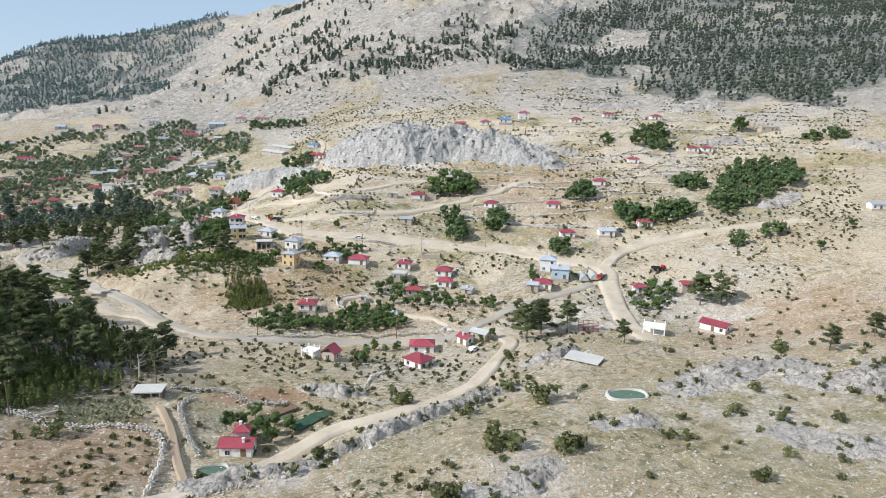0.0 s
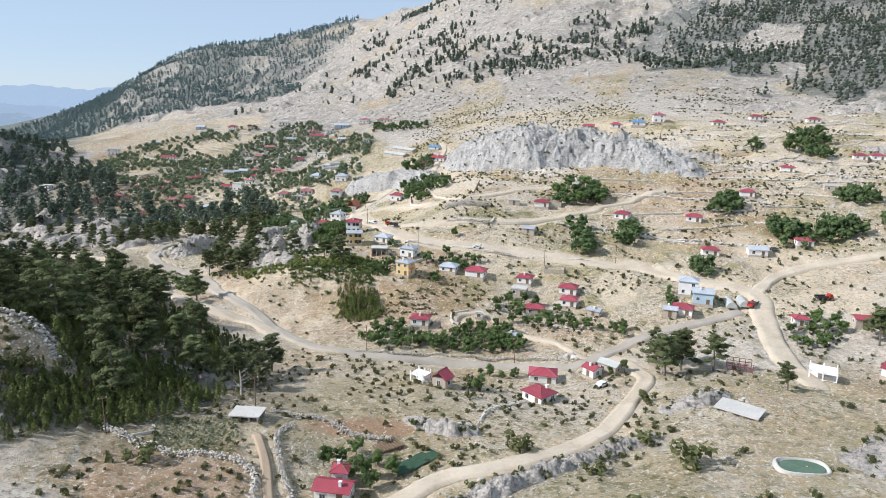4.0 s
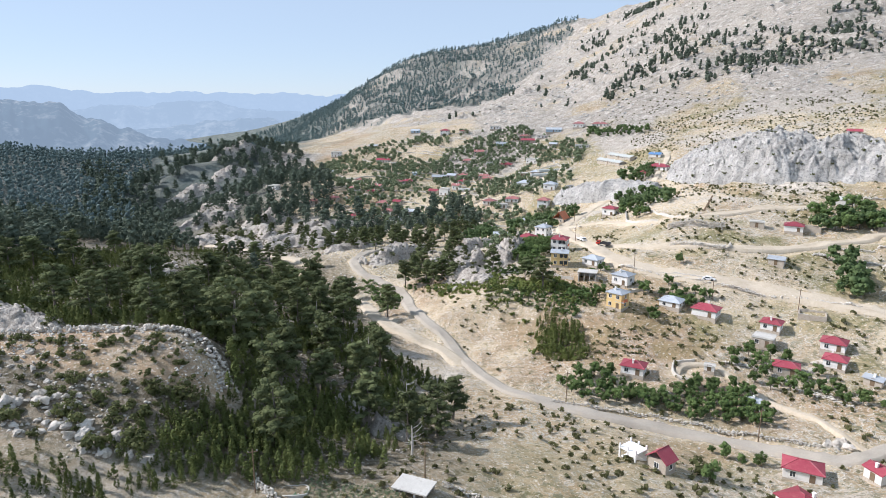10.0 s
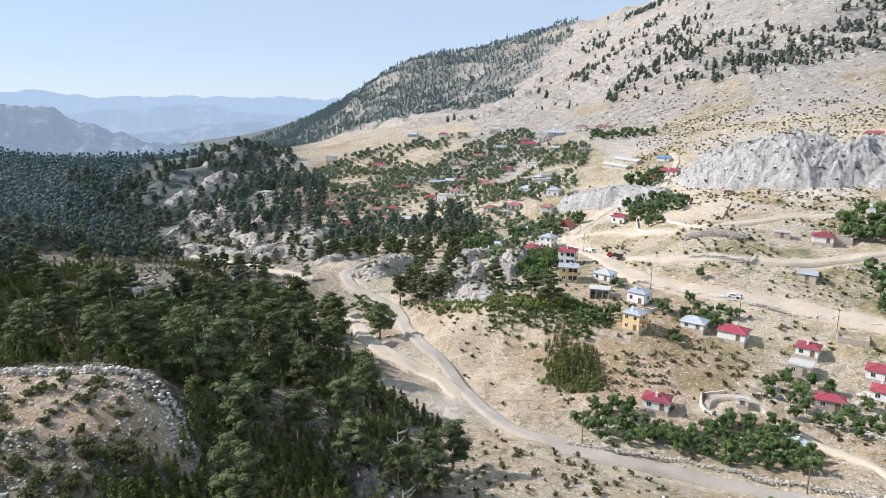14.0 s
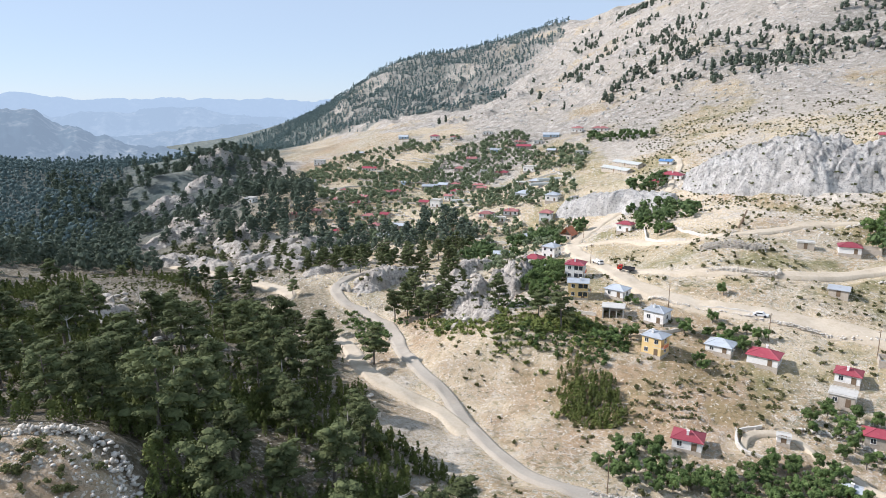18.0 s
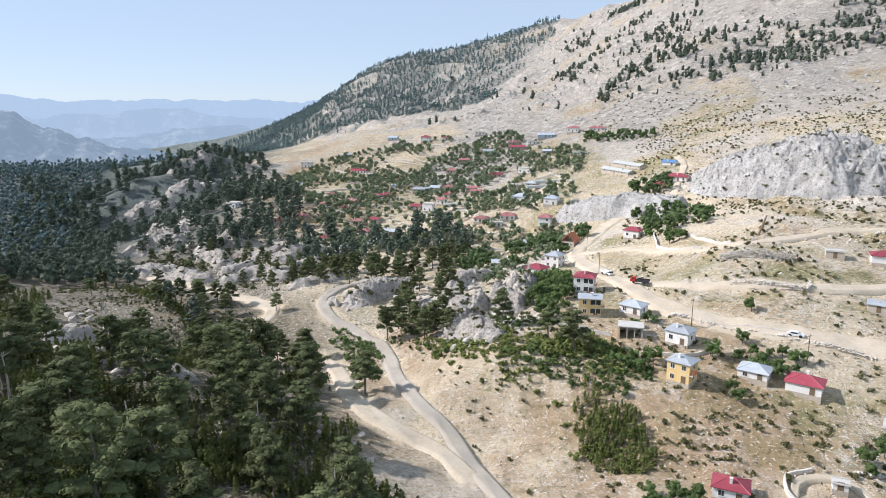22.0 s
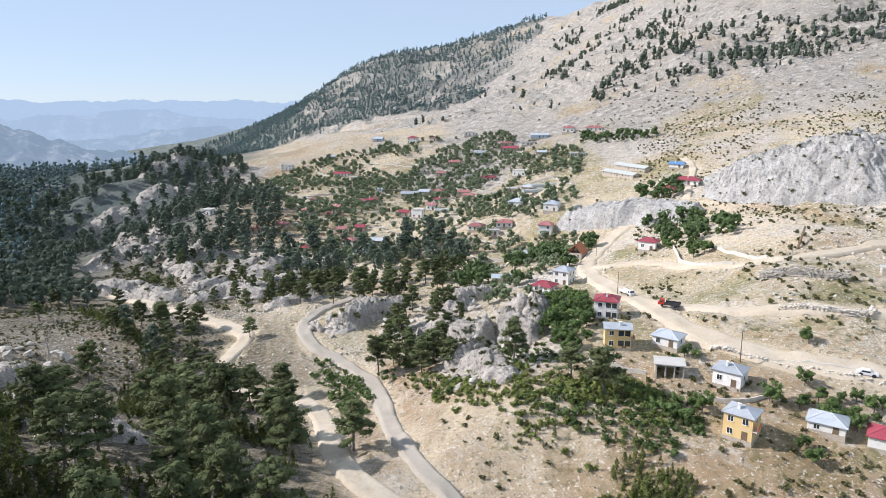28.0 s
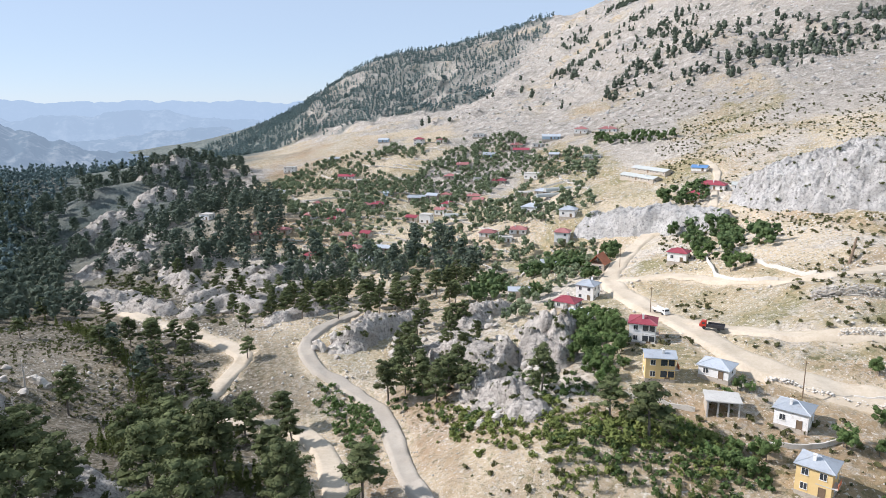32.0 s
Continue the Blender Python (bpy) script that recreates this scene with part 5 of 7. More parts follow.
def young_pine(seed, tall=4.0, tufts=260):
    rnd = np.random.default_rng(seed)
    u = np.linspace(0.06, 0.98, 11)
    centres = np.array([(rnd.normal(0, .05), rnd.normal(0, .05), tall * q) for q in u])
    v, f = tuft_cloud(rnd, centres, tall * (0.29 * (1 - u) ** 0.8 + 0.04), tufts, 0.22 * tall / 4 * math.sqrt(330 / tufts), 0.8, 0.5)
    return limb_mesh([[((0, 0, -0.3), 0.08), ((0, 0, tall * 0.9), 0.02)]], 5), (v, f)


def bush(seed, tall=1.4, tufts=170):
    rnd = np.random.default_rng(seed)
    n = 6
    centres = np.stack([rnd.normal(0, 0.4, n), rnd.normal(0, 0.4, n), rnd.uniform(0.25, 0.75, n)], -1) * tall
    v, f = tuft_cloud(rnd, centres, np.full(n, tall * 0.36), tufts, (0.16 * tall / 1.4 + 0.04) * math.sqrt(170 / tufts), 0.85)
    return limb_mesh([[((0, 0, -0.2), 0.06), ((0, 0, tall * 0.5), 0.03)]], 4), (v, f)


def plant_kinds(name, makes, bark, leaf, label, category, group):
    """One plant of each make, kept as a pattern far below until copied."""
    kinds = []
    for (tv, tf), (cv, cf) in makes:
        kinds.append((mesh_of("trunk", tv, tf, M[bark]), mesh_of("crown", cv, cf, M[leaf])))
    return name, kinds, label, category, group


def plant(kind, x, y, size, turn, k, tall=1.0, label=""):
    name, kinds, text, category, group = kind
    trunk, crown = kinds[k % len(kinds)]
    top = new(name)
    top.matrix_world = Matrix.Translation((x, y, height(x, y))) @ pose(0, 0, 0, 0, 0, turn) @ Matrix.Diagonal((size, size, size * tall, 1))
    for part_name, me in (("trunk", trunk), ("crown", crown)):
        ob = new(part_name, me)
        ob.parent = top
    return tagged(top, label or text, category, group)


PINE = plant_kinds("pine_tree", [black_pine(k, tufts=2600) for k in range(8)], "bark", "pine", "old dark green black pine on the hillside", "tree", "pines of the hillside")
YOUNG = plant_kinds("young_pine", [young_pine(30 + k) for k in range(4)], "bark", "young_pine", "bright green young pine in the undergrowth", "tree", "young pines")
ORCHARD = plant_kinds("orchard_tree", [orchard_tree(60 + k) for k in range(5)], "bark", "leaf", "leafy green orchard tree beside the houses", "tree", "orchard trees")
BUSH = plant_kinds("juniper_bush", [bush(90 + k) for k in range(4)], "bark", "scrub", "low olive green juniper bush on dry ground", "bush", "bushes on the dry slope")


def plant_all(kind, xy, low, high, seed, most=300):
    r = np.random.default_rng(seed)
    for k, (x, y) in enumerate(xy[r.permutation(len(xy))[:most]]):
        plant(kind, x, y, r.uniform(low, high), r.uniform(0, 360), int(r.integers(0, 9)), r.uniform(0.85, 1.15))


def stuff_of(kind_makes):
    return [crown for _, crown in kind_makes]


# single old trees that stand out
for x, y, s in ((117, 170, 1.0), (125, 174, 1.05), (132, 169, .9), (122, 182, .85), (128, 179, .8), (138, 148, .62), (194, 172, 1.0), (200, 168, .95), (197, 175, .8), (174, 108, .62), (193, 108, .62), (-84, 374, .8), (-99, 377, .8), (34, 291, .8), (40, 284, 1.0), (-62, 362, .6), (-26, 184, 1.2), (-20, 194, .95), (-30, 200, 1.0), (-16, 279, 1.0), (8, 184, .72)):
    plant(PINE, x, y, s, x * 37 % 360, int(abs(x + y)), 0.8)
for x, y, s in ((64, 176, .95), (409, 350, 2.4), (331, 356, 1.9), (319, 357, 1.8), (350, 369, 2), (433, 311, 1.5), (243, 202, 1.1), (256, 171, .9), (290, 181, .9), (258, 199, 1.1), (311, 377, 1.4), (28, 128, .8), (74, 277, .9), (84, 282, .8), (92, 296, .9)):
    plant(ORCHARD, x, y, s, x * 51 % 360, int(abs(x + y)))

# pine woods on the near hill and on the rock ridges
OLD_PINES = [(-22, 166, 1.25), (-7, 184, 1.0), (2, 177, .9), (11, 194, .8), (6, 190, .75), (-23, 216, 1.0), (-13, 204, 1.0), (-11, 221, .95), (-39, 192, 1.05), (-51, 209, 1.0), (-84, 225, .9), (-90, 255, .9), (-106, 251, .9), (-124, 268, .9), (-130, 256, 1.0), (-126, 240, 1.0), (-72, 319, .8), (-42, 248, 1.0), (-31, 242, .9), (-32, 281, .9),
             (-95, 253, 1.0), (-81, 235, 1.1), (-60, 212, 1.2), (-46, 202, 1.2), (-58, 244, 1.1), (-70, 241, 1.1), (-75, 264, .9), (-93, 268, .9), (-109, 282, 1.0), (-140, 322, .8), (-67, 303, .9), (-38, 254, 1.0), (-88, 355, .7), (-82, 362, .75), (-103, 371, .7), (-25, 218, .9), (-24, 240, .85), (-9, 214, .95), (-37, 312, .8), (-28, 271, 1.0), (-49, 314, .9), (-68, 338, .8), (-36, 233, .9), (-43, 225, 1.1), (-38, 207, 1.1), (-50, 192, 1.0),
             (-144, 379, .7), (-163, 424, .7), (-128, 406, .7), (-96, 371, .75), (-90, 376, .7), (-100, 354, .7), (-108, 362, .7), (-65, 290, 1.0), (-60, 296, .9), (-58, 313, .9), (-74, 342, .8), (-42, 324, .8), (-52, 328, .75), (-43, 278, 1.1), (-52, 281, 1.1), (-82, 339, .8), (-97, 323, .8), (-72, 266, 1.0), (-78, 278, 1.0), (-36, 289, .95), (-60, 258, 1.1), (-50, 266, 1.0), (-66, 232, 1.1), (-30, 226, .9),
             (-15, 329, .8), (-2, 322, .85), (-9, 349, .7), (1, 327, .9), (4, 334, .8), (22, 305, .8), (-39, 399, .8), (-30, 415, .8), (-49, 415, .8), (-62, 414, .8), (-16, 408, .8), (-3, 431, .8), (-6, 336, .8), (-12, 338, .8), (6, 320, .75)]
for k, (x, y, s) in enumerate(OLD_PINES):
    plant(PINE, x, y, s * (0.86 + 0.3 * (k * 0.61 % 1)), x * 37 % 360, k, 0.78 + 0.22 * (k * 0.37 % 1))
WOOD = [(-190, 190), (-300, 420), (-204, 455), (-130, 395), (-84, 345), (-52, 322), (-36, 304), (-22, 272), (-10, 240), (14, 207), (8, 182), (-5, 164), (-26, 162), (-29, 182), (-50, 200), (-80, 198), (-120, 190)]
BARE = [(-160, 384), (-128, 317), (-108, 311), (-86, 330), (-95, 352), (-143, 402)]


def outside_bare(x, y):
    return 1.0 - inside(BARE, x, y)


wood = scatter(WOOD, 8.6, 101, lambda x, y: np.clip(0.75 + 0.9 * fbm(x, y, 45, 3, 77), 0.08, 1) * outside_bare(x, y), 2.0)
far_wood = [wood[(wood[:, 0] <= -135) | (wood[:, 1] >= 345)]]
wood = wood[(wood[:, 0] > -135) & (wood[:, 1] < 345)]
young = scatter(WOOD, 1.75, 103, lambda x, y: np.clip(0.75 + 1.4 * fbm(x, y, 22, 3, 78) - 0.25 * smooth(250, 290, y), 0.02, 0.97) * outside_bare(x, y) * smooth(-170, -140, x), 1.0)
pick = np.hypot(young[:, 0] + 20, young[:, 1] - 190) < 30
plant_all(YOUNG, young[pick], 0.4, 0.85, 104, 120)
hem = scatter([(-66, 136), (-46, 150), (-36, 168), (-30, 180), (-22, 184), (4, 174), (-2, 160), (-24, 150), (-40, 136)], 2.1, 108, lambda x, y: 0 * x + 0.5)
plant_all(YOUNG, hem, 0.4, 0.8, 106, 120)
joined("young_pines", stuff_of([young_pine(30 + k, tufts=64) for k in range(4)]), on_land(young[~pick], 0.4, 0.95, 105), M["young_pine"], "bright green undergrowth of young pines", "trees")
RIDGES = [[(-91, 507), (-57, 521), (-1, 512), (26, 468), (8, 410), (-21, 400), (-49, 400), (-60, 385), (-80, 440)], [(-22, 356), (-13, 386), (10, 380), (12, 335), (-4, 322), (-17, 336)]]
for k, poly in enumerate(RIDGES):
    ridge = scatter(poly, 7.5 if k == 0 else 6.0, 110 + k, lambda x, y: 0 * x + 0.75, 1.5)
    near = ridge[:, 1] < 450
    far_wood.append(ridge[~near][::2])
    plant_all(PINE, ridge[near], 0.45, 0.72, 112 + k, 44 if k == 0 else 18)
KNOLL = [(-110, 480), (-85, 520), (-105, 600), (-150, 700), (-190, 800), (-330, 900), (-420, 760), (-300, 560), (-215, 520)]
joined("pine_wood", stuff_of([black_pine(k, tufts=230) for k in range(6)]), on_land(np.concatenate(far_wood + [scatter(KNOLL, 9.2, 120, lambda x, y: (np.hypot(x + 149, y - 570) > 19) * np.clip(0.60 + 0.9 * fbm(x, y, 60, 3, 79), 0.1, 1))]), 0.55, 1.05, 121), M["hazed_pine"], "dark pine wood on the rocky knoll", "trees")

# orchards and gardens
GARDENS = [
    ([(39, 224), (46, 231), (54, 229), (57, 222), (66, 220.5), (72, 225), (90, 222), (94, 212), (86, 203), (59, 213.5), (44, 215)], 2.5, 0.5, 0.78),
    ([(88, 239), (99, 245), (112, 229), (114, 218), (128, 207), (122, 202), (110, 213), (92, 225)], 4.2, 0.6, 0.95),
    ([(172, 187), (186, 193), (198, 184), (183, 178), (172, 174)], 4.0, 0.6, 0.9),
    ([(33, 350), (43, 360), (52, 345), (49, 333), (43, 314), (40, 302), (34, 305), (31, 322), (36, 338)], 3.6, 0.7, 1.15),
    ([(46, 281), (61, 279), (58, 270), (46, 272)], 4.0, 0.6, 0.95),
    ([(82, 277), (94, 275), (98, 269), (88, 266), (80, 272)], 3.0, 0.5, 0.85),
    ([(72, 264), (76, 266), (77, 260), (73, 258)], 2.6, 0.5, 0.9),
    ([(57, 299), (66, 297), (66, 293), (57, 295)], 2.8, 0.4, 0.7),
    ([(70, 280), (84, 276), (86, 271), (72, 274)], 3.6, 0.5, 0.85),
    ([(18, 135), (23, 141), (33, 138), (34, 132), (25, 130)], 3.6, 0.5, 0.9),
    ([(148, 224), (156, 226), (152, 214), (144, 212)], 3.8, 0.5, 0.8),
    ([(70, 194), (84, 190), (83, 186), (71, 188)], 3.2, 0.4, 0.7),
    ([(88, 402), (100, 384), (96, 360), (90, 372)], 4.2, 0.6, 1.1),
    ([(106, 186), (118, 178), (114, 174), (104, 178)], 3.6, 0.5, 0.8),
    ([(149, 326), (170, 353), (181, 335), (176, 316), (157, 315)], 6.5, 0.9, 1.6),
]
for k, (poly, gap, lo, hi) in enumerate(GARDENS):
    plant_all(ORCHARD, scatter(poly, gap, 130 + k, clear=0.5), lo, hi, 150 + k, 140)
plant_all(YOUNG, scatter([(36, 264), (51, 258), (50, 240), (38, 242)], 2.6, 170), 0.45, 0.8, 171, 60)
plant_all(YOUNG, scatter([(18, 287), (58, 279), (56, 262), (23, 270)], 4.4, 172, lambda x, y: 0 * x + 0.7), 0.4, 0.75, 173, 60)
slope_green = scatter([(-4, 320), (10, 306), (24, 290), (46, 279), (50, 262), (52, 243), (43, 234), (35, 244), (34, 258), (22, 271), (12, 282), (2, 300)], 1.5, 176, lambda x, y: np.clip(0.45 + 1.3 * fbm(x, y, 12, 2, 90), 0, 1))
slope_green = slope_green + np.random.default_rng(175).normal(0, 2.2, slope_green.shape)
# shrubs and grove on open ground take the colours with painted sunlight
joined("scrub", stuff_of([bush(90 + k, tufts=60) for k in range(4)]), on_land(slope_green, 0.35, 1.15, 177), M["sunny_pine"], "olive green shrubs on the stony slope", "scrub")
grove = scatter([(35, 262), (34, 246), (40, 238), (49, 236), (50, 256), (46, 269), (38, 270)], 1.25, 174, lambda x, y: np.clip(0.8 + 0.9 * fbm(x, y, 9, 2, 94), 0.1, 1))
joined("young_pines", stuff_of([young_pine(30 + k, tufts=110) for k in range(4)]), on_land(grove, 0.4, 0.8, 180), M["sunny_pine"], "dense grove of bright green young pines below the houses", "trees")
arcs = np.array([(63 + q * math.cos(radians(a)), 267 + q * math.sin(radians(a))) for q in (14.5, 19, 23, 27.5, 32) for a in np.arange(198, 345, 40 / q)])
arcs = arcs + np.random.default_rng(182).normal(0, 0.55, arcs.shape)
arcs = arcs[fbm(arcs[:, 0], arcs[:, 1], 9, 2, 97) > -0.25]
joined("scrub", stuff_of([bush(90 + k, tufts=40) for k in range(4)]), on_land(arcs, 0.2, 0.6, 183), M["dry_scrub"], "dry grass and low shrubs along the curved terraces", "scrub")
band = scatter([(-6, 322), (4, 306), (16, 290), (34, 280), (52, 274), (56, 280), (46, 292), (30, 298), (14, 306), (4, 322)], 1.7, 175, lambda x, y: np.clip(0.65 + 1.2 * fbm(x, y, 11, 2, 95), 0, 1), 0.5)
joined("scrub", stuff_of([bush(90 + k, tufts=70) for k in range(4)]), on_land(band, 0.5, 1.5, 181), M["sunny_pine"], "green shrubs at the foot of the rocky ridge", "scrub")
slope_bush = scatter([(-38, 348), (-34, 338), (-20, 318), (-14, 330), (-6, 340), (14, 352), (30, 350), (40, 300), (60, 272), (50, 262), (30, 272), (4, 300), (-14, 316)], 2.2, 178, lambda x, y: np.clip(0.5 + 0.9 * fbm(x, y, 14, 2, 91), 0, 1), 0.5)
joined("scrub", stuff_of([bush(90 + k, tufts=60) for k in range(4)]), on_land(slope_bush, 0.4, 1.3, 179), M["leaf"], "green shrubs between rocks above the road", "scrub")
far_leaf = stuff_of([orchard_tree(60 + k, tufts=110) for k in range(5)])
groves = []
for k, (poly, gap) in enumerate((([(268, 243), (338, 293), (386, 288), (357, 254), (315, 242), (271, 228)], 5.5), ([(217, 253), (232, 263), (242, 254), (264, 246), (254, 239), (222, 239)], 5.5), ([(167, 241), (178, 250), (182, 238), (173, 228)], 5), ([(213, 287), (232, 308), (238, 293), (226, 280)], 5), ([(136, 271), (146, 285), (150, 275), (144, 268)], 4.5), ([(158, 272), (170, 288), (170, 272), (164, 266)], 4.5), ([(112, 675), (158, 618), (152, 600), (109, 661)], 7), ([(95, 464), (119, 443), (111, 375), (104, 373), (92, 400)], 7), ([(110, 501), (134, 496), (129, 468), (108, 483)], 6))):
    groves.append(scatter(poly, gap * 0.8, 180 + k, clear=1.0))
for k, (x, y, q) in enumerate(((148, 290, 5), (141, 270, 5), (172, 325, 9), (157, 322, 6), (341, 367, 12), (331, 348, 9), (292, 279, 10), (170, 283, 5), (252, 249, 9), (232, 258, 10), (414, 354, 5), (435, 312, 6), (450, 306, 7), (264, 199, 4), (243, 201, 3), (358, 381, 4), (304, 371, 4), (72, 442, 6), (55, 440, 7), (42, 446, 7), (33, 404, 5), (18, 414, 7), (54, 462, 7), (58, 412, 5), (20, 436, 8))):
    groves.append(scatter([(x + q * math.cos(a), y + q * math.sin(a)) for a in np.arange(0, 6.28, 0.7)], 3.6, 380 + k, clear=0.6))
joined("garden_trees", far_leaf, on_land(np.concatenate(groves), 0.6, 1.4, 190), M["grove_leaf"], "dense green groves on the terraces", "trees")
VILLAGE = [(-90, 478), (-104, 610), (-150, 700), (-130, 790), (-30, 800), (60, 740), (110, 640), (92, 560), (71, 469), (56, 400), (44, 375), (20, 372), (-20, 440)]
village_trees = scatter(VILLAGE, 4.6, 200, lambda x, y: np.clip(0.50 + 1.5 * fbm(x, y, 26, 3, 81), 0.05, 1), 1.0)
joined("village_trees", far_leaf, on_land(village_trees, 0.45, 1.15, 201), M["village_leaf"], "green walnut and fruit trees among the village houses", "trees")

# bushes
for x, y, s in ((86, 113, 3.4), (85, 127, 2.2), (68, 119, 2.0), (60, 135, 2.8), (64, 95, 3.2), (65, 97, 2.4), (48, 85, 2.6), (34, 114, 2.2), (74, 90, 2.4), (76, 89, 2.2), (131, 97, 1.7), (116, 90, 1.8), (65, 179, 2.6), (122, 82, 1.5), (117, 105, 1.3), (146, 83, 1.4), (131, 77, 1.6), (98, 67, 1.9), (96, 87, 1.4), (99, 84, 1.3), (105, 92, 1.2), (-11, 139, 2.6), (166, 118, 2.6), (98, 150, 2.2)):
    plant(BUSH, x, y, s, x * 51 % 360, int(x + y), 0.95, "large dark green juniper on the dry slope")
dry = scatter([(30, 60), (220, 40), (250, 150), (150, 165), (120, 120), (60, 110)], 6.0, 210, lambda x, y: np.clip(0.45 + 0.8 * fbm(x, y, 30, 2, 83), 0, 1), 1.0)
plant_all(BUSH, dry, 0.45, 1.1, 211, 130)
knoll = scatter([(-84, 172), (-40, 178), (-34, 168), (-44, 150), (-90, 150)], 2.0, 212, lambda x, y: 0 * x + 0.6)
plant_all(BUSH, knoll, 0.4, 1.1, 213, 92)
joined("scrub", stuff_of([bush(90 + k, tufts=110) for k in range(4)]), on_land(knoll, 0.35, 0.9, 247), M["scrub"], "low dark bushes on the stony knoll", "scrub")
under = scatter([(-31, 157), (-34, 176), (-48, 207), (-42, 233), (-30, 243), (-17, 242), (-3, 224), (4, 194), (-2, 176), (-12, 166)], 1.35, 218, lambda x, y: np.clip(0.72 + 1.3 * fbm(x, y, 14, 2, 96), 0.05, 1), 0.5)
joined("young_pines", stuff_of([young_pine(30 + k, tufts=90) for k in range(4)]), on_land(under, 0.4, 1.0, 219), M["young_pine"], "dense bright green young pines under the old trees", "trees")
behind = scatter([(-96, 180), (-72, 180), (-52, 183), (-42, 187), (-38, 200), (-58, 216), (-98, 212), (-112, 196)], 1.7, 244, lambda x, y: np.clip(0.7 + 1.2 * fbm(x, y, 12, 2, 99), 0.05, 1))
joined("young_pines", stuff_of([young_pine(30 + k, tufts=90) for k in range(4)]), on_land(behind, 0.4, 1.1, 245), M["young_pine"], "dense young pines behind the walled knoll", "trees")
for x, y, q in ((-60, 196, 0.85), (-72, 192, 0.9), (-86, 200, 1.0), (-98, 196, 0.9), (-66, 206, 1.0), (-48, 192, 0.8), (-80, 212, 0.95)):
    plant(PINE, x, y, q, x * 37 % 360, int(abs(x + y)), 0.85)
foot = scatter([(-38, 156), (-34, 166), (-27, 178), (-8, 178), (0, 163), (-6, 154), (-22, 150), (-31, 146), (-40, 147)], 1.45, 220, lambda x, y: np.clip(0.7 + 1.2 * fbm(x, y, 10, 2, 98), 0.05, 1))
joined("young_pines", stuff_of([young_pine(30 + k, tufts=120) for k in range(4)]), on_land(foot, 0.35, 0.95, 221), M["young_pine"], "dense young pines at the foot of the knoll", "trees")
junipers = scatter([(-62, 150), (-50, 160), (-38, 168), (-30, 158), (-40, 148), (-52, 143)], 3.2, 222, lambda x, y: 0 * x + 0.6)
plant_all(BUSH, junipers, 1.1, 2.4, 223, 52)
flank = scatter([(-62, 132), (-46, 148), (-36, 164), (-30, 180), (-18, 178), (-22, 158), (-34, 140), (-48, 126)], 1.7, 216, lambda x, y: 0 * x + 0.7)
joined("young_pines", stuff_of([young_pine(30 + k, tufts=110) for k in range(4)]), on_land(flank, 0.3, 0.7, 217), M["young_pine"], "dense young pines on the steep flank of the knoll", "trees")
joined("scrub", stuff_of([bush(90 + k, tufts=60) for k in range(4)]), np.array(ROCK_BUSHES), M["scrub"], "dark low bushes in the cracks of the rock", "scrub")
rest = scatter([(-110, 60), (40, 60), (60, 110), (150, 165), (250, 150), (520, 330), (420, 520), (150, 640), (60, 330), (-10, 330), (20, 220), (-10, 150)], 2.9, 214, lambda x, y: np.clip(0.34 + 0.9 * fbm(x, y, 22, 3, 84), 0, 0.85) * (1 - 0.5 * smooth(1.2, 0.7, np.hypot((x - 14) / 26, (y - 262) / 48))), 0.8)
joined("scrub", stuff_of([bush(90 + k, tufts=18) for k in range(4)]), on_land(rest, 0.2, 0.8, 215), M["dry_scrub"], "low olive green scrub on the dry slopes", "scrub")

# mountain woods
def far_conifer(seed, tall=11.0, wide=0.24, tufts=20):
    """A far pine: two or three ragged lumps of foliage and loose sprays."""
    r = np.random.default_rng(seed)
    u = np.array([0.30, 0.56, 0.80])[:3 if seed % 2 else 2] + r.uniform(-.04, .04)
    centres = np.stack([r.normal(0, .05, len(u)) * tall, r.normal(0, .05, len(u)) * tall, tall * u], -1)
    radii = tall * wide * np.array([1.0, 0.82, 0.55])[:len(u)] * r.uniform(0.85, 1.15, len(u))
    return with_cores(tuft_cloud(r, centres, radii * 1.15, tufts, 0.85, 0.9), r, centres, radii, 1.05, 0.8)


far_pine = [far_conifer(400 + k, 12.0, 0.15 + 0.025 * (k % 3), 26) for k in range(7)]


def mountain_wood(x, y):
    a, b = zones(x, y, 0 * x)
    return np.clip(np.maximum(mountain_woods(x, y), (a[:, 2] - 0.5) * 2), 0, 0.97)


def slope_trees(x, y):
    near = np.zeros(len(x))
    for gx0, gy0, reach in SLOPE_GROVES:
        near = np.maximum(near, smooth(1.35, 0.45, np.hypot(x - gx0, y - gy0) / reach + 0.35 * fbm(x, y, 18, 2, 88)))
    return np.clip(0.85 * near + 0.10 * smooth(0.0, 0.6, fbm(x, y, 90, 3, 89)), 0.012, 0.9) * mountain_part(x, y)


woods = [scatter([(-420, 1000), (60, 1010), (230, 1250), (330, 1420), (150, 1680), (-300, 2100), (-600, 1900), (-560, 1300)], 7.4, 220, mountain_wood), scatter([(340, 600), (400, 440), (520, 320), (760, 260), (1300, 700), (1000, 1050), (620, 830)], 6.4, 221, mountain_wood), scatter([(-60, 880), (150, 690), (330, 560), (420, 480), (620, 760), (800, 1150), (450, 1300), (250, 1430), (80, 1100)], 6.6, 222, slope_trees), scatter([(-200, 445), (-235, 520), (-300, 640), (-400, 900), (-240, 1000), (-300, 1300), (-650, 1400), (-750, 800), (-520, 330), (-300, 330)], 7.2, 223, lambda x, y: np.clip(0.9 + 0.5 * fbm(x, y, 120, 3, 87), 0, 1))]
slope_pine = [far_conifer(410 + k, 11.0, 0.22 + 0.05 * (k % 3), 26) for k in range(7)]
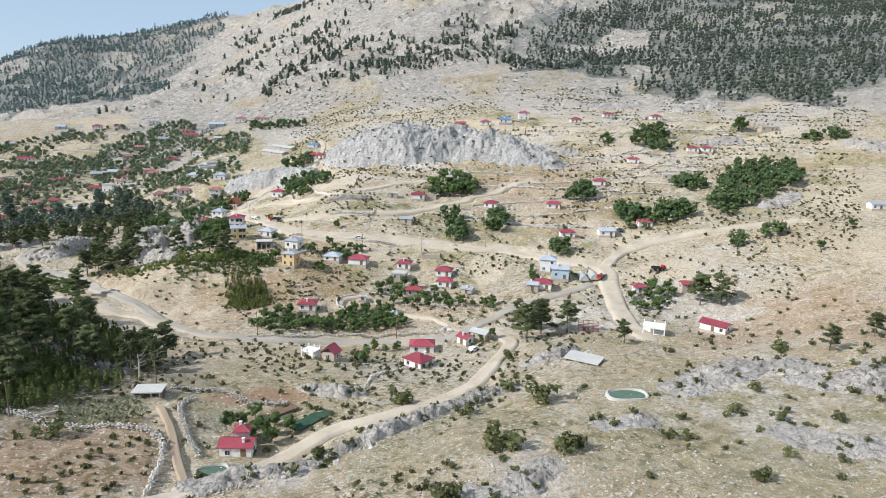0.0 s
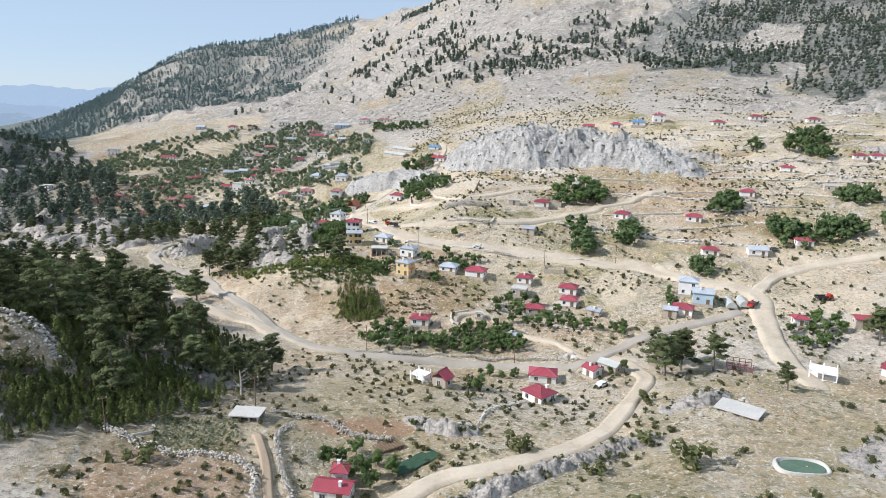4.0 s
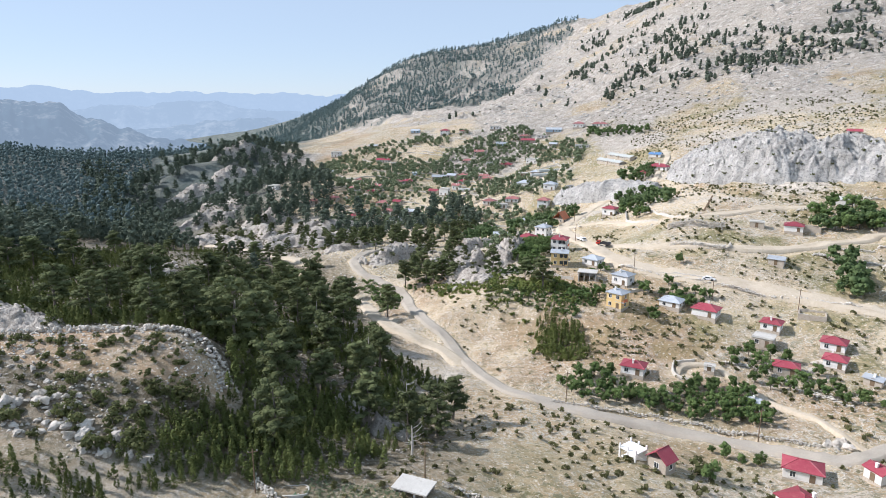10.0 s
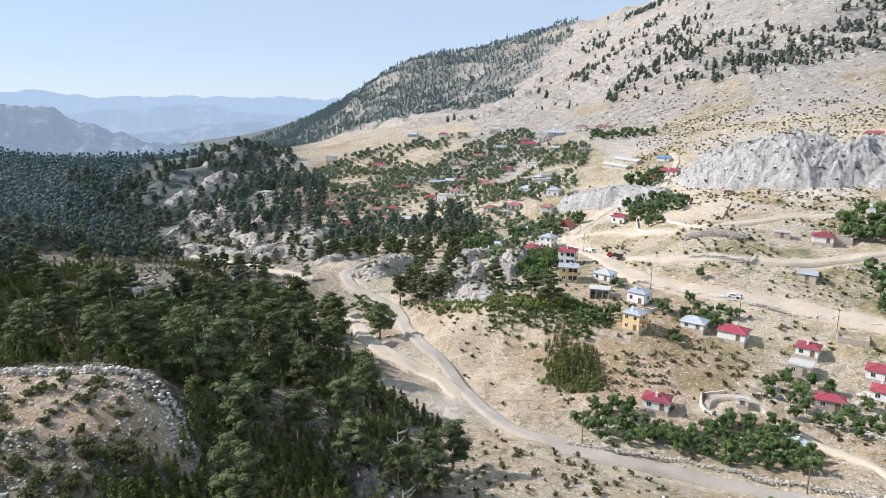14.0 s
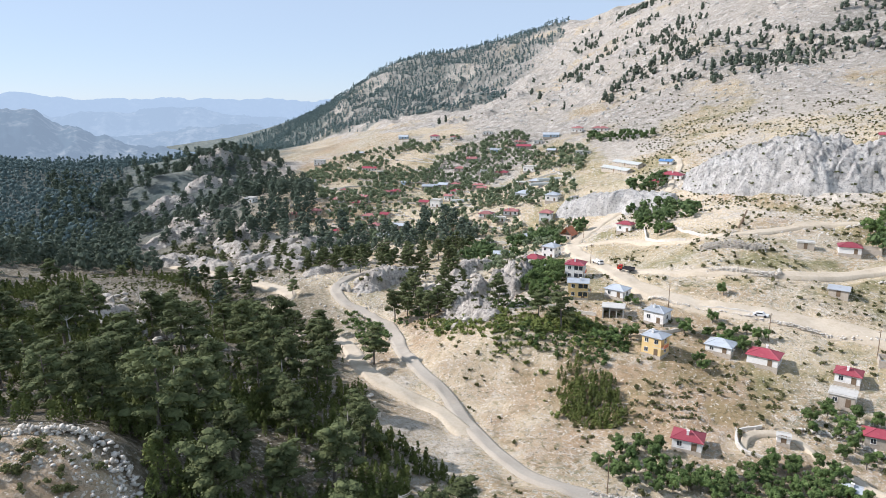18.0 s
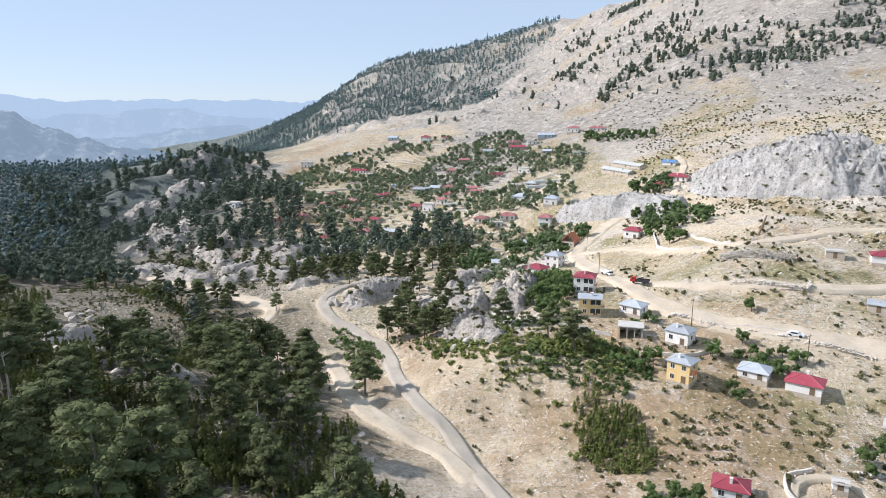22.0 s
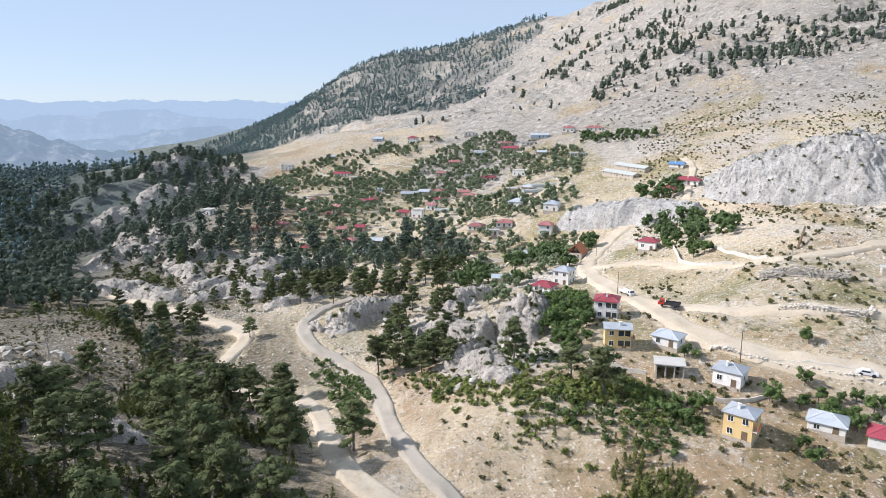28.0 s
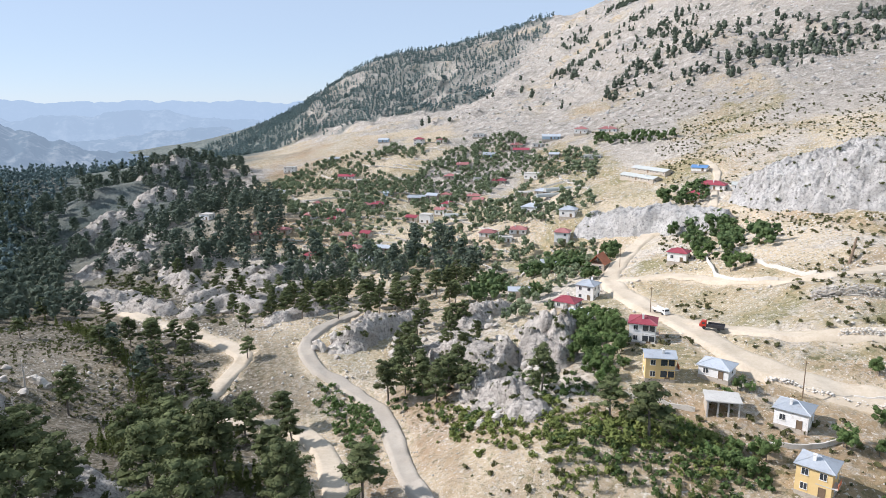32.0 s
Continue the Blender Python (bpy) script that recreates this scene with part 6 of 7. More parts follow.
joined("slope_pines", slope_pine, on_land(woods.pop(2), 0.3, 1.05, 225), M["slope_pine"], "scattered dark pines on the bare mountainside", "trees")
joined("valley_forest", [far_conifer(450 + k, 14.0, 0.15, 24) for k in range(6)], on_land(woods.pop(), 0.7, 1.3, 228), M["hazed_forest"], "dense pine forest hazed to blue green on the side of the deep valley", "forest")
joined("mountain_forest", far_pine, on_land(woods[0], 0.45, 1.2, 224), M["hazed_forest"], "pine forest hazed to blue green on the shaded mountain face", "forest")
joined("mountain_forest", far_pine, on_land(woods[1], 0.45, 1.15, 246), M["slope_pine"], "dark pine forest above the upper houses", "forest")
tiny = scatter([(-60, 880), (60, 800), (130, 640), (300, 480), (420, 420), (700, 800), (450, 1250), (120, 1420), (60, 1050)], 6.0, 226, lambda x, y: np.clip(-0.02 + 0.8 * fbm(x, y, 90, 4, 89), 0.03, 0.6))
joined("slope_scrub", [tuft_cloud(np.random.default_rng(430 + k), np.array([[0, 0, .5]]), np.array([1.0]), 12, 0.6, 0.7) for k in range(4)], on_land(tiny, 0.3, 1.2, 227), M["dry_scrub"], "low scrub on the bare mountainside", "scrub")

rows_of_crops = np.array([(a, b - 0.25 * (a + 4)) for a in np.arange(-12, 4, 0.55) for b in np.arange(140.5, 154, 0.55)])
rows_of_crops = rows_of_crops + np.random.default_rng(228).normal(0, 0.22, rows_of_crops.shape)
joined("vegetable_rows", [tuft_cloud(np.random.default_rng(440 + k), np.array([[0, 0, .2]]), np.array([0.4]), 12, 0.22, 0.7) for k in range(4)], on_land(rows_of_crops, 0.3, 0.75, 229), M["village_leaf"], "low drying green crop in a walled field", "crops")
gorge_side = scatter([(-165, 390), (-150, 430), (-100, 400), (-78, 372), (-60, 345), (-44, 332), (-30, 300), (-60, 318), (-84, 328), (-108, 311), (-128, 317)], 1.9, 230, lambda x, y: np.clip(0.5 + 0.8 * fbm(x, y, 16, 2, 92), 0, 1), 0.5)
joined("scrub", stuff_of([bush(90 + k, tufts=30) for k in range(4)]), on_land(gorge_side, 0.2, 0.65, 231), M["scrub"], "low scrub on the stony side of the gorge", "scrub")
far_bank = [(-200, 520), (-150, 462), (-110, 422), (-72, 394), (-50, 408), (-60, 440), (-100, 480), (-140, 520)]
plant_all(PINE, scatter(far_bank, 9.0, 232, clear=2.0), 0.45, 0.75, 233, 26)
bank_bush = scatter(far_bank, 3.2, 234, lambda x, y: np.clip(0.5 + 0.8 * fbm(x, y, 16, 2, 93), 0, 1), 0.5)
joined("scrub", stuff_of([bush(90 + k, tufts=30) for k in range(4)]), on_land(bank_bush, 0.4, 1.3, 235), M["scrub"], "green scrub on the rocky bank of the gorge", "scrub")
ROADSIDE = [(-34, 346), (-22, 334), (-16, 316), (-14, 298), (-20, 296), (-26, 316), (-36, 336)]
road_bush = scatter(ROADSIDE, 1.7, 236, lambda x, y: 0 * x + 0.75, 0.4)
joined("scrub", stuff_of([bush(90 + k, tufts=60) for k in range(4)]), on_land(road_bush, 0.5, 1.2, 237), M["leaf"], "fresh green shrubs beside the asphalt road", "scrub")
side_wood = scatter([(-260, 400), (-170, 392), (-150, 425), (-165, 462), (-210, 525), (-260, 600), (-330, 560)], 6.8, 242, clear=2.0)
joined("pine_wood", [far_conifer(460 + k, 14.0, 0.17, 120) for k in range(6)], on_land(side_wood, 0.6, 1.05, 243), M["hazed_pine"], "dense dark pine wood on the side of the valley", "trees")


# ---- houses ----
def box_into(bm, x0, x1, y0, y1, z0, z1):
    c = [bm.verts.new((x, y, z)) for z in (z0, z1) for y in (y0, y1) for x in (x0, x1)]
    for q in ((0, 2, 3, 1), (4, 5, 7, 6), (0, 1, 5, 4), (2, 6, 7, 3), (0, 4, 6, 2), (1, 3, 7, 5)):
        bm.faces.new([c[i] for i in q])


def boxes(*rows):
    bm = bmesh.new()
    for r in rows:
        box_into(bm, *r)
    return bm


def roof_mesh(w, d, z, rise, hip, thick=0.14):
    """A roof shell with eaves: hipped, or gabled along its width."""
    bm = bmesh.new()
    a, b = w / 2, d / 2
    r = max(a - b, 0.25) if hip else a
    layers = []
    for dz in (0.0, -thick):
        e = [bm.verts.new(p) for p in ((-a, -b, z + dz), (a, -b, z + dz), (a, b, z + dz), (-a, b, z + dz))]
        t = [bm.verts.new((-r, 0, z + rise + dz)), bm.verts.new((r, 0, z + rise + dz))]
        layers.append((e, t))
    (e, t), (f, s) = layers
    for q in ((e[0], e[1], t[1], t[0]), (e[2], e[3], t[0], t[1]), (s[0], s[1], f[1], f[0]), (s[1], s[0], f[3], f[2])):
        bm.faces.new(q)
    if hip:
        bm.faces.new((e[1], e[2], t[1])), bm.faces.new((e[3], e[0], t[0])), bm.faces.new((s[1], f[2], f[1])), bm.faces.new((s[0], f[0], f[3]))
        for k in range(4):
            bm.faces.new((e[k], f[k], f[(k + 1) % 4], e[(k + 1) % 4]))
    else:
        for p, q in ((0, 1), (2, 3)):
            bm.faces.new((e[p], f[p], f[q], e[q]))
        for p, q, k in ((1, 2, 1), (3, 0, 0)):
            bm.faces.new((e[p], f[p], s[k], t[k])), bm.faces.new((t[k], s[k], f[q], e[q]))
    bmesh.ops.recalc_face_normals(bm, faces=bm.faces)
    return bm


def ridge_bars(w, d, z, rise, hip):
    """The raised caps along ridge and hips."""
    bm = bmesh.new()
    a, b = w / 2, d / 2
    r = max(a - b, 0.25) if hip else a
    lines = [((-r, 0, z + rise), (r, 0, z + rise))]
    if hip:
        lines += [((sx * a, sy * b, z), (sx * r, 0, z + rise)) for sx in (-1, 1) for sy in (-1, 1)]
    for p, q in lines:
        p, q = Vector(p), Vector(q)
        u = (q - p).normalized()
        s = u.cross(Vector((0, 0, 1))).normalized() * 0.11
        up = Vector((0, 0, 0.07))
        v = [bm.verts.new(k) for k in (p - s - up, p + s - up, p + up, q - s - up, q + s - up, q + up)]
        for f in ((0, 3, 5, 2), (1, 2, 5, 4), (0, 1, 4, 3), (0, 2, 1), (3, 4, 5)):
            bm.faces.new([v[i] for i in f])
    bmesh.ops.recalc_face_normals(bm, faces=bm.faces)
    return bm


ROOF_KINDS = {"r": ("red_roof", "red painted sheet metal"), "z": ("grey_roof", "grey zinc sheet"), "b": ("blue_roof", "blue sheet metal"), "c": ("brown_roof", "brown red tile"), "p": ("plastic", "pale sheet")}
WALL_KINDS = {"w": ("white_wall", "whitewashed"), "s": ("stone_wall", "bare stone"), "y": ("yellow_wall", "yellow plastered"), "o": ("yellow_wall", "warm yellow plastered"), "b": ("blue_wall", "pale blue"), "g": ("concrete", "raw concrete")}


def opening(parent, name, side, along, z, wide, tall, w, d):
    """A window or door on one side of a house: frame, and a pane or leaf set into it."""
    t = 0.07
    rows = [(-wide / 2 - t, wide / 2 + t, -0.06, 0.05, tall, tall + t), (-wide / 2 - t, -wide / 2, -0.06, 0.05, 0, tall), (wide / 2, wide / 2 + t, -0.06, 0.05, 0, tall)]
    if name == "window":
        rows.append((-wide / 2 - 0.12, wide / 2 + 0.12, -0.14, 0.05, -t, 0))
        rows.append((-0.03, 0.03, -0.035, 0.0, 0, tall))
    turn = {"front": 0, "right": 90, "back": 180, "left": 270}[side]
    out = {"front": d / 2, "right": w / 2, "back": d / 2, "left": w / 2}[side]
    m = pose(0, 0, 0, 0, 0, turn) @ Matrix.Translation((along, -out - 0.004, z))
    top = part(name, boxes(*rows), M["white_wall"] if name == "window" else M["wood"], parent, "white frame" if name == "window" else "wooden frame")
    top.matrix_local = m
    leaf = part("pane" if name == "window" else "door_leaf", boxes((-wide / 2, wide / 2, -0.02, 0.03, 0, tall)), M["glass"] if name == "window" else M["wood"], top)
    return top


def house(x, y, w, d, floors, roof, wall, facing, label="", seed=0, balcony=False):
    r = random.Random(seed * 7 + 3)
    w, d = w * 0.88, d * 0.88
    top = new("house")
    turn = 180 - facing
    corners = [Matrix.Rotation(radians(turn), 2) @ Vector((sx * w / 2, sy * d / 2)) for sx in (-1, 1) for sy in (-1, 1)]
    z = sum(height(x + c.x, y + c.y) for c in corners) / 4 + 0.1
    top.matrix_world = pose(x, y, z, 0, 0, turn)
    tall = 2.65 * floors
    wall_mat, wall_text = WALL_KINDS[wall]
    rise = min(w, d) * (0.62 if roof[1:] == "s" else 0.24)
    bm = boxes((-w / 2, w / 2, -d / 2, d / 2, -1.6, tall))
    if roof.endswith("g") and roof != "fg":
        for s in (-1, 1):
            a = [bm.verts.new(p) for p in ((s * w / 2, -d / 2, tall), (s * w / 2, d / 2, tall), (s * w / 2, 0, tall + rise * 0.93))]
            b = [bm.verts.new((v.co.x - s * 0.25, v.co.y, v.co.z)) for v in a]
            bm.faces.new(a), bm.faces.new(b[::-1])
            for k in range(3):
                bm.faces.new((a[k], b[k], b[(k + 1) % 3], a[(k + 1) % 3]))
        bmesh.ops.recalc_face_normals(bm, faces=bm.faces)
    part("wall", bm, M[wall_mat], top)
    if wall != "s":
        part("plinth", boxes((-w / 2 - 0.06, w / 2 + 0.06, -d / 2 - 0.06, d / 2 + 0.06, -1.6, 0.35)), M["stone_wall"], top, "bare stone plinth")
    over = 0.42
    if roof[0] == "f":
        part("roof", boxes((-w / 2 - 0.25, w / 2 + 0.25, -d / 2 - 0.25, d / 2 + 0.25, tall, tall + 0.22)), M["concrete"], top, "flat concrete roof slab")
        if not roof.endswith("g"):
            part("parapet", boxes((-w / 2, w / 2, -d / 2 - 0.05, -d / 2 + 0.12, tall + 0.22, tall + 0.5)), M["concrete"], top)
            part("parapet", boxes((-w / 2, w / 2, d / 2 - 0.12, d / 2 + 0.05, tall + 0.22, tall + 0.5)), M["concrete"], top)
        roof_text = "flat concrete"
    else:
        kind, roof_text = ROOF_KINDS[roof[0]]
        # most far red roofs take the colour with painted haze
        if roof[0] == "r" and y > 440 and x < 130 and seed % 3:
            kind, roof_text = "hazed_roof", "haze-dulled red sheet metal"
        hip = roof[1] == "h"
        if roof[1] == "f":
            rise = 0.9
        part("roof", roof_mesh(w + 2 * over, d + 2 * over, tall + 0.02, rise, hip), M[kind], top, roof_text + " roof")
        part("ridge_cap", ridge_bars(w + 2 * over, d + 2 * over, tall + 0.04, rise, hip), M[kind], top)
        if r.random() < 0.6:
            cx, cy = r.uniform(-.25, .25) * w, r.choice((-.22, .22)) * d
            part("chimney", boxes((cx - .25, cx + .25, cy - .25, cy + .25, tall, tall + rise + 0.5), (cx - .32, cx + .32, cy - .32, cy + .32, tall + rise + 0.5, tall + rise + 0.62)), M["white_wall"], top, "plastered chimney")
    storeys = max(1, int(floors + 0.3))
    for level in range(storeys):
        base = level * 2.65 + (0.95 if floors >= 1 else 0.7) + (0.5 if 1 < floors < 2 else 0)
        for side, run in (("front", w), ("right", d), ("left", d), ("back", w)):
            n = max(1, int(run / 2.7))
            for k in range(n):
                along = (k + 0.5) / n * run - run / 2
                if level == 0 and side == "front" and k == n // 2:
                    opening(top, "door", side, along, 0.02, 0.95, 2.05, w, d)
                elif r.random() < (0.85 if side in ("front", "right") else 0.6):
                    opening(top, "window", side, along, base, 1.0, 1.15 if floors >= 1 else 0.9, w, d)
    if balcony and seed in (202, 203):
        for level in range(storeys):
            zb = level * 2.65
            # a flat dark panel on the wall stands for shade in the opening
            lg = part("loggia_shade", boxes((0.1, w / 2 - 0.2, -d / 2 - 0.09, -d / 2 + 0.06, zb + 0.85, zb + 2.25)), M["glass"], top, "dark panel painted as the shade of an open balcony")
            part("pillar", boxes((w / 4 - 0.1, w / 4 + 0.1, -d / 2 - 0.16, -d / 2 - 0.02, zb + 0.85, zb + 2.25)), M[wall_mat], lg)
    if balcony:
        for level in range(1, storeys):
            zb = level * 2.65
            b = part("balcony", boxes((w / 2 - 2.4, w / 2 + 0.9, -d / 2 - 0.02, -d / 2 + 2.6, zb - 0.16, zb)), M["concrete"], top, "concrete balcony slab")
            part("rail", boxes((w / 2 + 0.82, w / 2 + 0.9, -d / 2, -d / 2 + 2.6, zb, zb + 0.95)), M["orange_wall"], b, "orange red parapet")
    return tagged(top, label or f"{wall_text} village house with a {roof_text} roof", "house", "village houses")


# x, y, width, depth, floors, roof, wall, compass way the front looks
HOUSES = [
    (91.4, 263.4, 8.6, 6.6, 1, "rh", "w", 215), (109.1, 255.1, 6.4, 5.6, 1, "rh", "w", 215), (103.7, 247.3, 6.4, 5.6, 1, "f", "s", 215), (121.4, 241.5, 7.2, 6, 1, "rh", "w", 215), (117.7, 232.9, 6.4, 5.6, 1, "rh", "w", 215), (103.6, 231.3, 7.2, 5, 1, "rh", "s", 205),
    (60.9, 229.9, 7, 5.4, 1, "rh", "w", 205), (86, 182.6, 8.4, 6, 1, "rh", "w", 205),
]
MORE_HOUSES = [
    (77.5, 165.6, 7.4, 6.4, 1, "rh", "w", 245), (99.8, 179.5, 4.6, 4, 1, "rg", "w", 250), (88.5, 214.8, 3.4, 3, 0.8, "zg", "b", 215), (159.8, 222.2, 7.4, 6.4, 2, "zh", "w", 215), (160.4, 214.1, 7.6, 6, 1.6, "zg", "b", 215), (149.6, 209.9, 7.4, 6, 1, "rh", "w", 220), (144.8, 210.1, 5, 4, 1, "zg", "s", 215), (181.4, 191.2, 5, 4.4, 1, "rh", "w", 205),
]
RIGHT_HOUSES = [
    (197.9, 182.7, 6, 4.4, 1, "rg", "s", 205), (182.5, 153.9, 10, 5.6, 1, "rg", "w", 250), (188.4, 249.5, 7.4, 5, 1, "rh", "w", 205), (206.8, 244, 8.4, 5, 1, "zg", "w", 205), (228.5, 242.7, 7.4, 5, 1, "rh", "w", 205), (142.9, 320.2, 7.6, 6, 1, "rh", "w", 205), (130.2, 324.7, 6, 4.4, 0.8, "f", "s", 205), (173.9, 296.4, 7.4, 6, 1, "rh", "w", 225), (202.2, 281.5, 7.6, 6, 1, "rh", "w", 215), (247.1, 302.4, 7.6, 6, 1, "rh", "w", 215), (124.8, 291.4, 6, 4.4, 0.8, "zg", "s", 215),
]
UPPER_HOUSES = [
    (243.6, 472.6, 9, 6, 1, "rg", "s", 205), (259.3, 460.8, 9, 7, 1, "rh", "w", 205), (274.6, 456.7, 11, 8, 1, "bh", "w", 205), (291.9, 458.1, 9, 7.5, 2, "rh", "w", 205), (322.9, 430.9, 10, 6.5, 1, "rh", "w", 205), (359.5, 438, 10, 6.5, 1, "rh", "w", 205), (383.3, 409.5, 9.5, 6.5, 1, "rh", "w", 205), (346.3, 332.2, 8, 6, 1, "rh", "w", 215), (355.3, 328.5, 8, 6, 1, "rh", "w", 215), (293.2, 328.4, 8, 6, 1, "rh", "w", 215), (290, 293.3, 8, 5, 1, "f", "s", 215),
]
RIM_HOUSES = [
    (429, 342.4, 14, 6, 1, "f", "s", 205), (343.9, 269, 10, 6, 1, "zg", "s", 215), (329.6, 195.6, 10, 5.4, 1, "zg", "w", 205), (41.2, 375.9, 8.4, 7, 1, "rh", "w", 215), (49.3, 382.4, 7, 7, 2, "zh", "w", 215), (41, 355.5, 8, 5, 1, "zg", "w", 225), (60.9, 303.5, 7.4, 6, 1, "zh", "w", 220), (29, 409.5, 9, 5.4, 1, "zg", "s", 185), (47.9, 457.5, 8, 6.4, 1, "zg", "s", 190), (85.5, 399.1, 7.6, 6, 1.4, "rh", "w", 215), (122, 482, 9, 7, 1, "rh", "w", 215), (133, 490, 14, 8, 1, "rh", "w", 215),
]
VILLAGE_WEST = [
    (-140.9, 782.3, 12, 8, 2, "f", "w", 190), (-127.6, 683.8, 8, 6, 1, "zh", "w", 200), (-85.7, 624.5, 9, 7, 1, "rh", "w", 190), (-85.9, 587.3, 9, 7, 1, "rh", "w", 210), (-68.2, 578.2, 9, 6, 1, "rh", "s", 200), (-108.8, 549.9, 9, 7, 1, "rh", "s", 190), (-56.2, 548.1, 10, 7, 1, "rh", "w", 190), (-45.4, 551, 7, 6, 1, "rg", "s", 200), (-47.9, 518.6, 8.6, 7, 1.4, "rh", "w", 205), (-38.9, 498.3, 9, 8, 1.4, "zh", "w", 205), (-70.7, 515, 10, 7, 1, "rh", "w", 195), (-150, 582, 8, 7, 1.4, "f", "w", 200),
]
VILLAGE_MIDDLE = [
    (-21.7, 485.3, 7.4, 6.4, 1, "zh", "w", 200), (-32.3, 518.3, 9, 6, 1, "zg", "s", 195), (-95.5, 557.5, 8, 6, 1, "rh", "s", 200), (-66.7, 595.6, 8, 6, 1, "rg", "s", 210), (-44.5, 614.3, 10, 7, 1, "rh", "s", 190), (-51.9, 613, 8, 6, 1, "rh", "s", 190), (-39.4, 646.9, 7, 6, 1, "zg", "b", 200), (-18, 629.5, 14, 7, 1, "zg", "s", 185), (-6.9, 630.8, 9, 7, 1, "zg", "s", 200), (3.2, 629.5, 8, 7, 1, "rh", "s", 200), (3.9, 595.5, 9, 7, 1, "rh", "w", 200), (-1.3, 580, 7, 6, 1.4, "rg", "w", 200),
]
VILLAGE_EAST = [
    (-10, 565.9, 8, 7, 2, "f", "w", 200), (-19, 572.3, 8, 6, 1, "rg", "s", 200), (24.3, 514.4, 9.4, 7, 1, "rh", "w", 200), (39.7, 508.5, 10, 7, 1, "rh", "w", 190), (32.5, 502.7, 8, 5, 1, "f", "w", 190), (59.3, 487.2, 8, 8, 2, "rh", "w", 200), (49.7, 535.1, 10, 9, 1.5, "zh", "w", 205), (65.1, 503.5, 9, 8, 1.5, "zh", "w", 205), (23.4, 591.4, 8, 6, 1, "rg", "s", 200), (20.9, 605, 10, 6, 1, "rh", "s", 190), (40.2, 633.5, 11, 7, 1, "rh", "s", 195), (6, 670.3, 10, 7, 1, "rh", "s", 195),
]
VILLAGE_NORTH = [
    (26.7, 652.7, 8, 6, 1, "f", "w", 190), (61.3, 571.9, 9, 7, 1, "zh", "s", 200), (50.9, 582.3, 11, 7, 1, "f", "s", 190), (62.5, 625.2, 11, 9, 1.6, "f", "w", 205), (-78.7, 715.2, 16, 7, 1, "rg", "w", 185), (-64.3, 692.8, 9, 7, 1, "f", "s", 190), (-57.1, 824, 11, 8, 1, "zg", "b", 190), (-21.1, 787.1, 10, 8, 2, "rh", "w", 195), (0.3, 773.8, 11, 7, 1, "rh", "w", 190), (16.3, 690.7, 10, 7, 1, "rg", "s", 190), (62.6, 693.4, 14, 7, 1, "rg", "s", 190), (60.6, 709.8, 11, 7, 1, "rh", "s", 190),
]
VILLAGE_TOP = [
    (38.1, 700.3, 11, 8, 1, "zg", "b", 190), (103.3, 623.7, 13, 7, 1, "f", "w", 190), (110.5, 698.1, 11, 8, 1.5, "rh", "w", 200), (126.8, 678, 15, 8, 1, "rh", "w", 200), (88, 705.3, 16, 8, 1, "zg", "b", 190), (83, 657.9, 8, 6, 1, "zg", "s", 200), (-100.9, 792.6, 11, 6, 1, "zg", "s", 190), (-150.4, 696.8, 8, 6, 1, "zg", "s", 200), (32.7, 763.6, 11, 7, 1, "f", "w", 190), (75.5, 697.2, 8, 7, 1, "f", "w", 190), (5.1, 486.2, 6, 6, 1, "f", "w", 200),
]
for k, row in enumerate(HOUSES + MORE_HOUSES + RIGHT_HOUSES + UPPER_HOUSES + RIM_HOUSES + VILLAGE_WEST + VILLAGE_MIDDLE + VILLAGE_EAST + VILLAGE_NORTH + VILLAGE_TOP):
    house(*row, seed=k)
house(63.2, 266.5, 6.3, 5.7, 2, "zh", "y", 222, "two-storey yellow house with orange balconies and grey zinc roof", 201, True)
house(48.3, 305.0, 7.2, 5.6, 2, "zf", "o", 190, "two-storey warm yellow house with a low grey roof", 202, True)
house(50.6, 325.0, 7.2, 6.7, 2, "rh", "w", 200, "two-storey white house with dark openings and red hipped roof", 203, True)
house(68.7, 285.0, 6.9, 6.1, 1.4, "zh", "w", 220, "white house with grey zinc hipped roof by the dirt road", 204)
house(54.6, 176.9, 3.8, 5.0, 1, "rs", "s", 320, "small stone house with a steep red gabled roof", 205)
house(63.5, 426.2, 7.6, 7.0, 1, "cs", "s", 305, "wooden chalet with a steep brown red roof", 206)
house(21.3, 127.0, 7.2, 4.4, 0.9, "rg", "w", 205, "long white house with a faded red sheet roof", 207)
house(23.0, 131.2, 3.2, 3.2, 1.2, "rh", "w", 200, "small white room with a bright red hipped roof", 208)
house(81.7, 268.6, 7.6, 6.4, 0.8, "zh", "w", 215, "low white house with a pale zinc hipped roof among trees", 216)
house(105.6, 179.9, 6.4, 4.0, 0.9, "pg", "s", 240, "low stone shed with a pale sheet roof", 209)


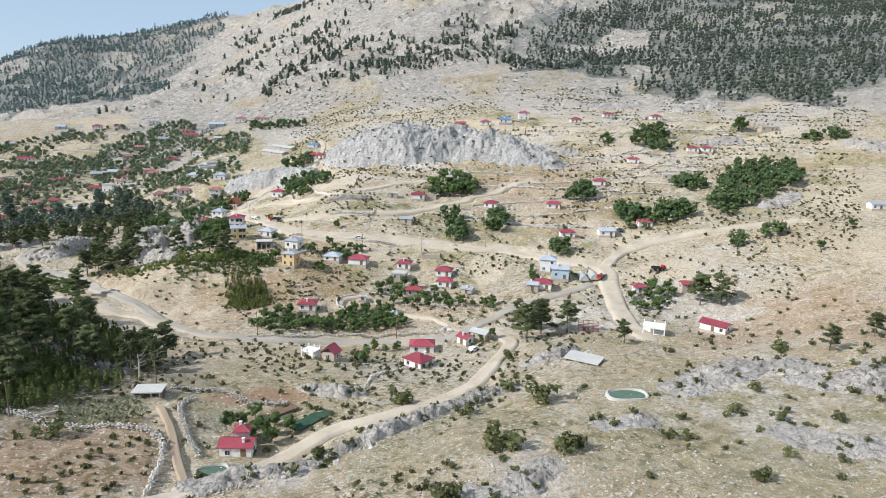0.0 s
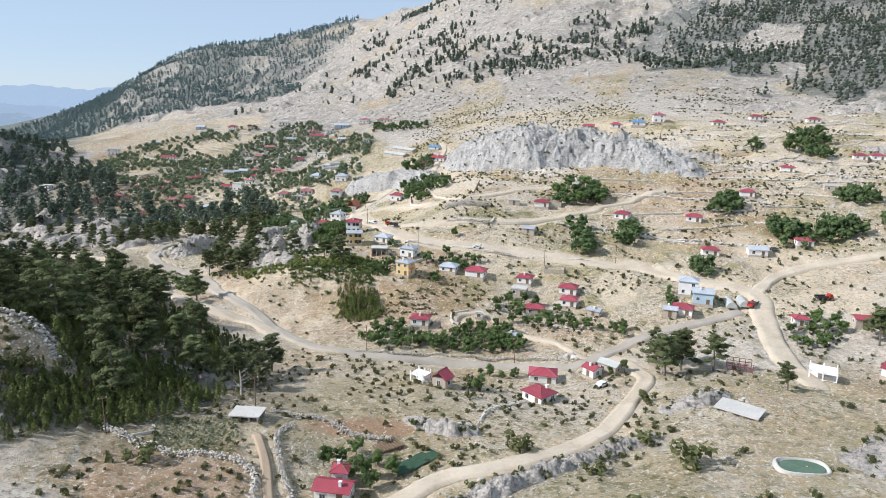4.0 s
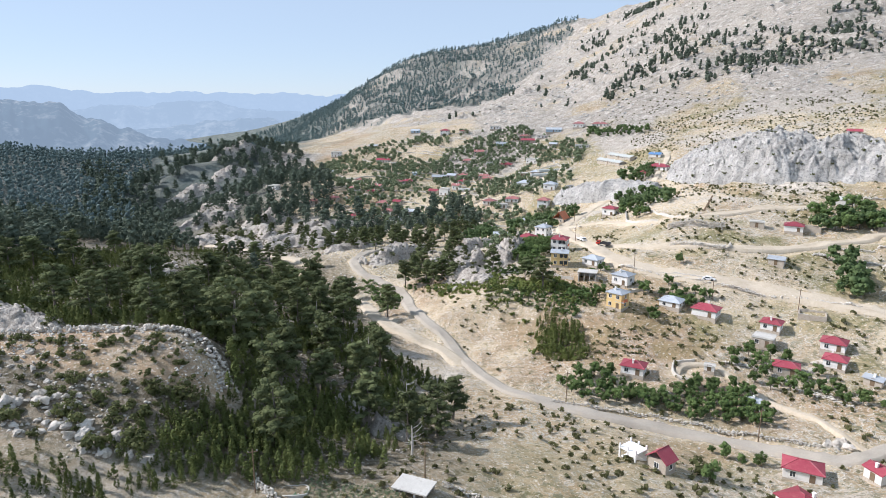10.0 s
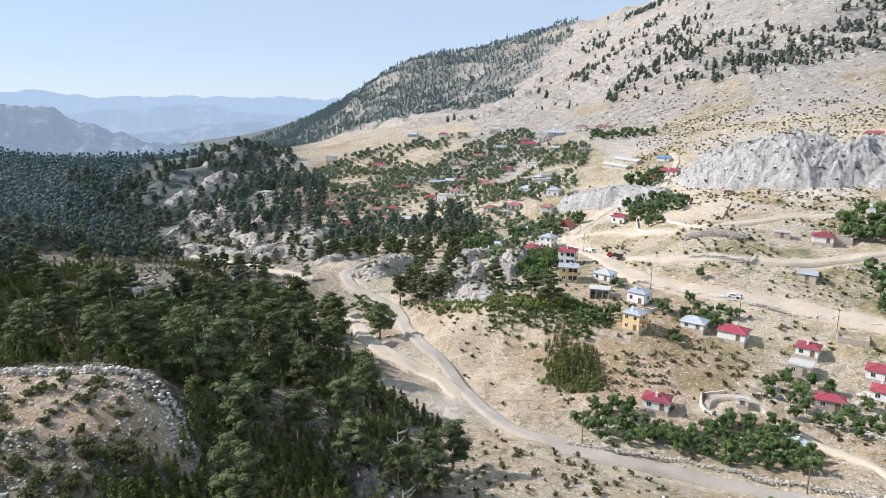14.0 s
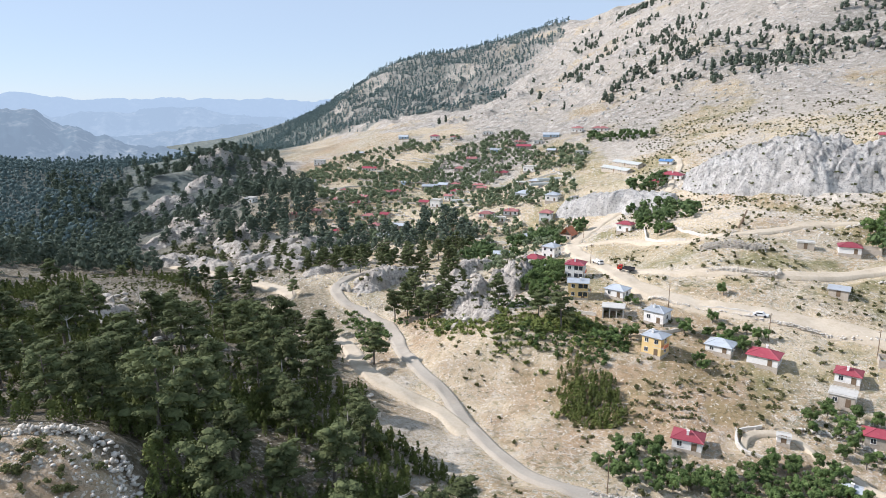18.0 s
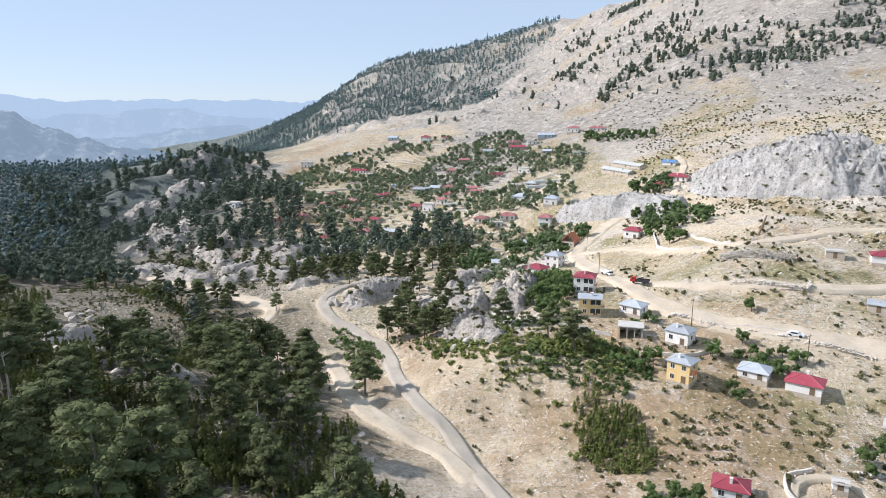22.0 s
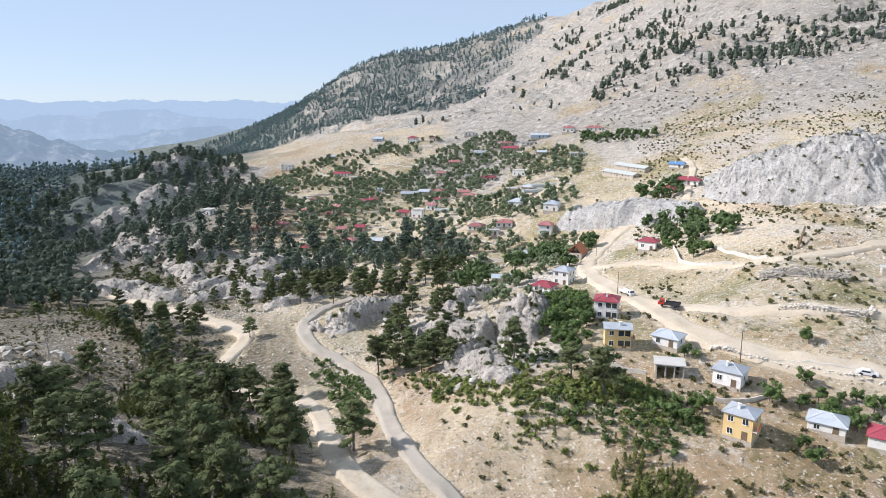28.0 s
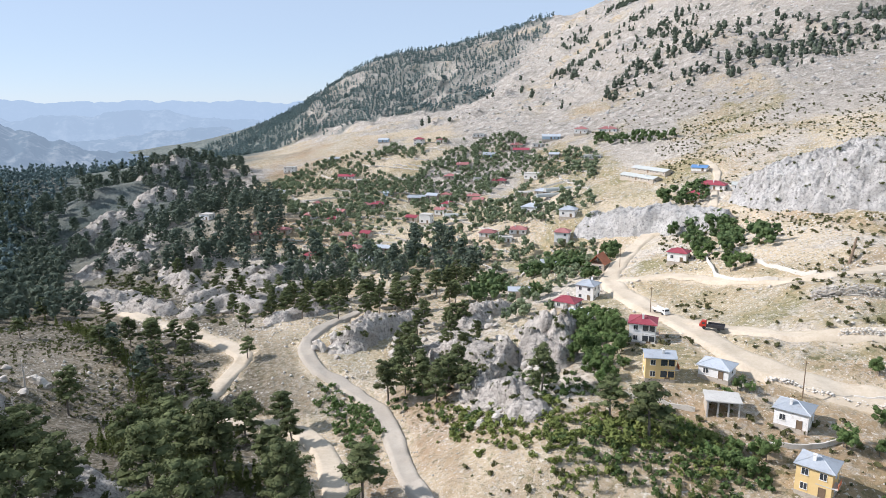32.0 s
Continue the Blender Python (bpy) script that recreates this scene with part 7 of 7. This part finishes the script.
# ---- yards, ponds, poles and vehicles ----
def slab_shed(x, y, w, d, tall, facing, label, columns=True):
    top = new("concrete_shed")
    z = height(x, y)
    top.matrix_world = pose(x, y, z, 0, 0, 180 - facing)
    part("roof", boxes((-w / 2, w / 2, -d / 2, d / 2, tall, tall + 0.25)), M["concrete"], top, "pale concrete roof slab")
    part("wall", boxes((-w / 2 + 0.3, w / 2 - 0.3, d / 2 - 0.55, d / 2 - 0.3, -1.5, tall), (-w / 2 + 0.3, -w / 2 + 0.55, -d / 2 + 0.6, d / 2 - 0.55, -1.5, tall)), M["stone_wall"], top)
    for k in range(4):
        px = -w / 2 + 0.5 + k * (w - 1.0) / 3
        part("column", boxes((px - 0.16, px + 0.16, -d / 2 + 0.3, -d / 2 + 0.62, -1.5, tall)), M["concrete"], top)
    return tagged(top, label, "shed")


slab_shed(6.0, 152.5, 6.6, 4.6, 1.3, 200, "low shed under a pale concrete slab beside the path")
slab_shed(57.0, 291.0, 7.0, 5.4, 2.7, 195, "open concrete shelter on columns beside the pines")
slab_shed(112.5, 134.5, 9.5, 6.5, 0.9, 235, "broad pale concrete slab over a low cistern")


def pond(x, y, rx, ry, turn, label):
    """A lined basin: a ring of pale lining round green water."""
    top = new("pond")
    top.matrix_world = pose(x, y, height(x, y) + 0.15, 0, 0, turn)
    bm = bmesh.new()
    n, rings = 28, []
    for s, z in ((1.16, -0.6), (1.12, 0.22), (1.04, 0.26), (0.96, -0.25), (0.85, -0.5)):
        rings.append([bm.verts.new((rx * s * (abs(math.cos(a)) ** 0.7) * math.copysign(1, math.cos(a)), ry * s * (abs(math.sin(a)) ** 0.7) * math.copysign(1, math.sin(a)), z + 0.06 * math.sin(3 * a))) for a in (2 * math.pi * k / n for k in range(n))])
    for p, q in zip(rings, rings[1:]):
        for k in range(n):
            bm.faces.new((p[k], p[(k + 1) % n], q[(k + 1) % n], q[k]))
    bmesh.ops.recalc_face_normals(bm, faces=bm.faces)
    part("lining", bm, M["concrete"], top, "pale worn lining")
    bm = bmesh.new()
    bmesh.ops.create_circle(bm, cap_ends=True, radius=1.0, segments=28)
    bmesh.ops.transform(bm, verts=bm.verts, matrix=Matrix.Diagonal((rx * 0.98, ry * 0.98, 1, 1)))
    w = part("water", bm, M["water"], top, "still green water")
    w.location = (0, 0, -0.1)
    return tagged(top, label, "pond")


pond(-14, 150, 2.2, 1.5, 10, "small lined pond with green water")
pond(15.5, 120.5, 2.8, 1.8, 0, "small pale lined pond beside the red roofed house")
pond(104, 107.5, 4.2, 2.6, -20, "pale lined basin half full of green water")


def utility_pole(x, y, tall=8.0):
    top = new("utility_pole")
    top.matrix_world = pose(x, y, height(x, y), 0, 0, 20)
    v, f = limb_mesh([[((0, 0, -0.5), 0.13), ((0, 0, tall), 0.08)]], 8)
    part("pole", (v, [], f), M["wood"], top)
    part("crossarm", boxes((-0.8, 0.8, -0.05, 0.05, tall - 0.6, tall - 0.5)), M["wood"], top)
    for k in (-0.7, 0.0, 0.7):
        part("insulator", boxes((k - 0.05, k + 0.05, -0.05, 0.05, tall - 0.5, tall - 0.3)), M["white_paint"], top)
    return tagged(top, "weathered wooden utility pole", "pole", "utility poles")


for x, y in ((7.6, 156), (-20, 148), (84, 200), (40, 214), (74, 292), (61, 352), (96, 272), (120, 262), (150, 258), (70, 420)):
    utility_pole(x, y)


def concrete_frame(x, y, w, d, levels, facing, label):
    top = new("unfinished_building")
    top.matrix_world = pose(x, y, height(x, y), 0, 0, 180 - facing)
    for k in range(levels + 1):
        part("floor_slab", boxes((-w / 2, w / 2, -d / 2, d / 2, k * 2.6 - 0.1, k * 2.6 + 0.12)), M["white_wall"], top)
    for sx in (-1, 0, 1):
        for sy in (-1, 1):
            px, py = sx * (w / 2 - 0.2), sy * (d / 2 - 0.2)
            part("column", boxes((px - .15, px + .15, py - .15, py + .15, -1.2, levels * 2.6 + 0.9)), M["white_wall"], top)
    part("wall", boxes((-w / 2 + .35, w / 2 - .35, d / 2 - .3, d / 2 - .1, -1.2, levels * 2.6 - 0.1)), M["white_wall"], top)
    return tagged(top, label, "building")


concrete_frame(49.6, 180.5, 4.4, 4.0, 1, 230, "small unfinished pale block frame beside a stone house")
concrete_frame(158, 157, 7.0, 6.4, 1, 225, "unfinished white block building without roof")


def greenhouse(x, y, length, facing):
    top = new("greenhouse")
    top.matrix_world = pose(x, y, height(x, y) + 0.1, 0, 0, 180 - facing)
    bm = bmesh.new()
    rows = []
    for j in range(13):
        py = -length / 2 + length * j / 12
        rows.append([bm.verts.new((1.7 * math.cos(a), py, 2.1 * math.sin(a) - 0.2)) for a in (math.pi * k / 10 for k in range(11))])
    for p, q in zip(rows, rows[1:]):
        for k in range(10):
            bm.faces.new((p[k], p[k + 1], q[k + 1], q[k]))
    bm.faces.new(rows[0][::-1]), bm.faces.new(rows[-1])
    part("film", bm, M["plastic"], top, "milky plastic film")
    for j in range(0, 13, 3):
        py = -length / 2 + length * j / 12
        v, f = limb_mesh([[((1.74 * math.cos(a), py, 2.14 * math.sin(a) - 0.2), 0.04) for a in (math.pi * k / 10 for k in range(11))]], 4)
        part("hoop", (v, [], f), M["grey_roof"], top, "metal hoop")
    return tagged(top, "tunnel greenhouse under milky plastic film", "greenhouse", "greenhouses")


greenhouse(168.5, 210, 8, 205), greenhouse(172.5, 208.5, 8, 205)
greenhouse(8, 570, 14, 270), greenhouse(66, 560, 22, 250), greenhouse(72, 566, 22, 250)


def vehicle(x, y, facing, paint, label, truck=False, lift=0.3):
    top = new("truck" if truck else "car")
    top.matrix_world = pose(x, y, height(x, y) + lift, 0, 0, 180 - facing)
    length = 6.0 if truck else 4.2
    if truck:
        part("cab", boxes((-0.9, 0.9, -length / 2, -length / 2 + 0.5, 0.5, 1.25), (-0.9, 0.9, -length / 2 + 0.4, -length / 2 + 1.6, 0.5, 1.9), (-0.8, 0.8, -length / 2 + 0.5, -length / 2 + 1.5, 1.9, 2.02)), M[paint], top)
        part("bed", boxes((-1.05, 1.05, -length / 2 + 1.9, length / 2, 0.75, 1.0), (-1.05, -0.97, -length / 2 + 1.9, length / 2, 1.0, 1.5), (0.97, 1.05, -length / 2 + 1.9, length / 2, 1.0, 1.5)), M["dark_paint" if paint == "red_paint" else "white_paint"], top, "open load bed")
        part("windscreen", boxes((-0.78, 0.78, -length / 2 + 0.37, -length / 2 + 0.41, 1.3, 1.82)), M["glass"], top)
        for sx in (-1, 1):
            part("side_window", boxes((sx * 0.9 - 0.02, sx * 0.9 + 0.02, -length / 2 + 0.6, -length / 2 + 1.3, 1.3, 1.78)), M["glass"], top)
        part("chassis", boxes((-0.5, 0.5, -length / 2 + 0.2, length / 2 - 0.1, 0.45, 0.75)), M["dark_paint"], top)
    else:
        bm = bmesh.new()
        profile = [(-2.1, 0.35), (-2.1, 0.75), (-1.2, 0.9), (-0.6, 1.42), (1.0, 1.45), (1.7, 0.95), (2.1, 0.9), (2.1, 0.35)]
        a, b = [bm.verts.new((-0.85, p, q)) for p, q in profile], [bm.verts.new((0.85, p, q)) for p, q in profile]
        bm.faces.new(a), bm.faces.new(b[::-1])
        for k in range(8):
            bm.faces.new((a[k], b[k], b[(k + 1) % 8], a[(k + 1) % 8]))
        bmesh.ops.recalc_face_normals(bm, faces=bm.faces)
        part("body", bm, M[paint], top)
        for sx in (-1, 1):
            part("side_window", boxes((sx * 0.86 - 0.02, sx * 0.86 + 0.02, -0.55, 1.15, 0.98, 1.34)), M["glass"], top)
    for px in (-0.85, 0.85):
        for py in (-length * 0.3, length * 0.3):
            bm = bmesh.new()
            bmesh.ops.create_cone(bm, cap_ends=True, segments=14, radius1=0.42, radius2=0.42, depth=0.24)
            w = part("wheel", bm, M["rubber"], top)
            w.matrix_local = Matrix.Translation((px, py, 0.38)) @ pose(0, 0, 0, 0, 90, 0)
    return tagged(top, label, "truck" if truck else "car")


vehicle(174, 205, 240, "red_paint", "small red truck on the dirt road", True)
vehicle(200, 201, 100, "red_paint", "parked red truck on bare ground", True)
vehicle(96.5, 168, 250, "white_paint", "white car parked beside a red roofed house")
vehicle(69, 327, 300, "red_paint", "red and white truck on the dirt road", True)
vehicle(63.5, 350, 160, "white_paint", "white truck on the dirt road", True)
vehicle(98, 282.5, 120, "white_paint", "white car on the dirt road")
vehicle(215, 244, 205, "dark_paint", "dark car parked beside the track")
vehicle(152, 212, 120, "dark_paint", "dark car beside the houses")


def tilled_bed(x, y, w, d, turn, rows, label):
    top = new("garden_bed")
    top.matrix_world = pose(x, y, height(x, y) + 0.1, 0, 0, turn)
    for k in range(rows):
        px = -w / 2 + (k + 0.5) * w / rows
        part("furrow", boxes((px - 0.22, px + 0.22, -d / 2, d / 2, -0.9, 0.16)), M["wood"], top)
    return tagged(top, label, "garden bed")


tilled_bed(33.5, 142.5, 6.0, 4.5, 20, 9, "small tilled garden bed with dark furrows")


def dead_tree(x, y, tall):
    r = random.Random(int(x * 10))
    lines = [[((0, 0, -0.5), 0.3), ((0.2, 0.1, tall * 0.5), 0.22), ((0.1, -0.2, tall), 0.08)]]
    for k in range(9):
        u, a = r.uniform(0.35, 0.95), r.uniform(0, 6.28)
        q = r.uniform(1.2, 2.6)
        lines.append([((0.15, 0, tall * u), 0.08), ((math.cos(a) * q * .6, math.sin(a) * q * .6, tall * u + .3), 0.05), ((math.cos(a) * q, math.sin(a) * q, tall * u + 1.0), 0.02)])
    v, f = limb_mesh(lines, 5)
    top = new("dead_tree")
    top.matrix_world = pose(x, y, height(x, y))
    part("trunk", (v, [], f), M["dead_wood"], top)
    return tagged(top, "bleached dead pine with bare limbs", "tree")


for x, y, t in ((4, 168, 7), (1, 186, 11), (-60, 250, 11), (-78, 232, 12), (-50, 222, 10), (-112, 330, 8), (-30, 232, 10), (-95, 300, 9), (-12, 214, 11)):
    dead_tree(x, y, t)


def net_plot(x, y, w, d, turn):
    top = new("shade_net")
    top.matrix_world = pose(x, y, height(x, y), 0, 0, turn)
    bm = bmesh.new()
    g = [[bm.verts.new((-w / 2 + w * i / 8, -d / 2 + d * j / 5, 0.5 + 0.12 * math.sin(i * 1.7 + j))) for i in range(9)] for j in range(6)]
    for j in range(5):
        for i in range(8):
            bm.faces.new((g[j][i], g[j][i + 1], g[j + 1][i + 1], g[j + 1][i]))
    part("net", bm, M["green_net"], top, "dark green netting")
    for i in (-1, 0, 1):
        for j in (-1, 1):
            part("stake", boxes((i * w / 2 - .04, i * w / 2 + .04, j * d / 2 - .04, j * d / 2 + .04, -0.8, 0.6)), M["wood"], top)
    return tagged(top, "dark green shade net over a garden strip", "net")


net_plot(38, 134.5, 11, 3.6, 30)


def steel_frame(x, y, w, d, facing):
    top = new("red_steel_frame")
    top.matrix_world = pose(x, y, height(x, y), 0, 0, 180 - facing)
    for i in range(5):
        for s in (-1, 1):
            px = -w / 2 + w * i / 4
            part("post", boxes((px - .07, px + .07, s * d / 2 - .07, s * d / 2 + .07, -0.6, 3.0)), M["red_roof"], top)
    for z in (1.0, 2.0, 3.0):
        for s in (-1, 1):
            part("beam", boxes((-w / 2, w / 2, s * d / 2 - .05, s * d / 2 + .05, z - .06, z + .06)), M["red_roof"], top)
    return tagged(top, "bare red painted steel frame", "frame")


steel_frame(139, 167, 6.5, 4.5, 215)


def tarp_shed(x, y, w, d, facing, label):
    top = new("tarp_shed")
    top.matrix_world = pose(x, y, height(x, y), 0, 0, 180 - facing)
    part("roof", roof_mesh(w + .4, d + .4, 2.2, 1.2, False), M["plastic"], top, "white tarpaulin roof")
    part("wall", boxes((-w / 2, w / 2, -d / 2, d / 2, -1.2, 2.2)), M["white_wall"], top)
    # the wall is uncut; a dark panel paints the doorway's shade
    part("opening", boxes((w * .1, w * .4, -d / 2 - .03, -d / 2 + .02, 0, 1.9)), M["glass"], top, "dark panel for the shade inside the doorway")
    return tagged(top, label, "shed")


tarp_shed(178, 352, 8, 5, 205, "white tarpaulin shed below the cliff")


def garden_wall(points, tall, thick, label):
    """A smooth rendered wall that follows the ground."""
    c = spline(points, 0.8)
    d = np.gradient(c, axis=0)
    d /= np.linalg.norm(d, axis=1)[:, None]
    s = np.stack([d[:, 1], -d[:, 0]], -1) * thick / 2
    z = ground(c[:, 0], c[:, 1])
    bm = bmesh.new()
    rows = [[bm.verts.new((*(c[k] + s[k] * q), z[k] + h)) for q, h in ((-1, -0.8), (-1, tall), (1, tall), (1, -0.8))] for k in range(len(c))]
    for p, q in zip(rows, rows[1:]):
        for k in range(4):
            bm.faces.new((p[k], p[(k + 1) % 4], q[(k + 1) % 4], q[k]))
    bm.faces.new(rows[0][::-1]), bm.faces.new(rows[-1])
    bmesh.ops.recalc_face_normals(bm, faces=bm.faces)
    return tagged(part("garden_wall", bm, M["render"]), label, "wall")


garden_wall([(91.5, 390), (89, 378), (88, 369.5), (91.8, 357), (97.5, 351.5)], 1.2, 0.35, "curved pale rendered garden wall under the cliff")
garden_wall([(98.5, 376), (100.5, 364), (102.4, 355), (106, 347)], 1.1, 0.35, "pale rendered terrace wall under the cliff")
garden_wall([(77, 225), (73, 227.5), (72, 230.5), (74, 235), (80, 237)], 0.5, 0.45, "pale wall round a sunken garden plot")
garden_wall([(84, 291), (92, 286.5), (100, 282.5)], 0.8, 0.3, "low pale wall along the dirt road")
garden_wall([(52, 292), (44, 296), (36, 300)], 1.0, 0.3, "pale rendered wall between pines and houses")
garden_wall([(60, 279), (68, 277), (77, 279)], 0.9, 0.3, "pale yard wall in front of the white house")
garden_wall([(20, 470), (40, 462), (58, 466)], 1.2, 0.4, "long pale yard wall in the village")
garden_wall([(-20, 560), (0, 552), (16, 556)], 1.2, 0.4, "long pale yard wall in the village")
garden_wall([(-60, 530), (-40, 536), (-24, 530)], 1.0, 0.4, "pale yard wall in the village")
garden_wall([(-110, 640), (-80, 648), (-50, 640)], 1.2, 0.5, "pale terrace wall in the village")
garden_wall([(-40, 690), (0, 684), (40, 676)], 1.2, 0.5, "pale terrace wall in the village")
garden_wall([(30, 600), (56, 590), (80, 584)], 1.4, 0.5, "pale terrace wall in the village")
house(112, 540, 34, 6.5, 0.7, "pg", "s", 249, "long low shed under a pale sheet roof", 210)
house(121, 548, 34, 6.5, 0.7, "pg", "s", 249, "long low shed under a pale sheet roof", 211)
house(141.3, 478, 8, 6, 1, "pg", "w", 205, "small white house with a pale roof beside the track", 212)
house(139, 523, 9, 6, 0.8, "bg", "w", 215, "low house with a blue sheet roof", 213)
house(82.4, 231.2, 3.0, 2.4, 0.6, "f", "w", 205, "small white pump house with a flat roof", 214)
house(122.5, 222.0, 5, 3.6, 0.7, "zg", "s", 230, "small shed with a grey sheet roof among trees", 215)


def ruin(x, y, w, d, facing):
    top = new("roofless_ruin")
    top.matrix_world = pose(x, y, height(x, y), 0, 0, 180 - facing)
    for name, row in (("front_wall", (-w / 2, w / 2, -d / 2, -d / 2 + .35, -1, 0.9)), ("back_wall", (-w / 2, w / 2, d / 2 - .35, d / 2, -1, 1.3)), ("side_wall", (-w / 2, -w / 2 + .35, -d / 2 + .36, d / 2 - .36, -1, 1.1)), ("side_wall", (w / 2 - .35, w / 2, -d / 2 + .36, d / 2 - .36, -1, 1.0))):
        part(name, boxes(row), M["stone_wall"], top)
    part("floor", boxes((-w / 2 + .36, w / 2 - .36, -d / 2 + .36, d / 2 - .36, -0.8, 0.12)), M["concrete"], top)
    return tagged(top, "low stone foundation walls of a roofless house", "ruin")


ruin(123.1, 259.1, 8.0, 5.0, 205)
ruin(150, 320, 6.0, 4.5, 205)


def loading_boom(x0, y0, x1, y1):
    top = new("loading_boom")
    a, b = Vector((x0, y0, height(x0, y0))), Vector((x1, y1, height(x1, y1) + 4.0))
    v, f = limb_mesh([[(tuple(a), 0.4), (tuple(a.lerp(b, 0.5)), 0.36), (tuple(b), 0.3)]], 8)
    part("beam", (v, [], f), M["wood"], top)
    part("prop", boxes((a.lerp(b, .6).x - .15, a.lerp(b, .6).x + .15, a.lerp(b, .6).y - .15, a.lerp(b, .6).y + .15, height(a.lerp(b, .6).x, a.lerp(b, .6).y) - .5, a.lerp(b, .6).z)), M["wood"], top)
    return tagged(top, "long weathered beam leaning on the quarry slope", "beam")


loading_boom(116.8, 350, 122.5, 357)
